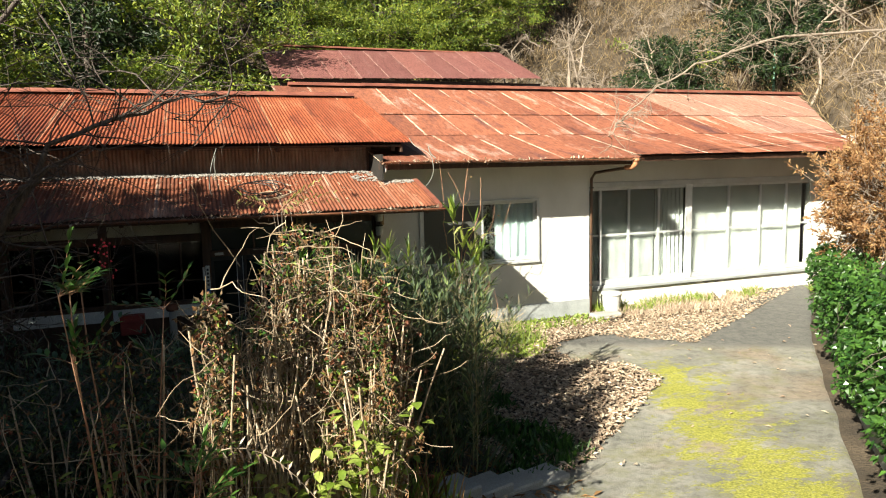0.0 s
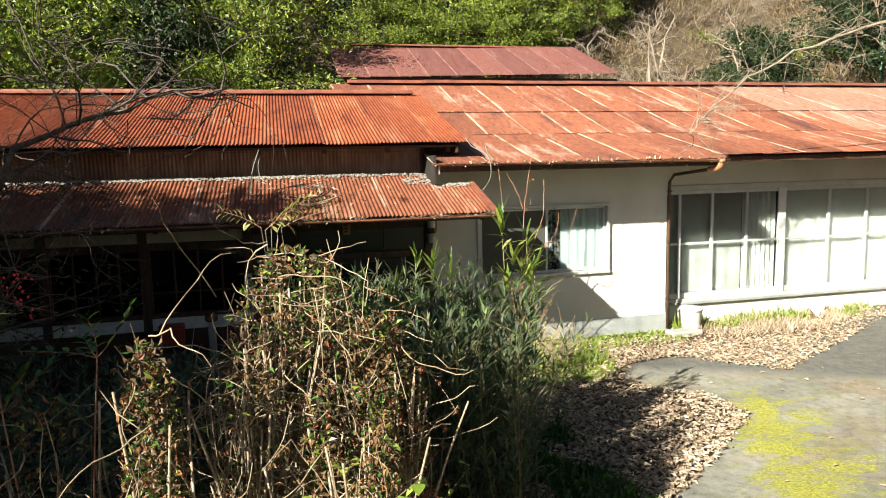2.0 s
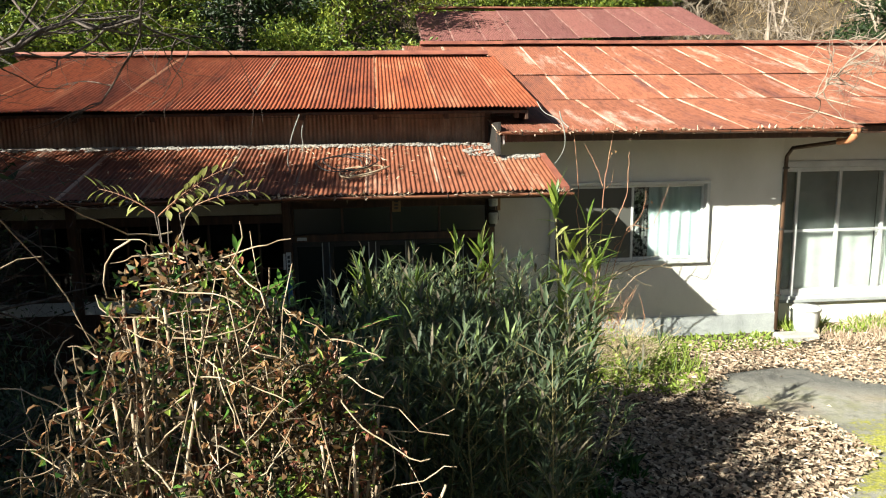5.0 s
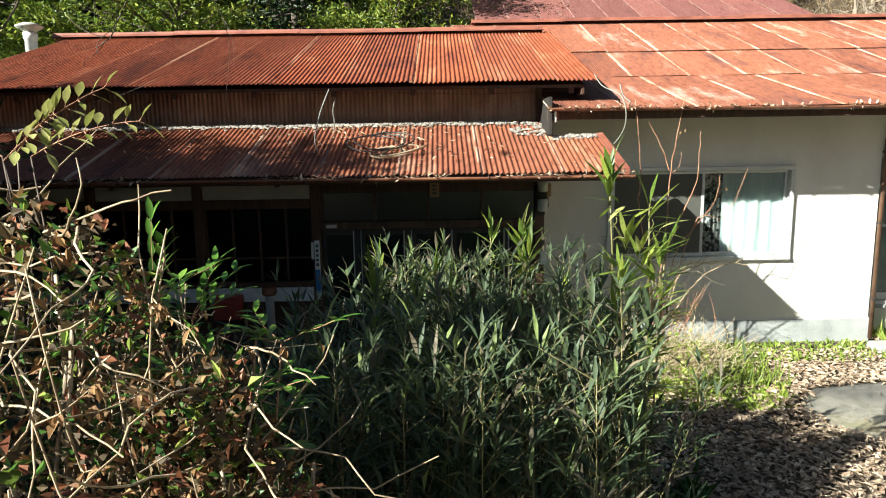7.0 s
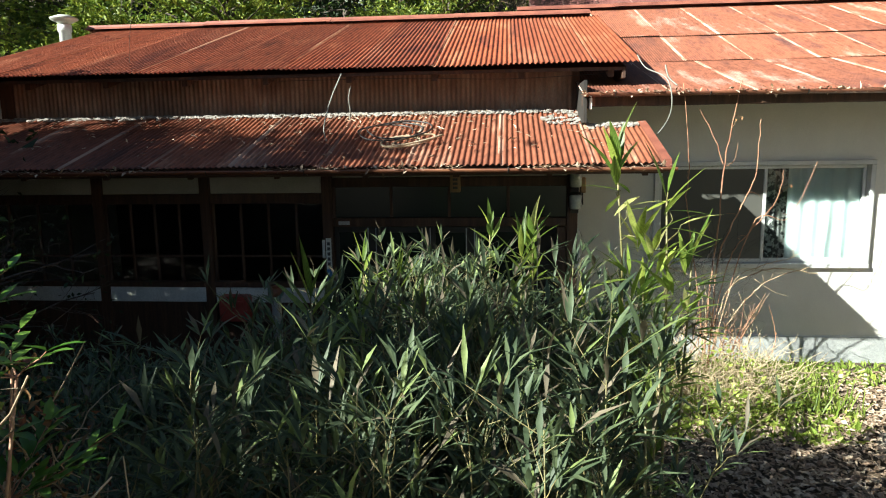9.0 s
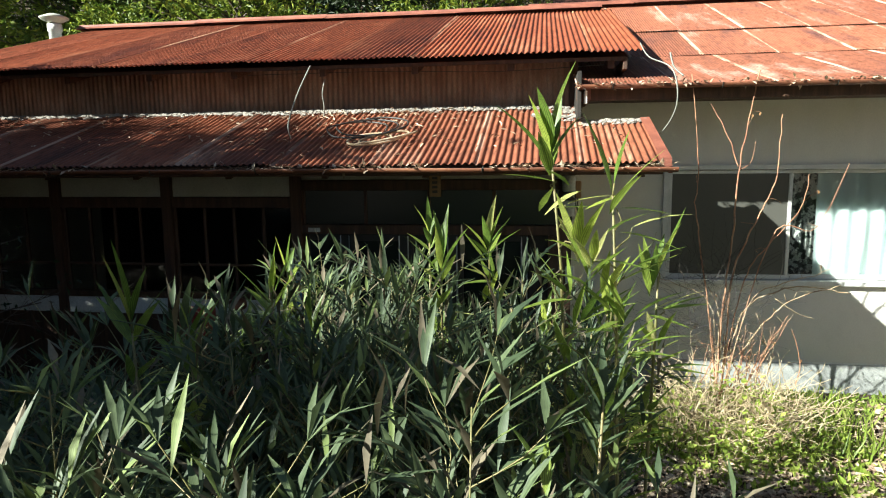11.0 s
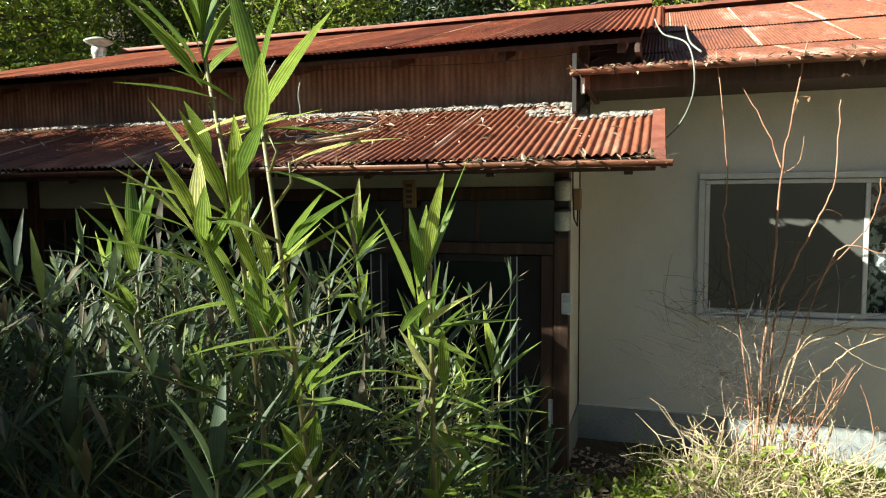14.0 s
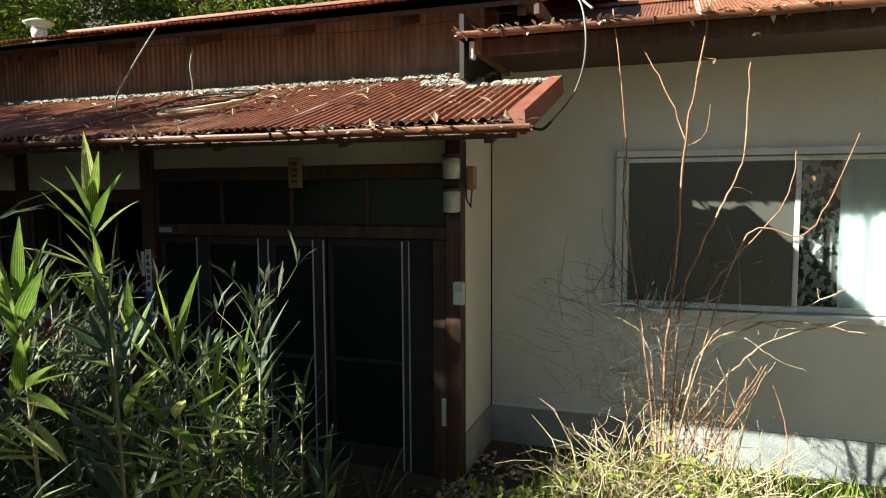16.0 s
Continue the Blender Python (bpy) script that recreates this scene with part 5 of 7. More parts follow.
for i in range(16):
    x, y = rnd.uniform(1.0, 2.75), rnd.uniform(5.9, 7.7)
    if not clear_of_path(x, y, 0.9):
        continue
    top = rnd.uniform(1.7, 2.1)
    lean = (rnd.uniform(-0.08, 0.08), rnd.uniform(-0.08, 0.08))
    fans = [((x + lean[0], y + lean[1], top), (0, 0, 1), 6, rnd.uniform(0.18, 0.25))]
    for q in range(5):
        a = rnd.uniform(0, 6.28)
        fans.append(((x + lean[0] * 0.7 + 0.06 * math.cos(a), y + lean[1] * 0.7 + 0.06 * math.sin(a), top - 0.12 - 0.13 * q), (math.cos(a), math.sin(a), 0.8), 6, rnd.uniform(0.17, 0.24)))
    tall_bamboo(70 + i, (x, y, gz(x, y)), [(x + lean[0] * 0.5, y + lean[1] * 0.5, top * 0.6), (x + lean[0], y + lean[1], top)], fans, "bamboo shoot with broad leaves rising from the thicket", (), L_SASA if i % 3 else L_BIG)


# ---- withered shrubs in front ----
def withered_shrub(seed, base, top, spread, n, label, green=30, dry=120, stem_mat=None, thick=0.0046):
    rnd = random.Random(seed)
    at = thing("withered_shrub", base, label, "shrub", "withered shrubs")
    stems, leaves, fresh = Geo(), Geo(), Geo()
    base = Vector(base)
    h = top - base.z
    for q in range(n):
        a, r = rnd.uniform(0, 6.28), spread * math.sqrt(rnd.random())
        p = base + Vector((math.cos(a) * r * 0.8, math.sin(a) * r * 0.8, -0.1))
        ln = h * rnd.uniform(0.6, 1.1)
        # stems rise, then arch outwards and hang over
        c, d = p.copy(), Vector((math.cos(a) * 0.12, math.sin(a) * 0.12, 1)).normalized()
        hang = rnd.random() < 0.3 and base.x < 0.6
        pts, steps = [c.copy()], 15
        for s in range(steps):
            bend = max(0.0, s / steps - rnd.uniform(0.45, 0.6)) * (1.2 if hang else 0.35)
            d = (d + Vector((math.cos(a) * bend * 0.45 + rnd.gauss(0, 0.075), math.sin(a) * bend * 0.45 + rnd.gauss(0, 0.075), rnd.gauss(0, 0.04) - bend * 0.55))).normalized()
            c = c + d * (ln * (1.05 if hang else 0.95) / steps)
            off = Vector((c.x - base.x, c.y - base.y, 0))
            if off.length > spread * 1.4:
                c -= off * 0.5 * (1 - spread * 1.4 / off.length)
                d = (d - off.normalized() * 0.35).normalized()
            pts.append(c.copy())
        stems.tube(pts, thick * rnd.uniform(0.6, 1.5), thick * 0.4, 5, False)
        for b in range(rnd.randint(3, 6)):
            i = rnd.randint(4, 15)
            tw = wander(rnd, pts[i], (rnd.uniform(-1, 1), rnd.uniform(-1, 1), rnd.uniform(-0.6, 0.7)), rnd.uniform(0.08, 0.26), 3, 0.28, -0.04)
            stems.tube(tw, thick * 0.45, thick * 0.2, 4, False)
            for _ in range(max(1, dry // n)):
                k2 = tw[rnd.randint(1, 3)]
                leaves.leaf(k2, (rnd.uniform(-1, 1), rnd.uniform(-1, 1), rnd.uniform(-1, 0.5)), rnd.uniform(0.018, 0.042), rnd.uniform(0.008, 0.017), droop=rnd.uniform(0.4, 2.2), fold=rnd.uniform(0.3, 1.0), segs=3)
    canes = Geo()
    feet = [(rnd.uniform(0, 6.28), spread * math.sqrt(rnd.random())) for _ in range(max(4, n // 7))]
    for q in range(int(n * 0.6)):
        a, r = feet[q % len(feet)]
        a, r = a + rnd.gauss(0, 0.12), r * rnd.uniform(0.85, 1.15)
        c = base + Vector((math.cos(a) * r, math.sin(a) * r, -0.1))
        pts = wander(rnd, c, (rnd.gauss(0, 0.05), rnd.gauss(0, 0.05), 1), h * rnd.uniform(0.62, 0.97), 9, 0.035)
        canes.tube(pts, rnd.uniform(0.0065, 0.0125), 0.005, 7)
    part("cane_clump", canes, M_CANE, at, "pale peeling upright canes", smooth=True)
    for q in range(int(n * 1.3)):
        # curled runners knotted near the top
        c = base + Vector((rnd.gauss(0, spread * 0.45), rnd.gauss(0, spread * 0.45), h * rnd.uniform(0.55, 1.0)))
        stems.tube(wander(rnd, c, (rnd.uniform(-1, 1), rnd.uniform(-1, 1), rnd.uniform(-0.5, 0.4)), rnd.uniform(0.2, 0.6), 9, 0.24), thick * 0.75, thick * 0.4, 4, False)
    # the crowded inside of the shrub: small leaves under a domed top
    rng = np.random.default_rng(seed)
    m = dry * 10
    ang, rad = rng.uniform(0, 6.283, m), np.sqrt(rng.random(m))
    z = np.where(rng.random(m) < 0.90, 0.98 - 0.42 * rng.random(m) ** 1.4, 0.12 + 0.6 * rng.random(m)) * (1 - 0.22 * rad ** 3)
    P = np.stack([base.x + np.cos(ang) * rad * spread * 1.25, base.y + np.sin(ang) * rad * spread * 1.25, base.z + h * z], 1)
    clump = np.sin(P[:, 0] * 23 + seed) + np.sin(P[:, 1] * 19) + np.sin(P[:, 2] * 17 + P[:, 0] * 9)
    P = P[clump > -0.5]
    for mat_leaf, lo, hi, label_leaf in ((L_INNER, 0.0, 0.46, "dull brown leaves"), (L_DRY, 0.46, 0.64, "dry brown leaves"), (L_REDDISH, 0.64, 0.76, "reddish leaves"), (L_LIME, 0.76, 0.86, "small yellow-green leaves"), (L_GREEN, 0.86, 1.0, "small dark green leaves")):
        Q = P[int(lo * len(P)):int(hi * len(P))]
        cloud = diamonds(Geo(), Q, rand_dirs(rng, len(Q)) + np.array([0, 0, 0.25]), rng.uniform(0.018, 0.05, len(Q)), rng.uniform(0.009, 0.024, len(Q)), rand_dirs(rng, len(Q)), 0.35)
        tagged(part("leaf_mass", cloud, mat_leaf, at, label_leaf), kind="stuff")
    for q in range(green):
        a, r = rnd.uniform(0, 6.28), spread * rnd.uniform(0.4, 1.1)
        p = base + Vector((math.cos(a) * r, math.sin(a) * r, h * rnd.uniform(0.15, 0.75)))
        for _ in range(4):
            fresh.leaf(p + Vector((rnd.gauss(0, 0.03), rnd.gauss(0, 0.03), rnd.gauss(0, 0.03))), (rnd.uniform(-1, 1), rnd.uniform(-1, 1), rnd.uniform(-0.3, 0.8)), rnd.uniform(0.05, 0.10), rnd.uniform(0.025, 0.05), droop=0.4, segs=3)
    tagged(part("stem_tangle", stems, stem_mat or M_STEM_TAN, at, smooth=True), kind="stuff")
    if dry:
        part("dry_leaves", leaves, L_REDDISH if seed % 4 == 1 else L_DRY, at, "curled brown leaves")
    if green:
        part("green_leaves", fresh, L_LIME, at, "fresh yellow-green leaves", smooth=True)
    return at


W_LABEL = "withered shrub of bare tan stems with curled brown leaves"
for i, (x, y, top, sp, n, gr, dr) in enumerate([
        (0.60, 4.15, 2.80, 0.27, 50, 10, 420), (1.00, 4.12, 2.42, 0.19, 40, 16, 700), (0.38, 3.85, 2.52, 0.13, 30, 4, 60), (0.80, 3.72, 2.20, 0.20, 34, 30, 380),
        (0.03, 3.40, 2.55, 0.09, 16, 8, 170), (-0.42, 3.62, 2.40, 0.10, 6, 4, 50), (0.62, 4.75, 2.35, 0.3, 24, 10, 120), (-0.35, 4.9, 1.8, 0.25, 8, 8, 50), (0.15, 5.5, 1.9, 0.35, 16, 10, 60), (-0.85, 4.2, 2.0, 0.3, 10, 8, 40)]):
    withered_shrub(40 + i, (x, y, gz(x, y)), top, sp, n, W_LABEL, gr, dr)


def foot_vine(seed, centre, label):
    """A climbing vine with broad heart-shaped leaves at the foot of the canes."""
    rnd = random.Random(seed)
    cx, cy = centre
    at = thing("vine", (cx, cy, gz(cx, cy)), label, "vine")
    stems, leaves = Geo(), Geo()
    for q in range(17):
        x, y = cx + rnd.uniform(-0.26, 0.28), cy + rnd.uniform(-0.10, 0.10)
        pts = wander(rnd, (x, y, gz(x, y) - 0.02), (rnd.gauss(0, 0.15), rnd.gauss(0, 0.1), 1), rnd.uniform(0.6, 1.3), 8, 0.12)
        stems.tube(pts, 0.003, 0.0015, 4)
        for p in pts[2:]:
            for _ in range(2):
                way = Vector((rnd.uniform(-1, 1), rnd.uniform(-1, 0.2), rnd.uniform(-0.5, 0.6)))
                ln = rnd.uniform(0.045, 0.09)
                leaves.leaf(p + way * 0.03, way, ln, ln * rnd.uniform(0.6, 0.85), droop=0.5, fold=0.2, segs=4, shape=0.3)
    part("stem_clump", stems, M_CULM, at)
    part("leaves", leaves, L_FRESH, at, "broad bright green leaves", smooth=True)


foot_vine(71, (0.60, 3.58), "bright green broad-leaved vine at the foot of the canes")
foot_vine(72, (0.88, 3.74), "bright green vine climbing among dry canes")


# ---- nandina with berries ----
def nandina(seed, base, top, n, berries, label, leaf_mat=None):
    rnd = random.Random(seed)
    at = thing("nandina", base, label, "shrub", "nandina bushes")
    stems, leaves, fruit = Geo(), Geo(), Geo()
    base = Vector(base)
    for q in range(n):
        a = rnd.uniform(0, 6.28)
        pts = wander(rnd, base + Vector((rnd.gauss(0, 0.06), rnd.gauss(0, 0.06), -0.1)), (math.cos(a) * 0.12, math.sin(a) * 0.12, 1), (top - base.z) * rnd.uniform(0.86, 1.0), 6, 0.035)
        stems.tube(pts, 0.007, 0.003, 5)
        for b in range(7):
            way = Vector((rnd.uniform(-1, 1), rnd.uniform(-1, 1), rnd.uniform(0.1, 0.8))).normalized()
            tw = wander(rnd, pts[rnd.randint(5, 6)], way, rnd.uniform(0.12, 0.26), 4, 0.1)
            stems.tube(tw, 0.002, 0.001, 4, False)
            for s in range(1, 5):
                for side in (-1, 1):
                    w = way + way.cross(Vector((0, 0, 1))) * side * 0.9 + Vector((0, 0, rnd.uniform(-0.2, 0.4)))
                    leaves.leaf(tw[s], w, rnd.uniform(0.05, 0.085), rnd.uniform(0.018, 0.028), droop=0.35, segs=3)
    for q in range(berries):
        p = base + Vector((rnd.gauss(0, 0.035), rnd.gauss(0, 0.035), top - base.z + rnd.uniform(-0.14, 0.06)))
        r = 0.005
        fruit.lathe(p.x, p.y, [(0.002, p.z - r), (r * 0.8, p.z - r * 0.6), (r, p.z), (r * 0.8, p.z + r * 0.6), (0.002, p.z + r)], 6)
    part("stem_clump", stems, M_STEM_RED, at, smooth=True)
    part("leaves", leaves, leaf_mat or L_GREEN, at, smooth=True)
    if berries:
        tagged(part("berries", fruit, L_BERRY, at, "bunch of scarlet berries", smooth=True), kind="stuff")
    return at


nandina(5, (-0.43, 3.6, gz(-0.43, 3.6)), 2.73, 4, 24, "nandina bush with scarlet berries among dark stems")
nandina(6, (0.86, 4.52, gz(0.86, 4.52)), 2.56, 13, 0, "nandina bush with glossy bright green leaflets", leafy("bright_nandina_leaves", (0.05, 0.14, 0.02), (0.20, 0.34, 0.055), 0.3, 0.3))


def leaf_spray(seed, root, ribs):
    rnd = random.Random(seed)
    at = thing("nandina", root, "tall nandina with arching yellow-green leaf sprays", "shrub", "nandina bushes")
    root = Vector(root)
    for a, b in ribs:
        a, b = Vector(a), Vector(b)
        stem = [root.lerp(a, s / 8) + Vector((rnd.gauss(0, 0.022), rnd.gauss(0, 0.022), 0)) for s in range(8)] + [a]
        part("stem", Geo().tube(stem, 0.004, 0.002, 5), M_BARK, at, smooth=True)
        rib, leaves = Geo(), Geo()
        way = (b - a).normalized()
        n = 8
        pts = [a.lerp(b, s / n) + Vector((0, 0, 0.25 * (b - a).length * (s / n) * (1 - s / n))) for s in range(n + 1)]
        rib.tube(pts, 0.0022, 0.001, 4, False)
        for s in range(1, n + 1):
            for side in (-1, 1):
                w = way * 0.7 + Vector((0, 0, side * 0.75)) + Vector((rnd.gauss(0, 0.15), rnd.gauss(-0.15, 0.3), rnd.gauss(0, 0.12)))
                ln = rnd.uniform(0.035, 0.058)
                q = pts[s] + w.normalized() * 0.012
                rib.tube([pts[s], q], 0.001, 0.0008, 3, False)
                leaves.leaf(q, w, ln, ln * 0.42, droop=rnd.uniform(0.1, 0.5), fold=0.3, segs=4)
        part("rib", rib, M_STEM_RED, at)
        part("leaf_spray", leaves, L_VARIEGATED, at, smooth=True)


leaf_spray(7, (0.52, 4.30, gz(0.52, 4.3)), [((0.47, 4.33, 2.83), (0.73, 4.33, 3.0)), ((0.55, 4.31, 2.84), (0.82, 4.30, 2.92)), ((0.45, 4.36, 2.84), (0.27, 4.36, 2.93)), ((0.50, 4.34, 2.85), (0.62, 4.30, 2.94))])
nandina(8, (-0.15, 3.0, gz(-0.15, 3.0)), 1.9, 2, 0, "nandina seedling among withered stems")


# ---- dry fern frond ----
fern = thing("fern", (0.05, 3.25, gz(0.05, 3.25)), "single dry tan fern frond", "fern")
rnd = random.Random(9)
spine = [Vector((0.0, 3.3, 1.75)) + Vector((0.075 * s, -0.02 * s, 0.03 * s - 0.012 * s * s)) for s in range(9)]
g = Geo().tube([(0.0, 3.3, gz(0, 3.3)), (-0.01, 3.3, 1.5), *spine], 0.003, 0.001, 4)
for i, p in enumerate(spine):
    for side in (-1, 1):
        for f in (0.0, 0.5):
            q = p.lerp(spine[min(i + 1, 8)], f)
            g.leaf(q, (0.35, side * 0.5, side * 0.6 - 0.2), 0.085 * (1 - i / 10), 0.014, droop=0.5, segs=2)
part("frond", g, L_LITTER, fern)


# ---- red-stemmed shrub at the wall ----
def wall_shrub():
    rnd = random.Random(21)
    base = Vector((4.02, 10.12, gz(4.02, 10.12)))
    at = thing("bare_shrub", base, "leggy red-stemmed shrub, almost bare, against the cream wall", "shrub")
    twigs, dry, fresh = Geo(), Geo(), Geo()

    def stem(knots, r, material, twigs_on=2):
        """A stem from the shrub's foot, or from another stem, through knots (x, z) in the plane of the shrub."""
        y = 10.35 + rnd.uniform(-0.06, 0.06)
        ps = [Vector((x, y + 0.02 * math.sin(9 * z), z)) for x, z in knots]
        if ps[0].z > 0.9 and len(knots) > 3:
            ps.insert(0, base + Vector((rnd.uniform(-0.04, 0.06), rnd.uniform(0.05, 0.2), -0.05)))
        pts = []
        for i in range(len(ps) - 1):
            p0, p1, p2, p3 = ps[max(i - 1, 0)], ps[i], ps[i + 1], ps[min(i + 2, len(ps) - 1)]
            for q in range(6):
                t = q / 6
                p = 0.5 * ((2 * p1) + (p2 - p0) * t + (2 * p0 - 5 * p1 + 4 * p2 - p3) * t * t + (3 * p1 - p0 - 3 * p2 + p3) * t ** 3)
                pts.append(p + Vector((rnd.gauss(0, 0.004), rnd.gauss(0, 0.004), rnd.gauss(0, 0.004))))
        pts.append(ps[-1])
        g = Geo().tube(pts, r, r * 0.45, 6)
        for _ in range(twigs_on):
            tw = wander(rnd, pts[rnd.randint(len(pts) // 2, len(pts) - 2)], (rnd.uniform(-1, 1), rnd.uniform(-0.6, 0.6), rnd.uniform(-0.1, 0.8)), rnd.uniform(0.06, 0.22), 4, 0.25)
            g.tube(tw, 0.0028, 0.0014, 4)
            if rnd.random() < 0.5:
                dry.leaf(tw[-1], (rnd.uniform(-1, 1), -0.3, -0.5), 0.04, 0.022, droop=0.8, segs=2)
        part("stem", g, material, at, smooth=True)

    stem([(3.92, 1.2), (3.81, 1.87), (3.78, 2.15), (3.79, 2.45), (3.70, 3.25)], 0.008, M_STEM_RED, 1)
    stem([(4.04, 1.12), (4.09, 1.84), (4.13, 2.48), (4.19, 2.87), (4.25, 3.27)], 0.010, M_STEM_RED)
    stem([(4.13, 2.46), (4.01, 2.76), (3.88, 3.01)], 0.006, M_STEM_RED, 0)
    stem([(4.15, 2.43), (4.23, 2.49), (4.26, 2.67)], 0.004, M_STEM_RED, 0)
    stem([(4.12, 1.43), (4.22, 1.80), (4.35, 2.10), (4.45, 2.38), (4.47, 2.90)], 0.009, M_STEM_RED, 3)
    stem([(4.17, 1.13), (4.29, 1.56), (4.43, 1.77), (4.68, 2.10), (4.73, 2.39)], 0.007, M_STEM_RED, 3)
    stem([(4.43, 1.80), (4.76, 1.90), (4.90, 2.08), (5.04, 2.48)], 0.006, M_STEM_RED, 1)
    stem([(3.95, 1.18), (3.67, 1.41), (3.42, 1.50), (3.40, 1.62), (3.45, 1.89)], 0.004, M_STEM_TAN, 1)
    stem([(4.12, 0.77), (4.26, 1.21), (4.53, 1.37), (4.77, 1.40), (5.12, 1.35)], 0.009, M_STEM_TAN, 3)
    stem([(4.26, 1.21), (4.56, 1.43), (4.80, 1.50), (5.01, 1.61)], 0.006, M_STEM_TAN, 2)
    stem([(4.22, 0.78), (4.45, 1.14), (4.67, 1.32), (5.02, 1.43)], 0.008, M_STEM_TAN, 3)
    stem([(4.23, 0.46), (4.49, 0.84), (4.60, 1.11)], 0.006, M_STEM_RED, 1)
    stem([(4.48, 1.30), (4.64, 1.20), (4.81, 1.13)], 0.004, M_STEM_TAN, 0)
    stem([(4.05, 0.30), (4.04, 0.80), (4.03, 1.15), (3.93, 1.39)], 0.010, M_STEM_TAN, 2)
    stem([(4.04, 1.11), (4.07, 1.25), (4.10, 1.38)], 0.006, M_STEM_RED, 0)
    for q in range(34):
        # short broken shoots crowd round the foot
        x = 4.07 + rnd.gauss(0.1, 0.2)
        h0 = rnd.uniform(0.3, 0.5)
        stem([(x, h0), (x + rnd.gauss(0.03, 0.05), h0 + 0.25), (x + rnd.gauss(0.08, 0.12), h0 + rnd.uniform(0.4, 0.75))], rnd.uniform(0.003, 0.006), M_STEM_RED if q % 3 else M_STEM_TAN, 1)
    for q in range(430):
        a = rnd.uniform(0, 6.28)
        r = 0.42 * math.sqrt(rnd.random())
        p = base + Vector((math.cos(a) * r * 1.2 + 0.08, math.sin(a) * r * 0.7 - 0.1, 0))
        pts = wander(rnd, p, (math.cos(a) * 0.35, math.sin(a) * 0.35, 0.85), rnd.uniform(0.35, 0.95), 8, 0.37, -0.055)
        twigs.tube(pts, rnd.uniform(0.003, 0.007), 0.002, 4, False)
        for s in range(3):
            tw = wander(rnd, pts[rnd.randint(2, 7)], (rnd.uniform(-1, 1), rnd.uniform(-1, 1), rnd.uniform(-0.5, 0.8)), rnd.uniform(0.06, 0.22), 3, 0.3)
            twigs.tube(tw, 0.0022, 0.0012, 3, False)
    for q in range(1100):
        a, r = rnd.uniform(0, 6.28), 0.95 * math.sqrt(rnd.random())
        p = base + Vector((math.cos(a) * r, math.sin(a) * r * 0.65 - 0.18, rnd.uniform(0.03, 0.16) + rnd.uniform(0.0, 0.75) * max(0.0, 0.85 - r)))
        fresh.leaf(p, (rnd.uniform(-1, 1), rnd.uniform(-1, 0.4), rnd.uniform(-0.1, 0.9)), rnd.uniform(0.045, 0.09), rnd.uniform(0.03, 0.055), droop=0.3, segs=2)
    # fine twigs in silhouette: their shade is put into the near-black colour
    fine = Geo()
    for q in range(230):
        p = base + Vector((rnd.gauss(-0.12, 0.2), rnd.uniform(-0.1, 0.2), rnd.uniform(0.6, 1.5)))
        fine.tube(wander(rnd, p, (rnd.uniform(-1, 1), rnd.uniform(-0.4, 0.4), rnd.uniform(0, 0.9)), rnd.uniform(0.2, 0.6), 5, 0.25), 0.002, 0.0008, 3, False)
    tagged(part("twig_tangle", twigs, M_STRAW, at, "tangle of straw-coloured twigs", smooth=True), kind="stuff")
    tagged(part("dark_twig_tangle", fine, M_DARK, at, "fine twigs in a shade-dark colour"), kind="stuff")
    part("green_leaves", fresh, L_FRESH, at, "small fresh yellow-green leaves", smooth=True)
    part("dry_leaves", dry, L_DRY, at)


wall_shrub()


# ---- trees ----
def grow(rnd, geo, tips, p, d, length, r, depth, wobble=0.16, lift=0.02, kids=(2, 4), shrink=0.62, spread=0.8, sides=6, fine=None):
    pts = wander(rnd, p, d, length, 5, wobble, lift)
    (geo if depth > 2 or fine is None else fine).tube(pts, r, r * 0.55, sides if depth > 1 else 4, False)
    tips.append(pts[-1])
    if depth == 0:
        return
    end = (pts[-1] - pts[-2]).normalized()
    for _ in range(rnd.randint(*kids)):
        i = rnd.randint(2, 5)
        w = (end + Vector((rnd.gauss(0, spread), rnd.gauss(0, spread), rnd.gauss(0, spread * 0.6)))).normalized()
        grow(rnd, geo, tips, pts[i], w, length * shrink * rnd.uniform(0.7, 1.2), r * 0.5, depth - 1, wobble, lift, kids, shrink, spread, sides, fine)


def bare_tree(seed, at_pos, way, length, r, depth, material, label, kids=(3, 4), spread=0.75, lift=0.02, leaves=0, leaf_mat=None, leaf_size=0.05, name="bare_tree", group="", shrink=0.62):
    rnd = random.Random(seed)
    rng = np.random.default_rng(seed)
    at = thing(name, at_pos, label, "tree", group)
    g, tw, tips = Geo(), Geo(), []
    grow(rnd, g, tips, Vector(at_pos) - Vector((0, 0, 0.1)), Vector(way), length, r, depth, kids=kids, spread=spread, lift=lift, shrink=shrink, fine=tw)
    part("trunk", g, material, at, smooth=True)
    tagged(part("twig_crown", tw, material, at, "fine leafless twigs", smooth=True), kind="stuff")
    if leaves:
        T = np.array([tuple(t) for t in tips])
        P = T[rng.integers(0, len(T), leaves)] + rng.normal(0, leaf_size * 2.2, (leaves, 3))
        c = Geo()
        diamonds(c, P, rand_dirs(rng, leaves) + (0, 0, -0.2), rng.uniform(0.6, 1.3, leaves) * leaf_size, rng.uniform(0.3, 0.55, leaves) * leaf_size, rand_dirs(rng, leaves))
        part("crown", c, leaf_mat, at)
    return at


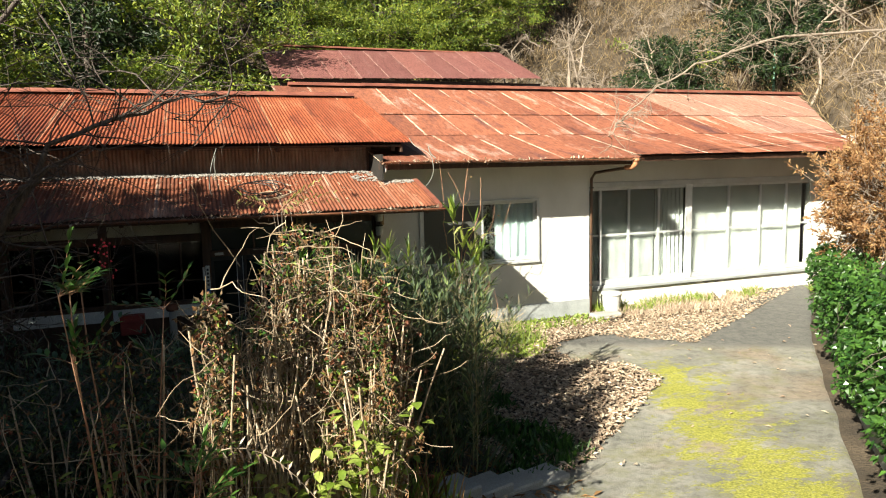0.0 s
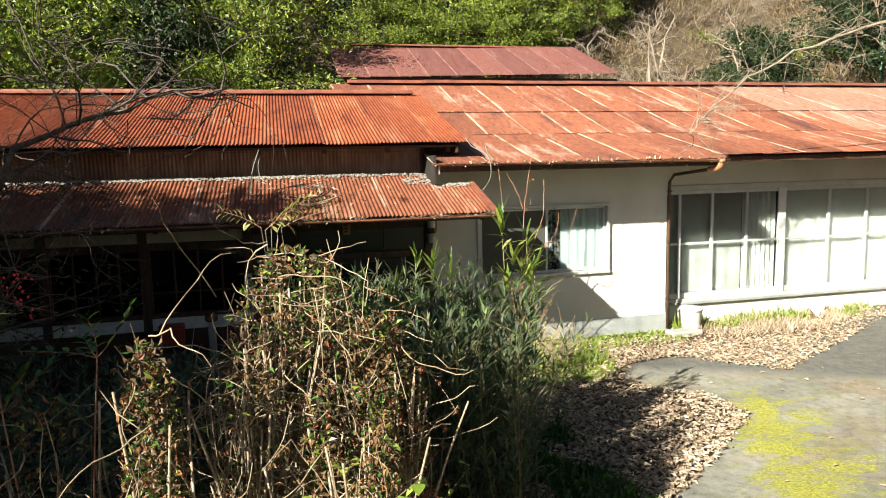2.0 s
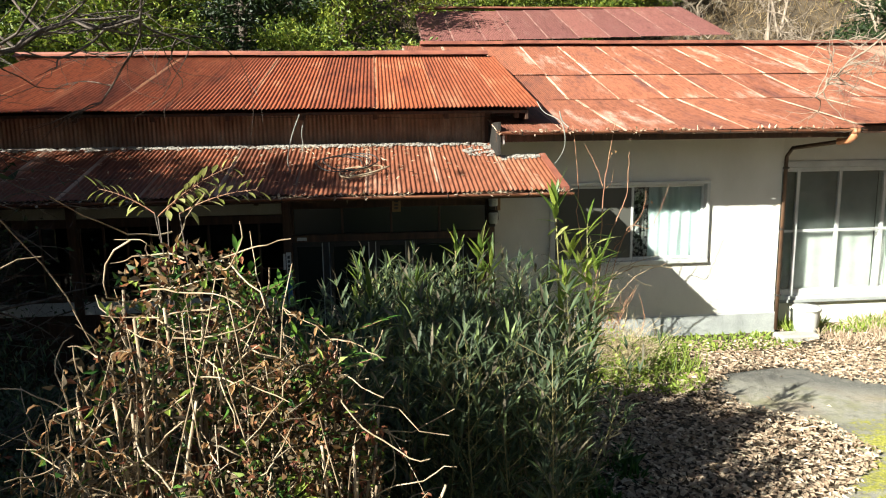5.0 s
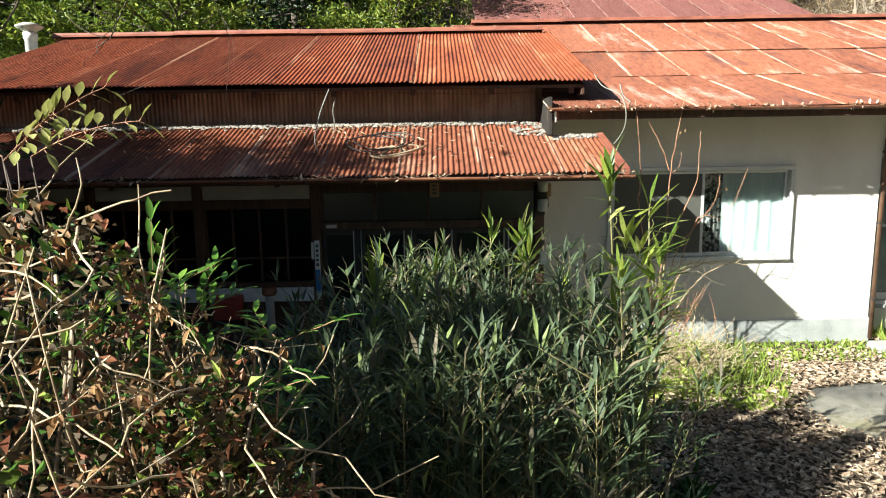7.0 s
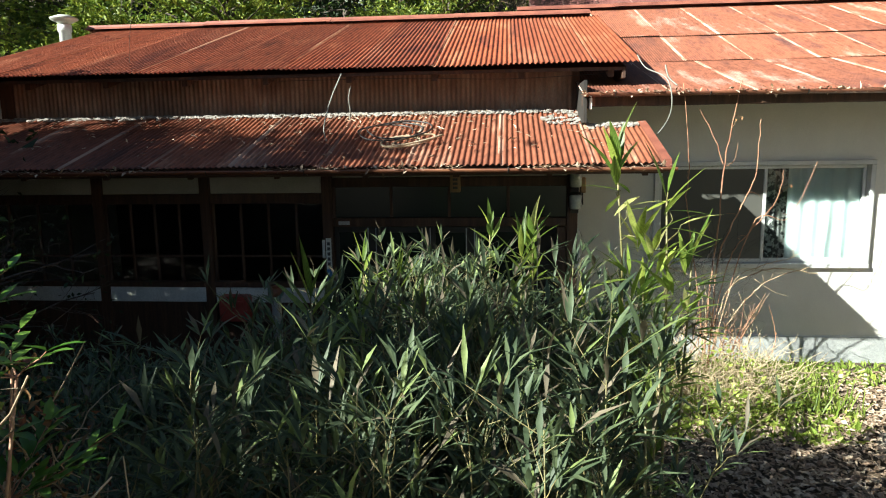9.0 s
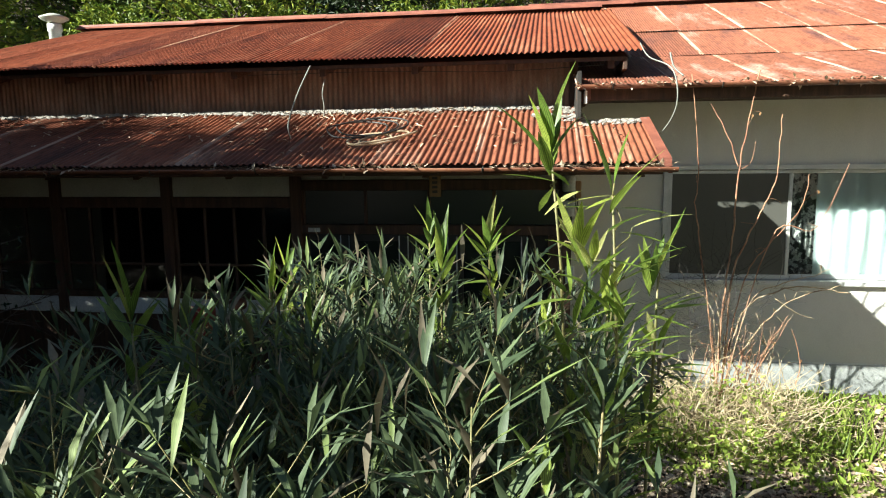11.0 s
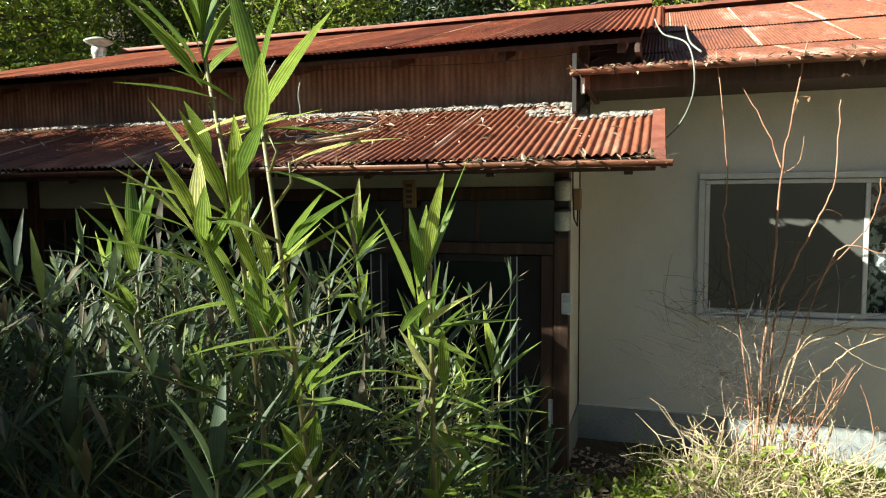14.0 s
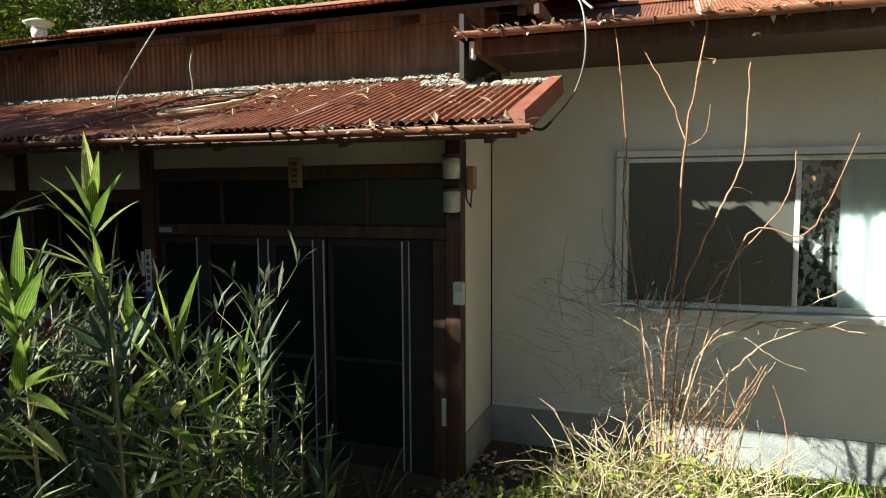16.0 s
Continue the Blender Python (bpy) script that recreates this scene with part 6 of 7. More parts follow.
def evergreen(seed, h, radius, n, leaf_mat, label, shape="cone", size=0.16, name="evergreen_tree", group="evergreens on the slope"):
    """Trunk, limbs and sprays of small leaves in uneven boughs."""
    rnd = random.Random(seed)
    rng = np.random.default_rng(seed)
    at = thing(name, (0, 0, 0), label, "tree", group)
    wood, P, D = Geo(), [], []
    wood.tube(wander(rnd, (0, 0, -0.5), (0, 0, 1), h * 0.97, 8, 0.02), 0.018 * h, 0.01, 8)
    boughs = int(h * 11)
    for q in range(boughs):
        u = 0.10 + 0.88 * ((q + rnd.random()) / boughs)
        reach = radius * ((1 - u) ** 0.75 if shape == "cone" else math.sin(math.pi * min(1, u * 0.9 + 0.08)) ** 0.7) * rnd.uniform(0.6, 1.2) + 0.15
        a = q * 2.4 + rnd.uniform(-0.5, 0.5)
        pts = wander(rnd, (0, 0, u * h), (math.cos(a), math.sin(a), 0.25 if shape == "cone" else 0.5), reach, 5, 0.12, -0.06)
        wood.tube(pts, 0.012 + 0.012 * reach, 0.006, 4, False)
        m = int(n / boughs * (0.4 + reach / radius))
        t = rng.random(m) ** 0.6 * 5
        i = np.minimum(t.astype(int), 4)
        A = np.array([tuple(p) for p in pts])
        C = A[i] + (A[i + 1] - A[i]) * (t - i)[:, None]
        C = C + rng.normal(0, 1, (m, 3)) * (0.05 + 0.16 * reach * 0.6) * (1, 1, 0.55)
        P.append(C)
        D.append(rand_dirs(rng, m) + np.array([math.cos(a) * 0.8, math.sin(a) * 0.8, -0.35 if shape == "cone" else 0.1]))
    P, D = np.concatenate(P), np.concatenate(D)
    c = Geo()
    diamonds(c, P, D, rng.uniform(0.6, 1.4, len(P)) * size, rng.uniform(0.25, 0.5, len(P)) * size, rand_dirs(rng, len(P)) + (0, 0, 0.8))
    part("trunk", wood, M_BARK, at, smooth=True)
    part("crown", c, leaf_mat, at)
    return at


def place_all(src, spots, rnd, lo=0.8, hi=1.2):
    for i, (x, y) in enumerate(spots):
        s = rnd.uniform(lo, hi)
        m = pose(x, y, ground_height(x, y) - 0.1, rnd.uniform(-4, 4), rnd.uniform(-4, 4), rnd.uniform(0, 360))
        ob = src if i == 0 else copy_thing(src, m)
        ob.matrix_basis = m
        ob.scale = (s, s, s * rnd.uniform(0.9, 1.1))


rnd = random.Random(17)
# cedars wear the darkened foliage copy, round trees the sunlit-coloured one
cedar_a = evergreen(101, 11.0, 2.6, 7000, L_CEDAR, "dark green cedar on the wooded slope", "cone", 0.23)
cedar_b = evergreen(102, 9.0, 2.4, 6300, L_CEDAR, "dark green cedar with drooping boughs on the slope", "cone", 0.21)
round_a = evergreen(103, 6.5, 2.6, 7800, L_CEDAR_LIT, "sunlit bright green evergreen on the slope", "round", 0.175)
round_b = evergreen(104, 4.5, 2.0, 7500, L_CEDAR_LIT, "bushy evergreen in sunlit yellow-green behind the roofs", "round", 0.15)
place_all(cedar_a, [(-6, 29), (-2, 31), (3, 34), (-12, 30), (-22, 27), (-11, 34), (9, 36), (15, 38), (-19, 24), (22, 38), (-3, 25), (29, 33)], rnd)
place_all(cedar_b, [(-9, 28), (-17, 29), (0, 29), (6, 33), (-20, 20), (12, 35), (-6, 32), (-24, 18), (19, 36), (-25, 23), (34, 26), (-14, 28)], rnd)
place_all(round_a, [(-14.5, 22), (-11.6, 24), (-16.5, 21), (-5.5, 21.5), (8.2, 31.5), (12.5, 32), (4.6, 31), (-9.5, 15.5), (-13, 20), (17, 34), (0, 25.5), (-7.5, 26)], rnd)
place_all(round_b, [(-12.3, 19.6), (-9.5, 22.5), (-6.0, 23.4), (-4.5, 21.5), (-3, 20), (-7.5, 18.5), (-1.0, 23), (-10.5, 13), (6.5, 31), (-8.5, 20.5), (10.5, 30.8), (-5, 24), (14.5, 33)], rnd)

# bare trees on the slope
for i, (x, y, ln, r) in enumerate([(15.5, 25, 2.6, 0.10), (18.5, 23.5, 2.8, 0.12), (21, 21, 2.8, 0.12), (17, 28, 3.0, 0.13), (23.5, 19.5, 2.6, 0.12), (20, 26, 3.0, 0.12), (-0.9, 18.3, 2.3, 0.07), (0.5, 18.4, 2.0, 0.06), (-2.4, 18.3, 2.1, 0.06), (25, 23, 3.2, 0.14), (14, 28.5, 2.4, 0.09), (22.5, 24.5, 2.6, 0.1), (16, 23, 1.8, 0.06), (17.8, 21.6, 1.9, 0.06), (19.4, 20.2, 2.0, 0.07), (20.8, 18.4, 2.0, 0.07), (15, 30.5, 2.4, 0.08), (13.5, 25.5, 1.5, 0.05), (18, 30, 2.6, 0.1), (22, 28, 2.8, 0.1)]):
    bare_tree(200 + i, (x, y, gz(x, y)), (random.Random(i).uniform(-0.3, 0.2), -0.15, 1), ln, r, 4, M_BARK_PALE, "leafless pale-barked tree on the dry slope", kids=(3, 4), spread=0.85, group="leafless trees")

# leafless thickets between the trees
bush = bare_tree(260, (16.5, 24.0, gz(16.5, 24.0)), (0, -0.1, 1), 0.85, 0.03, 4, M_BARK_PALE, "tangled leafless thicket on the dry slope", kids=(4, 5), spread=0.95, name="bare_thicket", group="leafless thickets", shrink=0.75)
rnd = random.Random(33)
for i in range(66):
    x, y = rnd.uniform(13.6, 31), rnd.uniform(20.5, 46)
    if x < 14.5 and y < 29:
        continue
    copy_thing(bush, pose(x, y, gz(x, y), rnd.uniform(-15, 15), rnd.uniform(-15, 15), rnd.uniform(0, 360)))

def limb_tree(seed, base, limbs, material, label, r=0.05):
    """A leafless tree with limbs led through given places, and twigs along them."""
    rnd = random.Random(seed)
    at = thing("bare_tree", base, label, "tree")
    g, tw, tips = Geo(), Geo(), []
    for limb in limbs:
        pts = [Vector(p) for p in limb]
        fine = [pts[i].lerp(pts[i + 1], s / 4) + Vector((rnd.gauss(0, 0.02), rnd.gauss(0, 0.02), rnd.gauss(0, 0.02))) for i in range(len(pts) - 1) for s in range(4)] + [pts[-1]]
        fine[0] = pts[0]
        g.tube(fine, r, r * 0.18, 7, False)
        for p in fine[5:]:
            for _ in range(2):
                grow(rnd, tw, tips, p, Vector((rnd.gauss(0.1, 0.6), rnd.gauss(0, 0.6), rnd.gauss(0.1, 0.5))), rnd.uniform(0.35, 0.8), r * 0.2, 2, wobble=0.2, lift=-0.02, kids=(3, 4), spread=0.8, sides=4)
        r *= 0.8
    part("trunk", g, material, at, smooth=True)
    tagged(part("twig_crown", tw, material, at, "fine leafless twigs", smooth=True), kind="stuff")
    return at


B0 = (-2.0, 5.3, gz(-2.0, 5.3))
limb_tree(310, B0, [[(-2.0, 5.3, 0.4), (-1.7, 5.2, 1.6), (-1.25, 5.1, 2.7), (-0.85, 5.0, 3.3), (-0.3, 5.0, 3.55), (0.25, 5.0, 3.62)],
                    [(-1.7, 5.2, 1.6), (-1.5, 5.0, 2.8), (-1.2, 5.0, 3.9), (-0.7, 5.1, 4.6), (-0.3, 5.2, 5.0)],
                    [(-1.25, 5.1, 2.7), (-1.0, 4.9, 3.0), (-0.75, 4.8, 3.2), (-0.5, 4.7, 3.25)],
                    [(-1.5, 5.0, 2.8), (-1.6, 4.9, 3.6), (-1.3, 4.9, 4.4), (-0.9, 5.0, 5.2)]], M_BARK, "dark leafless tree with tangled twigs beside the bushes", 0.036)
bare_tree(301, (-2.9, 6.6, gz(-2.9, 6.6)), (0.12, -0.1, 1), 1.9, 0.075, 5, M_BARK, "dark leafless tree with fine tangled twigs beside the bushes", kids=(3, 4), spread=0.85, leaves=900, leaf_mat=L_CEDAR, leaf_size=0.06, shrink=0.68)
bare_tree(302, (-1.6, 4.6, gz(-1.6, 4.6)), (0.15, 0.05, 1), 1.5, 0.05, 4, M_BARK, "slender dark leafless tree with tangled twigs", kids=(3, 4), spread=0.9, shrink=0.68)
# overhanging tree beyond the drive
bare_tree(303, (14.2, 8.2, gz(14.2, 8.2)), (-0.42, 0.1, 1), 2.8, 0.14, 5, M_BARK_PALE, "leafless tree overhanging the drive", kids=(3, 4), spread=0.8, lift=0.0, shrink=0.7)
bare_tree(304, (16.5, 11.0, gz(16.5, 11.0)), (-0.2, 0.2, 1), 2.6, 0.12, 5, M_BARK_PALE, "leafless tree with tangled branches at the end of the drive", kids=(3, 4), spread=0.9, leaves=900, leaf_mat=L_BROWNBRUSH, leaf_size=0.06)

limb_tree(320, (14.3, 9.0, gz(14.3, 9.0)), [[(14.3, 9.0, gz(14.3, 9.0) - 0.1), (13.9, 9.2, 3.6), (12.6, 9.5, 5.5), (9.93, 9.5, 5.25), (8.4, 9.5, 4.80), (7.3, 9.5, 4.33), (6.6, 9.5, 3.78), (6.38, 9.5, 3.52)], [(13.9, 9.2, 3.6), (13.2, 9.8, 5.2), (11.8, 10.2, 6.2), (10.2, 10.4, 6.4)], [(12.6, 9.5, 5.5), (11.5, 9.0, 5.2), (10.8, 8.8, 4.6), (10.2, 8.7, 4.3)]], M_BARK_PALE, "leafless pale tree whose long branch hangs over the roof", 0.034)

# unseen trees added at the camera's back and left, shaped to shade the yard
shade = evergreen(120, 7.0, 2.4, 6500, L_CEDAR, "unseen dense dark evergreen added to shade the yard", "round", 0.21, group="evergreens round the yard")
for spot, size in (((-5.7, 5.9), 0.93), ((-7.7, 7.4), 0.62), ((-9.0, 11.0), 0.55), ((-10.5, 4.0), 0.7)):
    tree = shade if size == 0.93 else copy_thing(shade, pose(0, 0, 0))
    tree.matrix_basis = pose(*spot, gz(*spot) - 0.1, 0, 0, 90 * size)
    tree.scale = (size, size, size)
low_shade = evergreen(121, 4.3, 1.9, 4800, L_CEDAR, "low dense evergreen added for yard shade and dark hollows", "round", 0.185, group="evergreens round the yard")
dense = evergreen(122, 4.6, 1.9, 20000, L_CEDAR, "unseen dense bushy evergreen added to shade the yard", "round", 0.19, group="evergreens round the yard")
for spot, size in (((-4.9, 2.9), (1.0, 1.0, 1.08)), ((-4.2, 6.1), (0.85, 0.85, 1.12)), ((-5.2, 0.6), (0.85, 0.75, 0.90)), ((-4.3, 4.4), (0.8, 0.8, 0.95)), ((-4.9, 1.6), (0.75, 0.40, 1.27))):
    tree = dense if spot[1] == 2.9 else copy_thing(dense, pose(0, 0, 0))
    tree.matrix_basis = pose(*spot, gz(*spot) - 0.1)
    tree.scale = size
# first three are unseen; those on the slope stand for its shadowed hollows
place_all(low_shade, [(-7.0, -0.5), (-4.6, 8.6), (-6.2, 10.0), (21.4, 20.4), (23.6, 21.5), (24, 18.2), (20.5, 26.5), (19.6, 24.2), (22.2, 22.8)], random.Random(6), 0.9, 1.05)


# ---- hedge and dry bush beyond the drive ----
def line_point(t):
    """Along the far edge of the drive, from near the camera to the house's end."""
    y = 2.6 + 9.4 * t
    return drive_right(y) + 0.25, y


kerb = Geo()
for i in range(24):
    (xa, ya), (xb, yb) = line_point(i / 24), line_point((i + 1) / 24)
    za = gz(xa, ya)
    d = Vector((xb - xa, yb - ya, 0)).normalized()
    s = Vector((d.y, -d.x, 0))
    top = za + 0.22 + 0.05 * noise.noise((i * 0.9, 0, 0))
    a, b = Vector((xa, ya, 0)) + d * 0.01, Vector((xb, yb, 0)) - d * 0.01
    kerb.add([(*(a - s * 0.02).xy, za - 0.2), (*(b - s * 0.02).xy, za - 0.2), (*(b + s * 0.35).xy, za - 0.2), (*(a + s * 0.35).xy, za - 0.2),
              (*(a + s * 0.03).xy, top), (*(b + s * 0.03).xy, top), (*(b + s * 0.35).xy, top), (*(a + s * 0.35).xy, top)],
             [(0, 3, 2, 1), (4, 5, 6, 7), (0, 1, 5, 4), (1, 2, 6, 5), (2, 3, 7, 6), (3, 0, 4, 7)])
tagged(part("retaining_wall", kerb, M_CONC), "low weathered stone retaining wall beside the drive", "wall", kind="structure")


def ivy_hedge():
    rng = np.random.default_rng(31)
    at = thing("ivy_hedge", (8.6, 7.0, gz(8.6, 7.0)), "glossy green ivy hanging over the low wall", "ivy")
    n = 12000
    t = rng.random(n) * 0.62
    P = np.zeros((n, 3))
    for i in range(n):
        x, y = line_point(t[i])
        h = 1.5 * rng.random() ** 0.8
        wob = 0.30 * noise.noise((x * 1.3, y * 1.3, h * 1.5)) + 0.18 * noise.noise((x * 4, y * 4, h * 4))
        out = 0.22 + 0.28 * math.sin(min(1, h / 1.5) * 2.4) + wob
        back = rng.random() ** 3 * 0.6
        P[i] = (x + 0.25 - 0.70 * (out - back), y - 0.25 + 0.70 * (out - back), gz(x, y) + 0.08 + h)
    D = rand_dirs(rng, n) + (-0.5, 0.3, -0.5)
    g = Geo()
    diamonds(g, P, D, rng.uniform(0.045, 0.095, n), rng.uniform(0.035, 0.075, n), rand_dirs(rng, n) * 0.6 + (-0.6, 0.4, 0.7), 0.15)
    m = 7000
    Q, N = np.zeros((m, 3)), np.zeros((m, 3))
    for i in range(m):
        x, y = line_point(rng.random() * 0.62)
        a, u = rng.uniform(-2.4, 0.9), rng.random()
        r = (0.60 - 0.45 * max(0.0, u - 0.4) / 0.6) * (1 + 0.25 * noise.noise((x * 2, y * 2, u * 3)))
        Q[i] = (x + 0.55 + r * math.cos(a), y - 0.25 + r * math.sin(a), gz(x, y) + 0.05 + 1.45 * u)
        N[i] = (math.cos(a), math.sin(a), 0.6)
    diamonds(g, Q, rand_dirs(rng, m) + (0, 0, -0.4), rng.uniform(0.06, 0.12, m), rng.uniform(0.045, 0.09, m), N + rand_dirs(rng, m) * 0.5, 0.15)
    part("leaves", g, L_GREEN, at)
    rnd = random.Random(5)
    s = Geo()
    for _ in range(60):
        x, y = line_point(rnd.random() * 0.62)
        s.tube(wander(rnd, (x + 0.1, y, gz(x, y) + 1.3), (-0.35, 0.25, -0.8), 0.55, 6, 0.2), 0.004, 0.002, 4, False)
    part("vines", s, M_BARK, at)
    # solid filling behind the ivy leaves; its dark colour stands for inner shade
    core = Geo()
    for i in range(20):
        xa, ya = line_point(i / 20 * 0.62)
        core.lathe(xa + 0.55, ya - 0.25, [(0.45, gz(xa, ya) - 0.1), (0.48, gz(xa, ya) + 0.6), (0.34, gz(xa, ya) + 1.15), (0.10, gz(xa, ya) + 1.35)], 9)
    part("shaded_core", core, surface("core_shade", [(0.3, (0.01, 0.02, 0.006)), (0.7, (0.03, 0.05, 0.012))], 6, 30, 0.9, 0.8, dist=0.05), at)


ivy_hedge()


def dry_bush(seed, centre, radius, height, n, label):
    rnd, rng = random.Random(seed), np.random.default_rng(seed)
    cx, cy, cz = centre
    at = thing("dry_bush", (cx, cy, gz(cx, cy)), label, "bush", "rusty dry bushes")
    g, tips = Geo(), []
    for q in range(16):
        a = rnd.uniform(0, 6.28)
        grow(rnd, g, tips, Vector((cx, cy, gz(cx, cy))), Vector((math.cos(a) * 0.3, math.sin(a) * 0.3, 1)), height * 0.42, 0.022, 3, kids=(3, 4), spread=0.45, sides=5)
    tagged(part("branch_tangle", g, M_BARK_PALE, at, smooth=True), kind="stuff")
    # sprigs of leaves on outward twigs, with gaps between them
    m = n // 34
    U = rand_dirs(rng, m)
    lump = np.array([1 + 0.34 * noise.noise((u[0] * 2.2, u[1] * 2.2, u[2] * 2.2 + seed)) for u in U.tolist()])
    root = U * (radius * rng.uniform(0.5, 0.92, m) * lump)[:, None] + (cx, cy, cz)
    keep = root[:, 2] > gz(cx, cy) + 0.3
    root, U = root[keep], U[keep]
    way = unit(U + rand_dirs(rng, len(U)) * 0.5 + (0, 0, 0.35))
    sprig = Geo()
    P, D = [], []
    for p, w in zip(root, way):
        ln = rng.uniform(0.18, 0.38)
        sprig.tube([tuple(p - w * 0.25), tuple(p), tuple(p + w * ln)], 0.006, 0.002, 4, False)
        t = rng.random(34)[:, None]
        P.append(p + w * ln * t + rng.normal(0, 0.022, (34, 3)))
        D.append(w * 0.9 + rand_dirs(rng, 34))
    P, D = np.concatenate(P), np.concatenate(D)
    k3 = len(P)
    tagged(part("twig_tangle", sprig, M_BARK_PALE, at), kind="stuff")
    c = Geo()
    diamonds(c, P, D, rng.uniform(0.05, 0.10, k3), rng.uniform(0.016, 0.034, k3), rand_dirs(rng, k3), 0.4)
    part("leaves", c, L_RUST, at)


dry_bush(61, (9.55, 6.9, 2.55), 1.12, 2.6, 15000, "rusty orange-brown withered bush above the low wall")
dry_bush(62, (11.4, 8.0, 2.8), 1.2, 2.8, 10000, "large rusty withered bush above the low wall")
dry_bush(63, (13.4, 9.7, 2.7), 1.3, 2.6, 5000, "rusty withered bush at the end of the drive")


# ---- fallen leaves ----
def litter():
    rng = np.random.default_rng(77)
    pts = []
    while len(pts) < 19000:
        x, y = rng.uniform(2.6, 13.2), rng.uniform(4.9, 11.5)
        dl = drive_left(y)
        upper = y > 8.45 and 6.9 - (y - 9.0) < x < 7.3 + 1.85 * (y - 8.5)
        beside = (x < dl + 0.15 and y < 10.9) or upper
        if beside and noise.noise((x * 0.9, y * 0.9, 5)) < -0.55:
            continue
        if y > 10.9 and x < 7.2:
            continue
        if not beside and (x < dl or rng.random() > 0.0025):
            continue
        if y > 10.3 and rng.random() < 0.6:
            continue
        if not clear_of_path(x, y, 0.0):
            continue
        pts.append((x, y, gz(x, y) + (0.03 if x > dl - 0.1 else 0.008) + rng.random() * 0.035))
    P = np.array(pts)
    n = len(P)
    a = rng.uniform(0, 6.28, n)
    D = np.stack([np.cos(a), np.sin(a), rng.normal(0, 0.22, n)], 1)
    U = np.stack([rng.normal(0, 0.35, n), rng.normal(0, 0.35, n), np.ones(n)], 1)
    g = Geo()
    diamonds(g, P, D, rng.uniform(0.035, 0.095, n), rng.uniform(0.02, 0.05, n), U, 0.28)
    ob = part("leaf_litter", g, L_LITTER)
    tagged(ob, "drift of pale brown fallen leaves beside the drive", "leaf litter", kind="stuff")
    # dark wet leaves under the bamboo and bushes
    n = 5000
    P = np.stack([rng.uniform(-3, 3.0, n), rng.uniform(2.5, 10.2, n), np.zeros(n)], 1)
    P[:, 2] = [gz(x, y) + 0.01 + rng.random() * 0.03 for x, y, _ in P]
    a = rng.uniform(0, 6.28, n)
    g = Geo()
    diamonds(g, P, np.stack([np.cos(a), np.sin(a), rng.normal(0, 0.3, n)], 1), rng.uniform(0.06, 0.16, n), rng.uniform(0.015, 0.04, n), np.stack([rng.normal(0, 0.4, n), rng.normal(0, 0.4, n), np.ones(n)], 1))
    tagged(part("leaf_litter", g, L_DRY), "brown fallen leaves under the bamboo", "leaf litter", kind="stuff")
    # debris blown onto the porch roof
    n = 420
    y = 9.35 + 1.6 * rng.random(n) ** 0.6
    x = np.where(rng.random(n) < 0.5, rng.normal(0.9, 0.6, n), rng.uniform(-4.3, 3.2, n))
    y = np.where(x > 2.6, 9.35 + (y - 9.35) * 0.6, y)
    P = np.stack([x, y, LOW[1] + (y - LOW[0]) * k + 0.016], 1)
    a = rng.uniform(0, 6.28, n)
    g = Geo()
    diamonds(g, P, np.stack([np.cos(a), np.sin(a), rng.normal(0.3, 0.2, n)], 1), rng.uniform(0.03, 0.10, n), rng.uniform(0.01, 0.03, n), np.stack([rng.normal(0, 0.3, n), rng.normal(0, 0.3, n), np.ones(n)], 1))
    tagged(part("roof_debris", g, L_LITTER), "dry leaves and scraps lying on the porch roof", "leaf litter", kind="stuff")


litter()


# ---- weeds ----
def weeds(name, n, area, hmin, hmax, material, label, seed, width=0.010, dens=None, flat=0.5):
    rng = np.random.default_rng(seed)
    x0, x1, y0, y1 = area
    P = []
    while len(P) < n:
        x, y = rng.uniform(x0, x1), rng.uniform(y0, y1)
        if dens and noise.noise((x * 1.4, y * 1.4, seed)) < dens:
            continue
        if drive_left(y) + 0.05 < x < drive_right(y) and name != "moss":
            continue
        P.append((x, y, gz(x, y)))
    P = np.array(P)
    D = rand_dirs(rng, n) * flat + (0, 0, 1)
    g = Geo()
    diamonds(g, P, D, rng.uniform(hmin, hmax, n), rng.uniform(0.6, 1.5, n) * width, rand_dirs(rng, n), 0.25)
    tagged(part(name, g, material), label, "weeds", kind="stuff")


weeds("weeds", 1100, (4.3, 7.1, 10.4, 11.2), 0.03, 0.10, L_LIME, "low yellow-green weeds along the wall", 81, 0.03, None, 1.0)
weeds("weeds", 1100, (7.3, 13.0, 10.95, 11.55), 0.05, 0.28, L_LIME, "low yellow-green weeds before the glazed doors", 82, 0.022, -0.1, 0.9)
weeds("weeds", 1700, (2.7, 5.2, 9.0, 10.4), 0.04, 0.12, L_FRESH, "green ground ivy and weeds by the door", 83, 0.045, None, 0.9)
weeds("weeds", 1600, (2.5, 3.5, 5.0, 8.0), 0.05, 0.2, L_GREEN, "green creeping weeds beside the bamboo", 84, 0.04, -0.15, 0.9)
weeds("grass", 2200, (7.6, 13.2, 10.3, 11.5), 0.06, 0.24, L_LITTER, "dry straw-coloured grass before the glazed doors", 89, 0.012, -0.2, 0.7)
weeds("grass", 700, (3.2, 5.3, 9.5, 10.8), 0.10, 0.35, L_LIME, "tufts of yellow-green grass at the shrub's foot", 85, 0.010, None, 0.5)
weeds("grass", 2300, (-3.0, 2.5, 5.0, 9.9), 0.15, 0.6, L_SASA, "rank dark grass under the bamboo", 86, 0.014, None, 0.6)
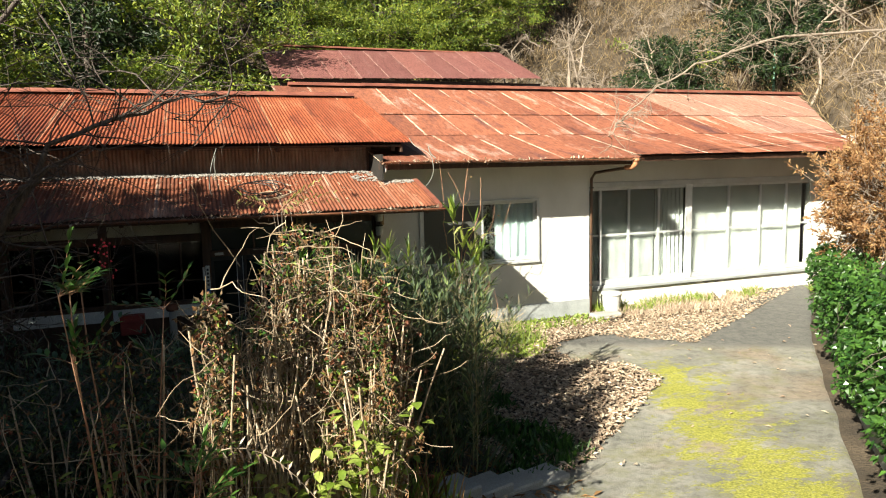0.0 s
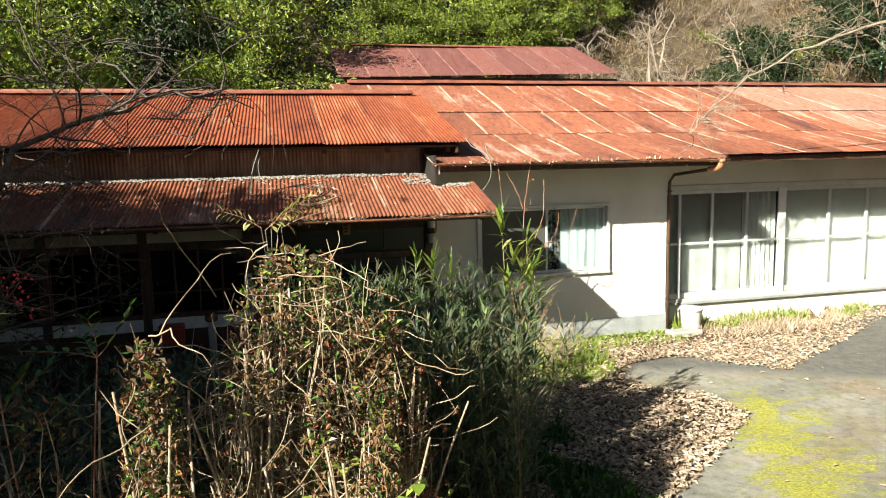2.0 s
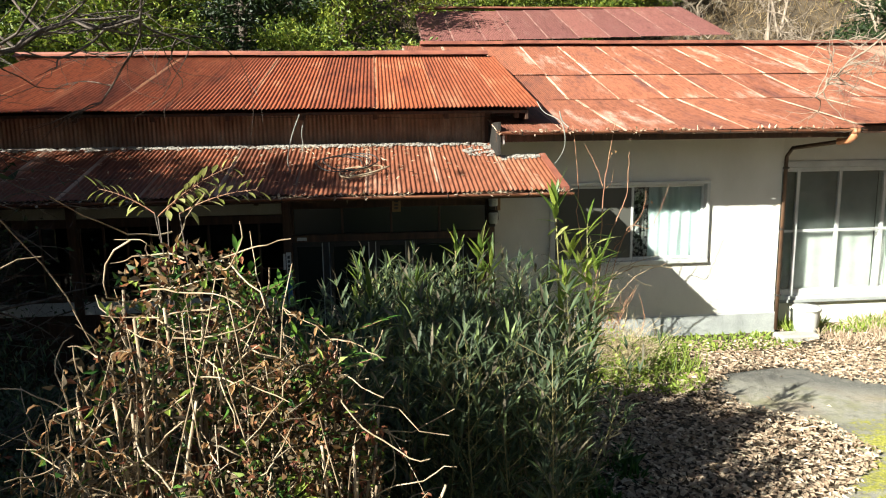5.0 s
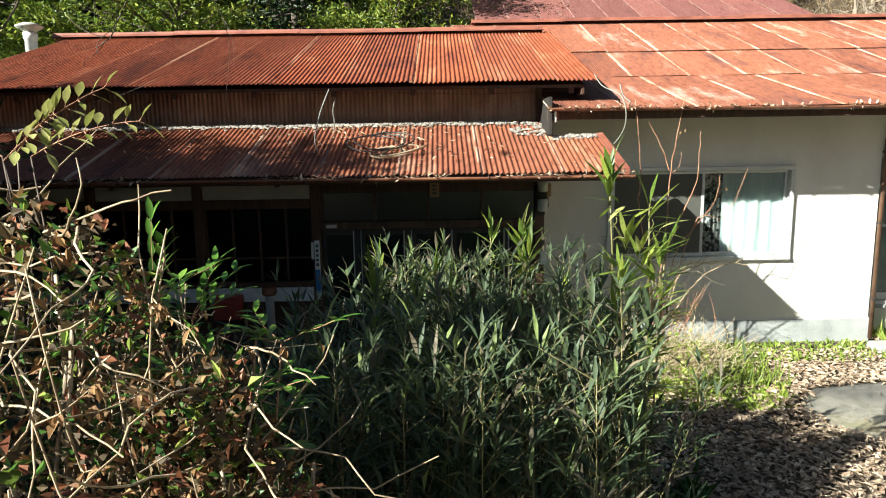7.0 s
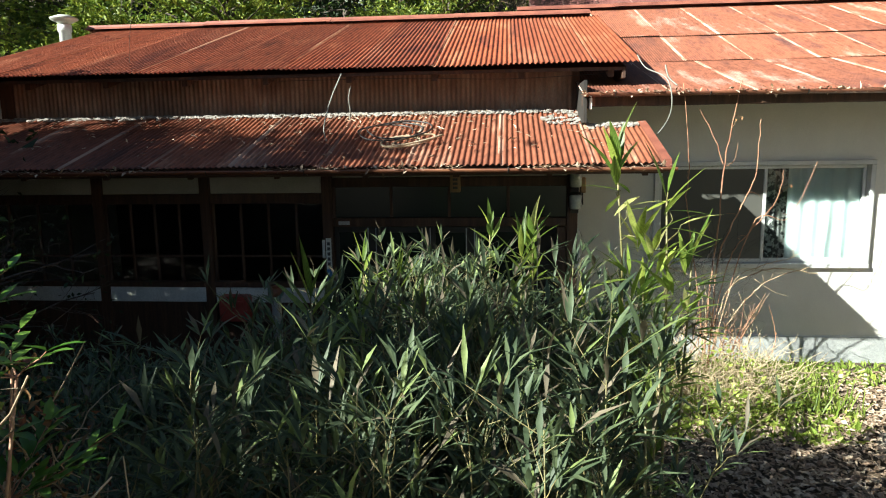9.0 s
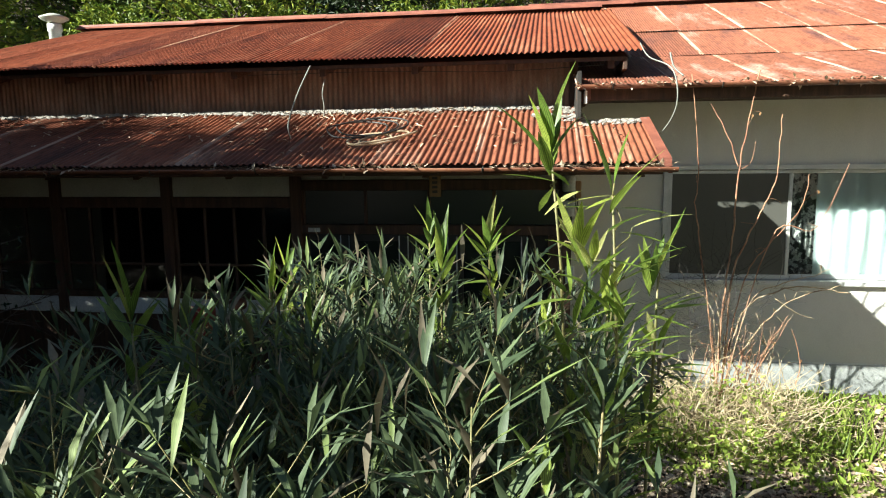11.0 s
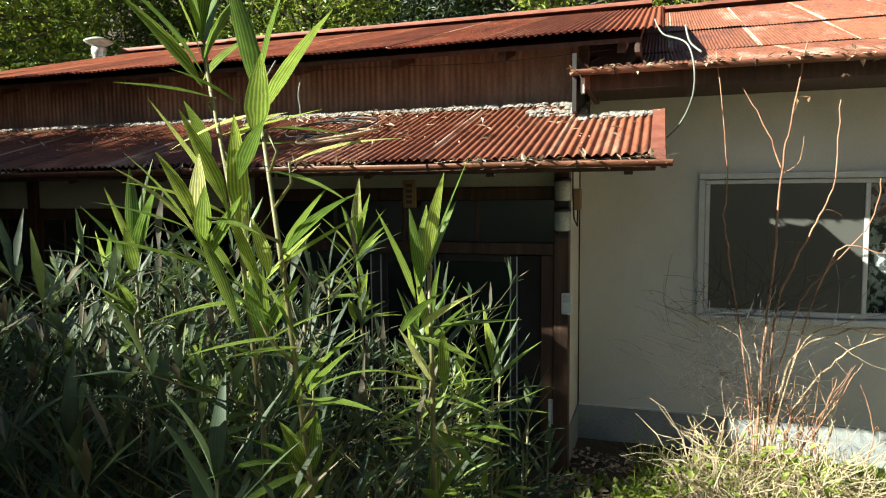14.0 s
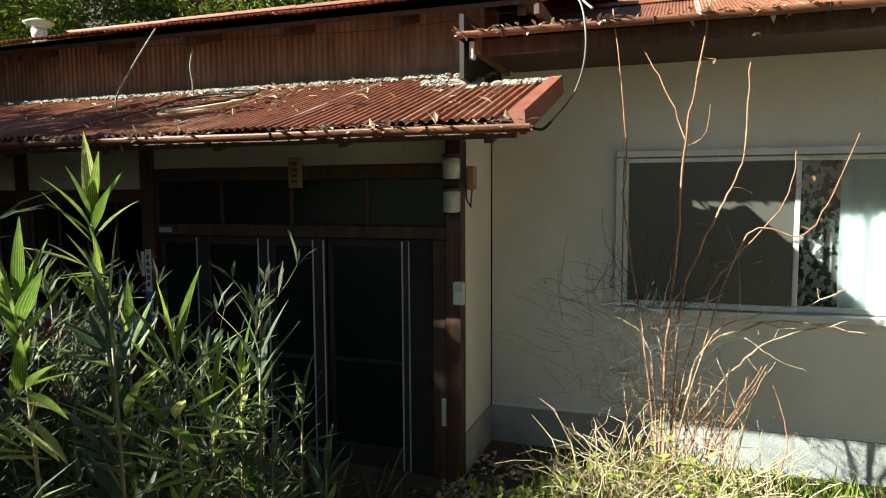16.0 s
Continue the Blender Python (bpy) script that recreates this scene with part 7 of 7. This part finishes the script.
weeds("weeds", 1400, (0.2, 1.6, 2.9, 4.8), 0.06, 0.35, L_LIME, "fresh green weeds among the withered stems", 87, 0.035, None, 0.8)
weeds("grass", 450, (0.0, 1.6, 3.4, 5.2), 0.15, 0.5, L_DRY, "dry brown grass among the withered stems", 88, 0.008, None, 0.45)


# ---- dry brush on the slope ----
def hill_brush():
    rng = np.random.default_rng(91)
    for name, n, mat, label, size, box in (
            ("hill_brush", 88000, L_BROWNBRUSH, "dry straw-coloured brush covering the slope", (0.2, 0.85, 0.018), (2, 42, 18.2, 56)),
            ("hill_scrub", 9000, L_CEDAR_LIT, "patches of scrub in sunlit green on the slope", (0.12, 0.3, 0.10), (-10, 24, 18.4, 34))):
        P = []
        while len(P) < n:
            x, y = rng.uniform(box[0], box[1]), rng.uniform(box[2], box[3])
            q = noise.noise((x * 0.22, y * 0.3, 2))
            if name == "hill_scrub" and (q < 0.12 or 1.5 < x < 14 and 22 < y < 28.6):
                continue
            if name == "hill_brush" and (q > 0.7 or (2 < x < 13.3 and 23.9 < y < 28.2) or (x < 4 and rng.random() < 0.5)):
                continue
            P.append((x, y, gz(x, y) + (rng.random() * 0.5 if name == "hill_scrub" else 0)))
        for _ in range(int(n * 0.25)):
            if name == "hill_brush":
                x, y = rng.uniform(17.5, 32), rng.uniform(5, 24)
                P.append((x, y, gz(x, y)))
        P = np.array(P)
        m = len(P)
        g = Geo()
        diamonds(g, P, rand_dirs(rng, m) * 0.75 + (0, 0, 0.75), rng.uniform(size[0], size[1], m), rng.uniform(0.5, 1.5, m) * size[2], rand_dirs(rng, m))
        tagged(part(name, g, mat), label, "brush", kind="stuff")


hill_brush()
rnd = random.Random(12)
for i, (x, y, lean) in enumerate([(14.2, 24.6, 0.18), (17.2, 23.4, -0.05), (16.6, 25.0, 0.2), (19.5, 22.5, 0.15), (21.0, 20.3, 0.0)]):
    z = gz(x, y)
    pole = thing("fence_pole", (x, y, z), "thin weathered pole standing in the brush on the slope", "pole", "poles on the slope")
    part("shaft", Geo().tube([(x, y, z - 0.3), (x + lean * 0.5, y, z + 1.2), (x + lean, y, z + 2.5)], 0.045, 0.04, 8), M_ORANGE_POST if i % 2 == 0 else M_BARK_PALE, pole, smooth=True)

# ---- small things in the yard ----
bk = thing("plastic_tub", (7.52, 11.05, gz(7.52, 11.05)), "white plastic tub with a lid by the wall corner", "tub")
z = gz(7.52, 11.05) + 0.01
part("body", Geo().lathe(7.52, 11.05, [(0.15, z), (0.16, z + 0.02), (0.185, z + 0.36), (0.19, z + 0.37)], 24), M_WHITE, bk, smooth=True)
part("lid", Geo().lathe(7.52, 11.05, [(0.20, z + 0.372), (0.205, z + 0.40), (0.19, z + 0.425), (0.05, z + 0.435)], 24), M_WHITE, bk, smooth=True)
slab = thing("stone_slab", (7.05, 10.75, gz(7.05, 10.75)), "low worn concrete block at the foot of the downpipe", "block")
part("block", Geo().box(6.95, 7.55, 10.72, 10.98, gz(7.05, 10.75) - 0.03, gz(7.05, 10.75) + 0.09, 0.03), M_CONC, slab)
bag = thing("white_sheet", (10.35, 11.2, gz(10.35, 11.2)), "crumpled pale plastic sheet leaning before the glazed doors", "sheet")
g = Geo()
for j in range(9):
    for i in range(11):
        u, v = i / 10 - 0.5, j / 8
        r = 0.27 * (0.25 + 0.75 * v)
        g.v.append((10.35 + 2 * u * r, 11.15 + 0.16 * v + 0.03 * noise.noise((u * 6, v * 6, 2)), gz(10.35, 11.2) + 0.02 + 0.32 * v * (1 - 0.25 * abs(u)) + 0.02 * noise.noise((u * 5, v * 5, 7))))
g.f = [(j * 11 + i, j * 11 + i + 1, (j + 1) * 11 + i + 1, (j + 1) * 11 + i) for j in range(8) for i in range(10)]
part("sheet", g, M_WHITE, bag, smooth=True)
post = thing("old_pipe", (-0.42, 10.08, 0.1), "rusting grey iron pipe standing before the window", "pipe")
part("shaft", Geo().lathe(-0.42, 10.08, [(0.05, 0.05), (0.05, 1.14), (0.055, 1.15)], 14), M_ALU, post, smooth=True)
part("cap", Geo().lathe(-0.42, 10.08, [(0.07, 1.151), (0.085, 1.17), (0.08, 1.23), (0.04, 1.255)], 14), M_GUTTER, post, smooth=True)
# worn concrete edging where the drive meets the bushes
for i in range(4):
    x, y = 1.72 + i * 0.34, 4.74 + i * 0.12
    ed = thing("edging_slab", (x, y, gz(x, y)), "worn concrete edging slab sunk beside the drive", "slab", "edging slabs")
    m = pose(x, y, gz(x, y) + 0.025, 2, 3, 20)
    g = Geo().box(-0.24, 0.24, -0.15, 0.15, -0.08, 0.045 + 0.006 * i, 0.015)
    g.v = [tuple(m @ Vector(v)) for v in g.v]
    part("slab", g, M_CONC, ed)
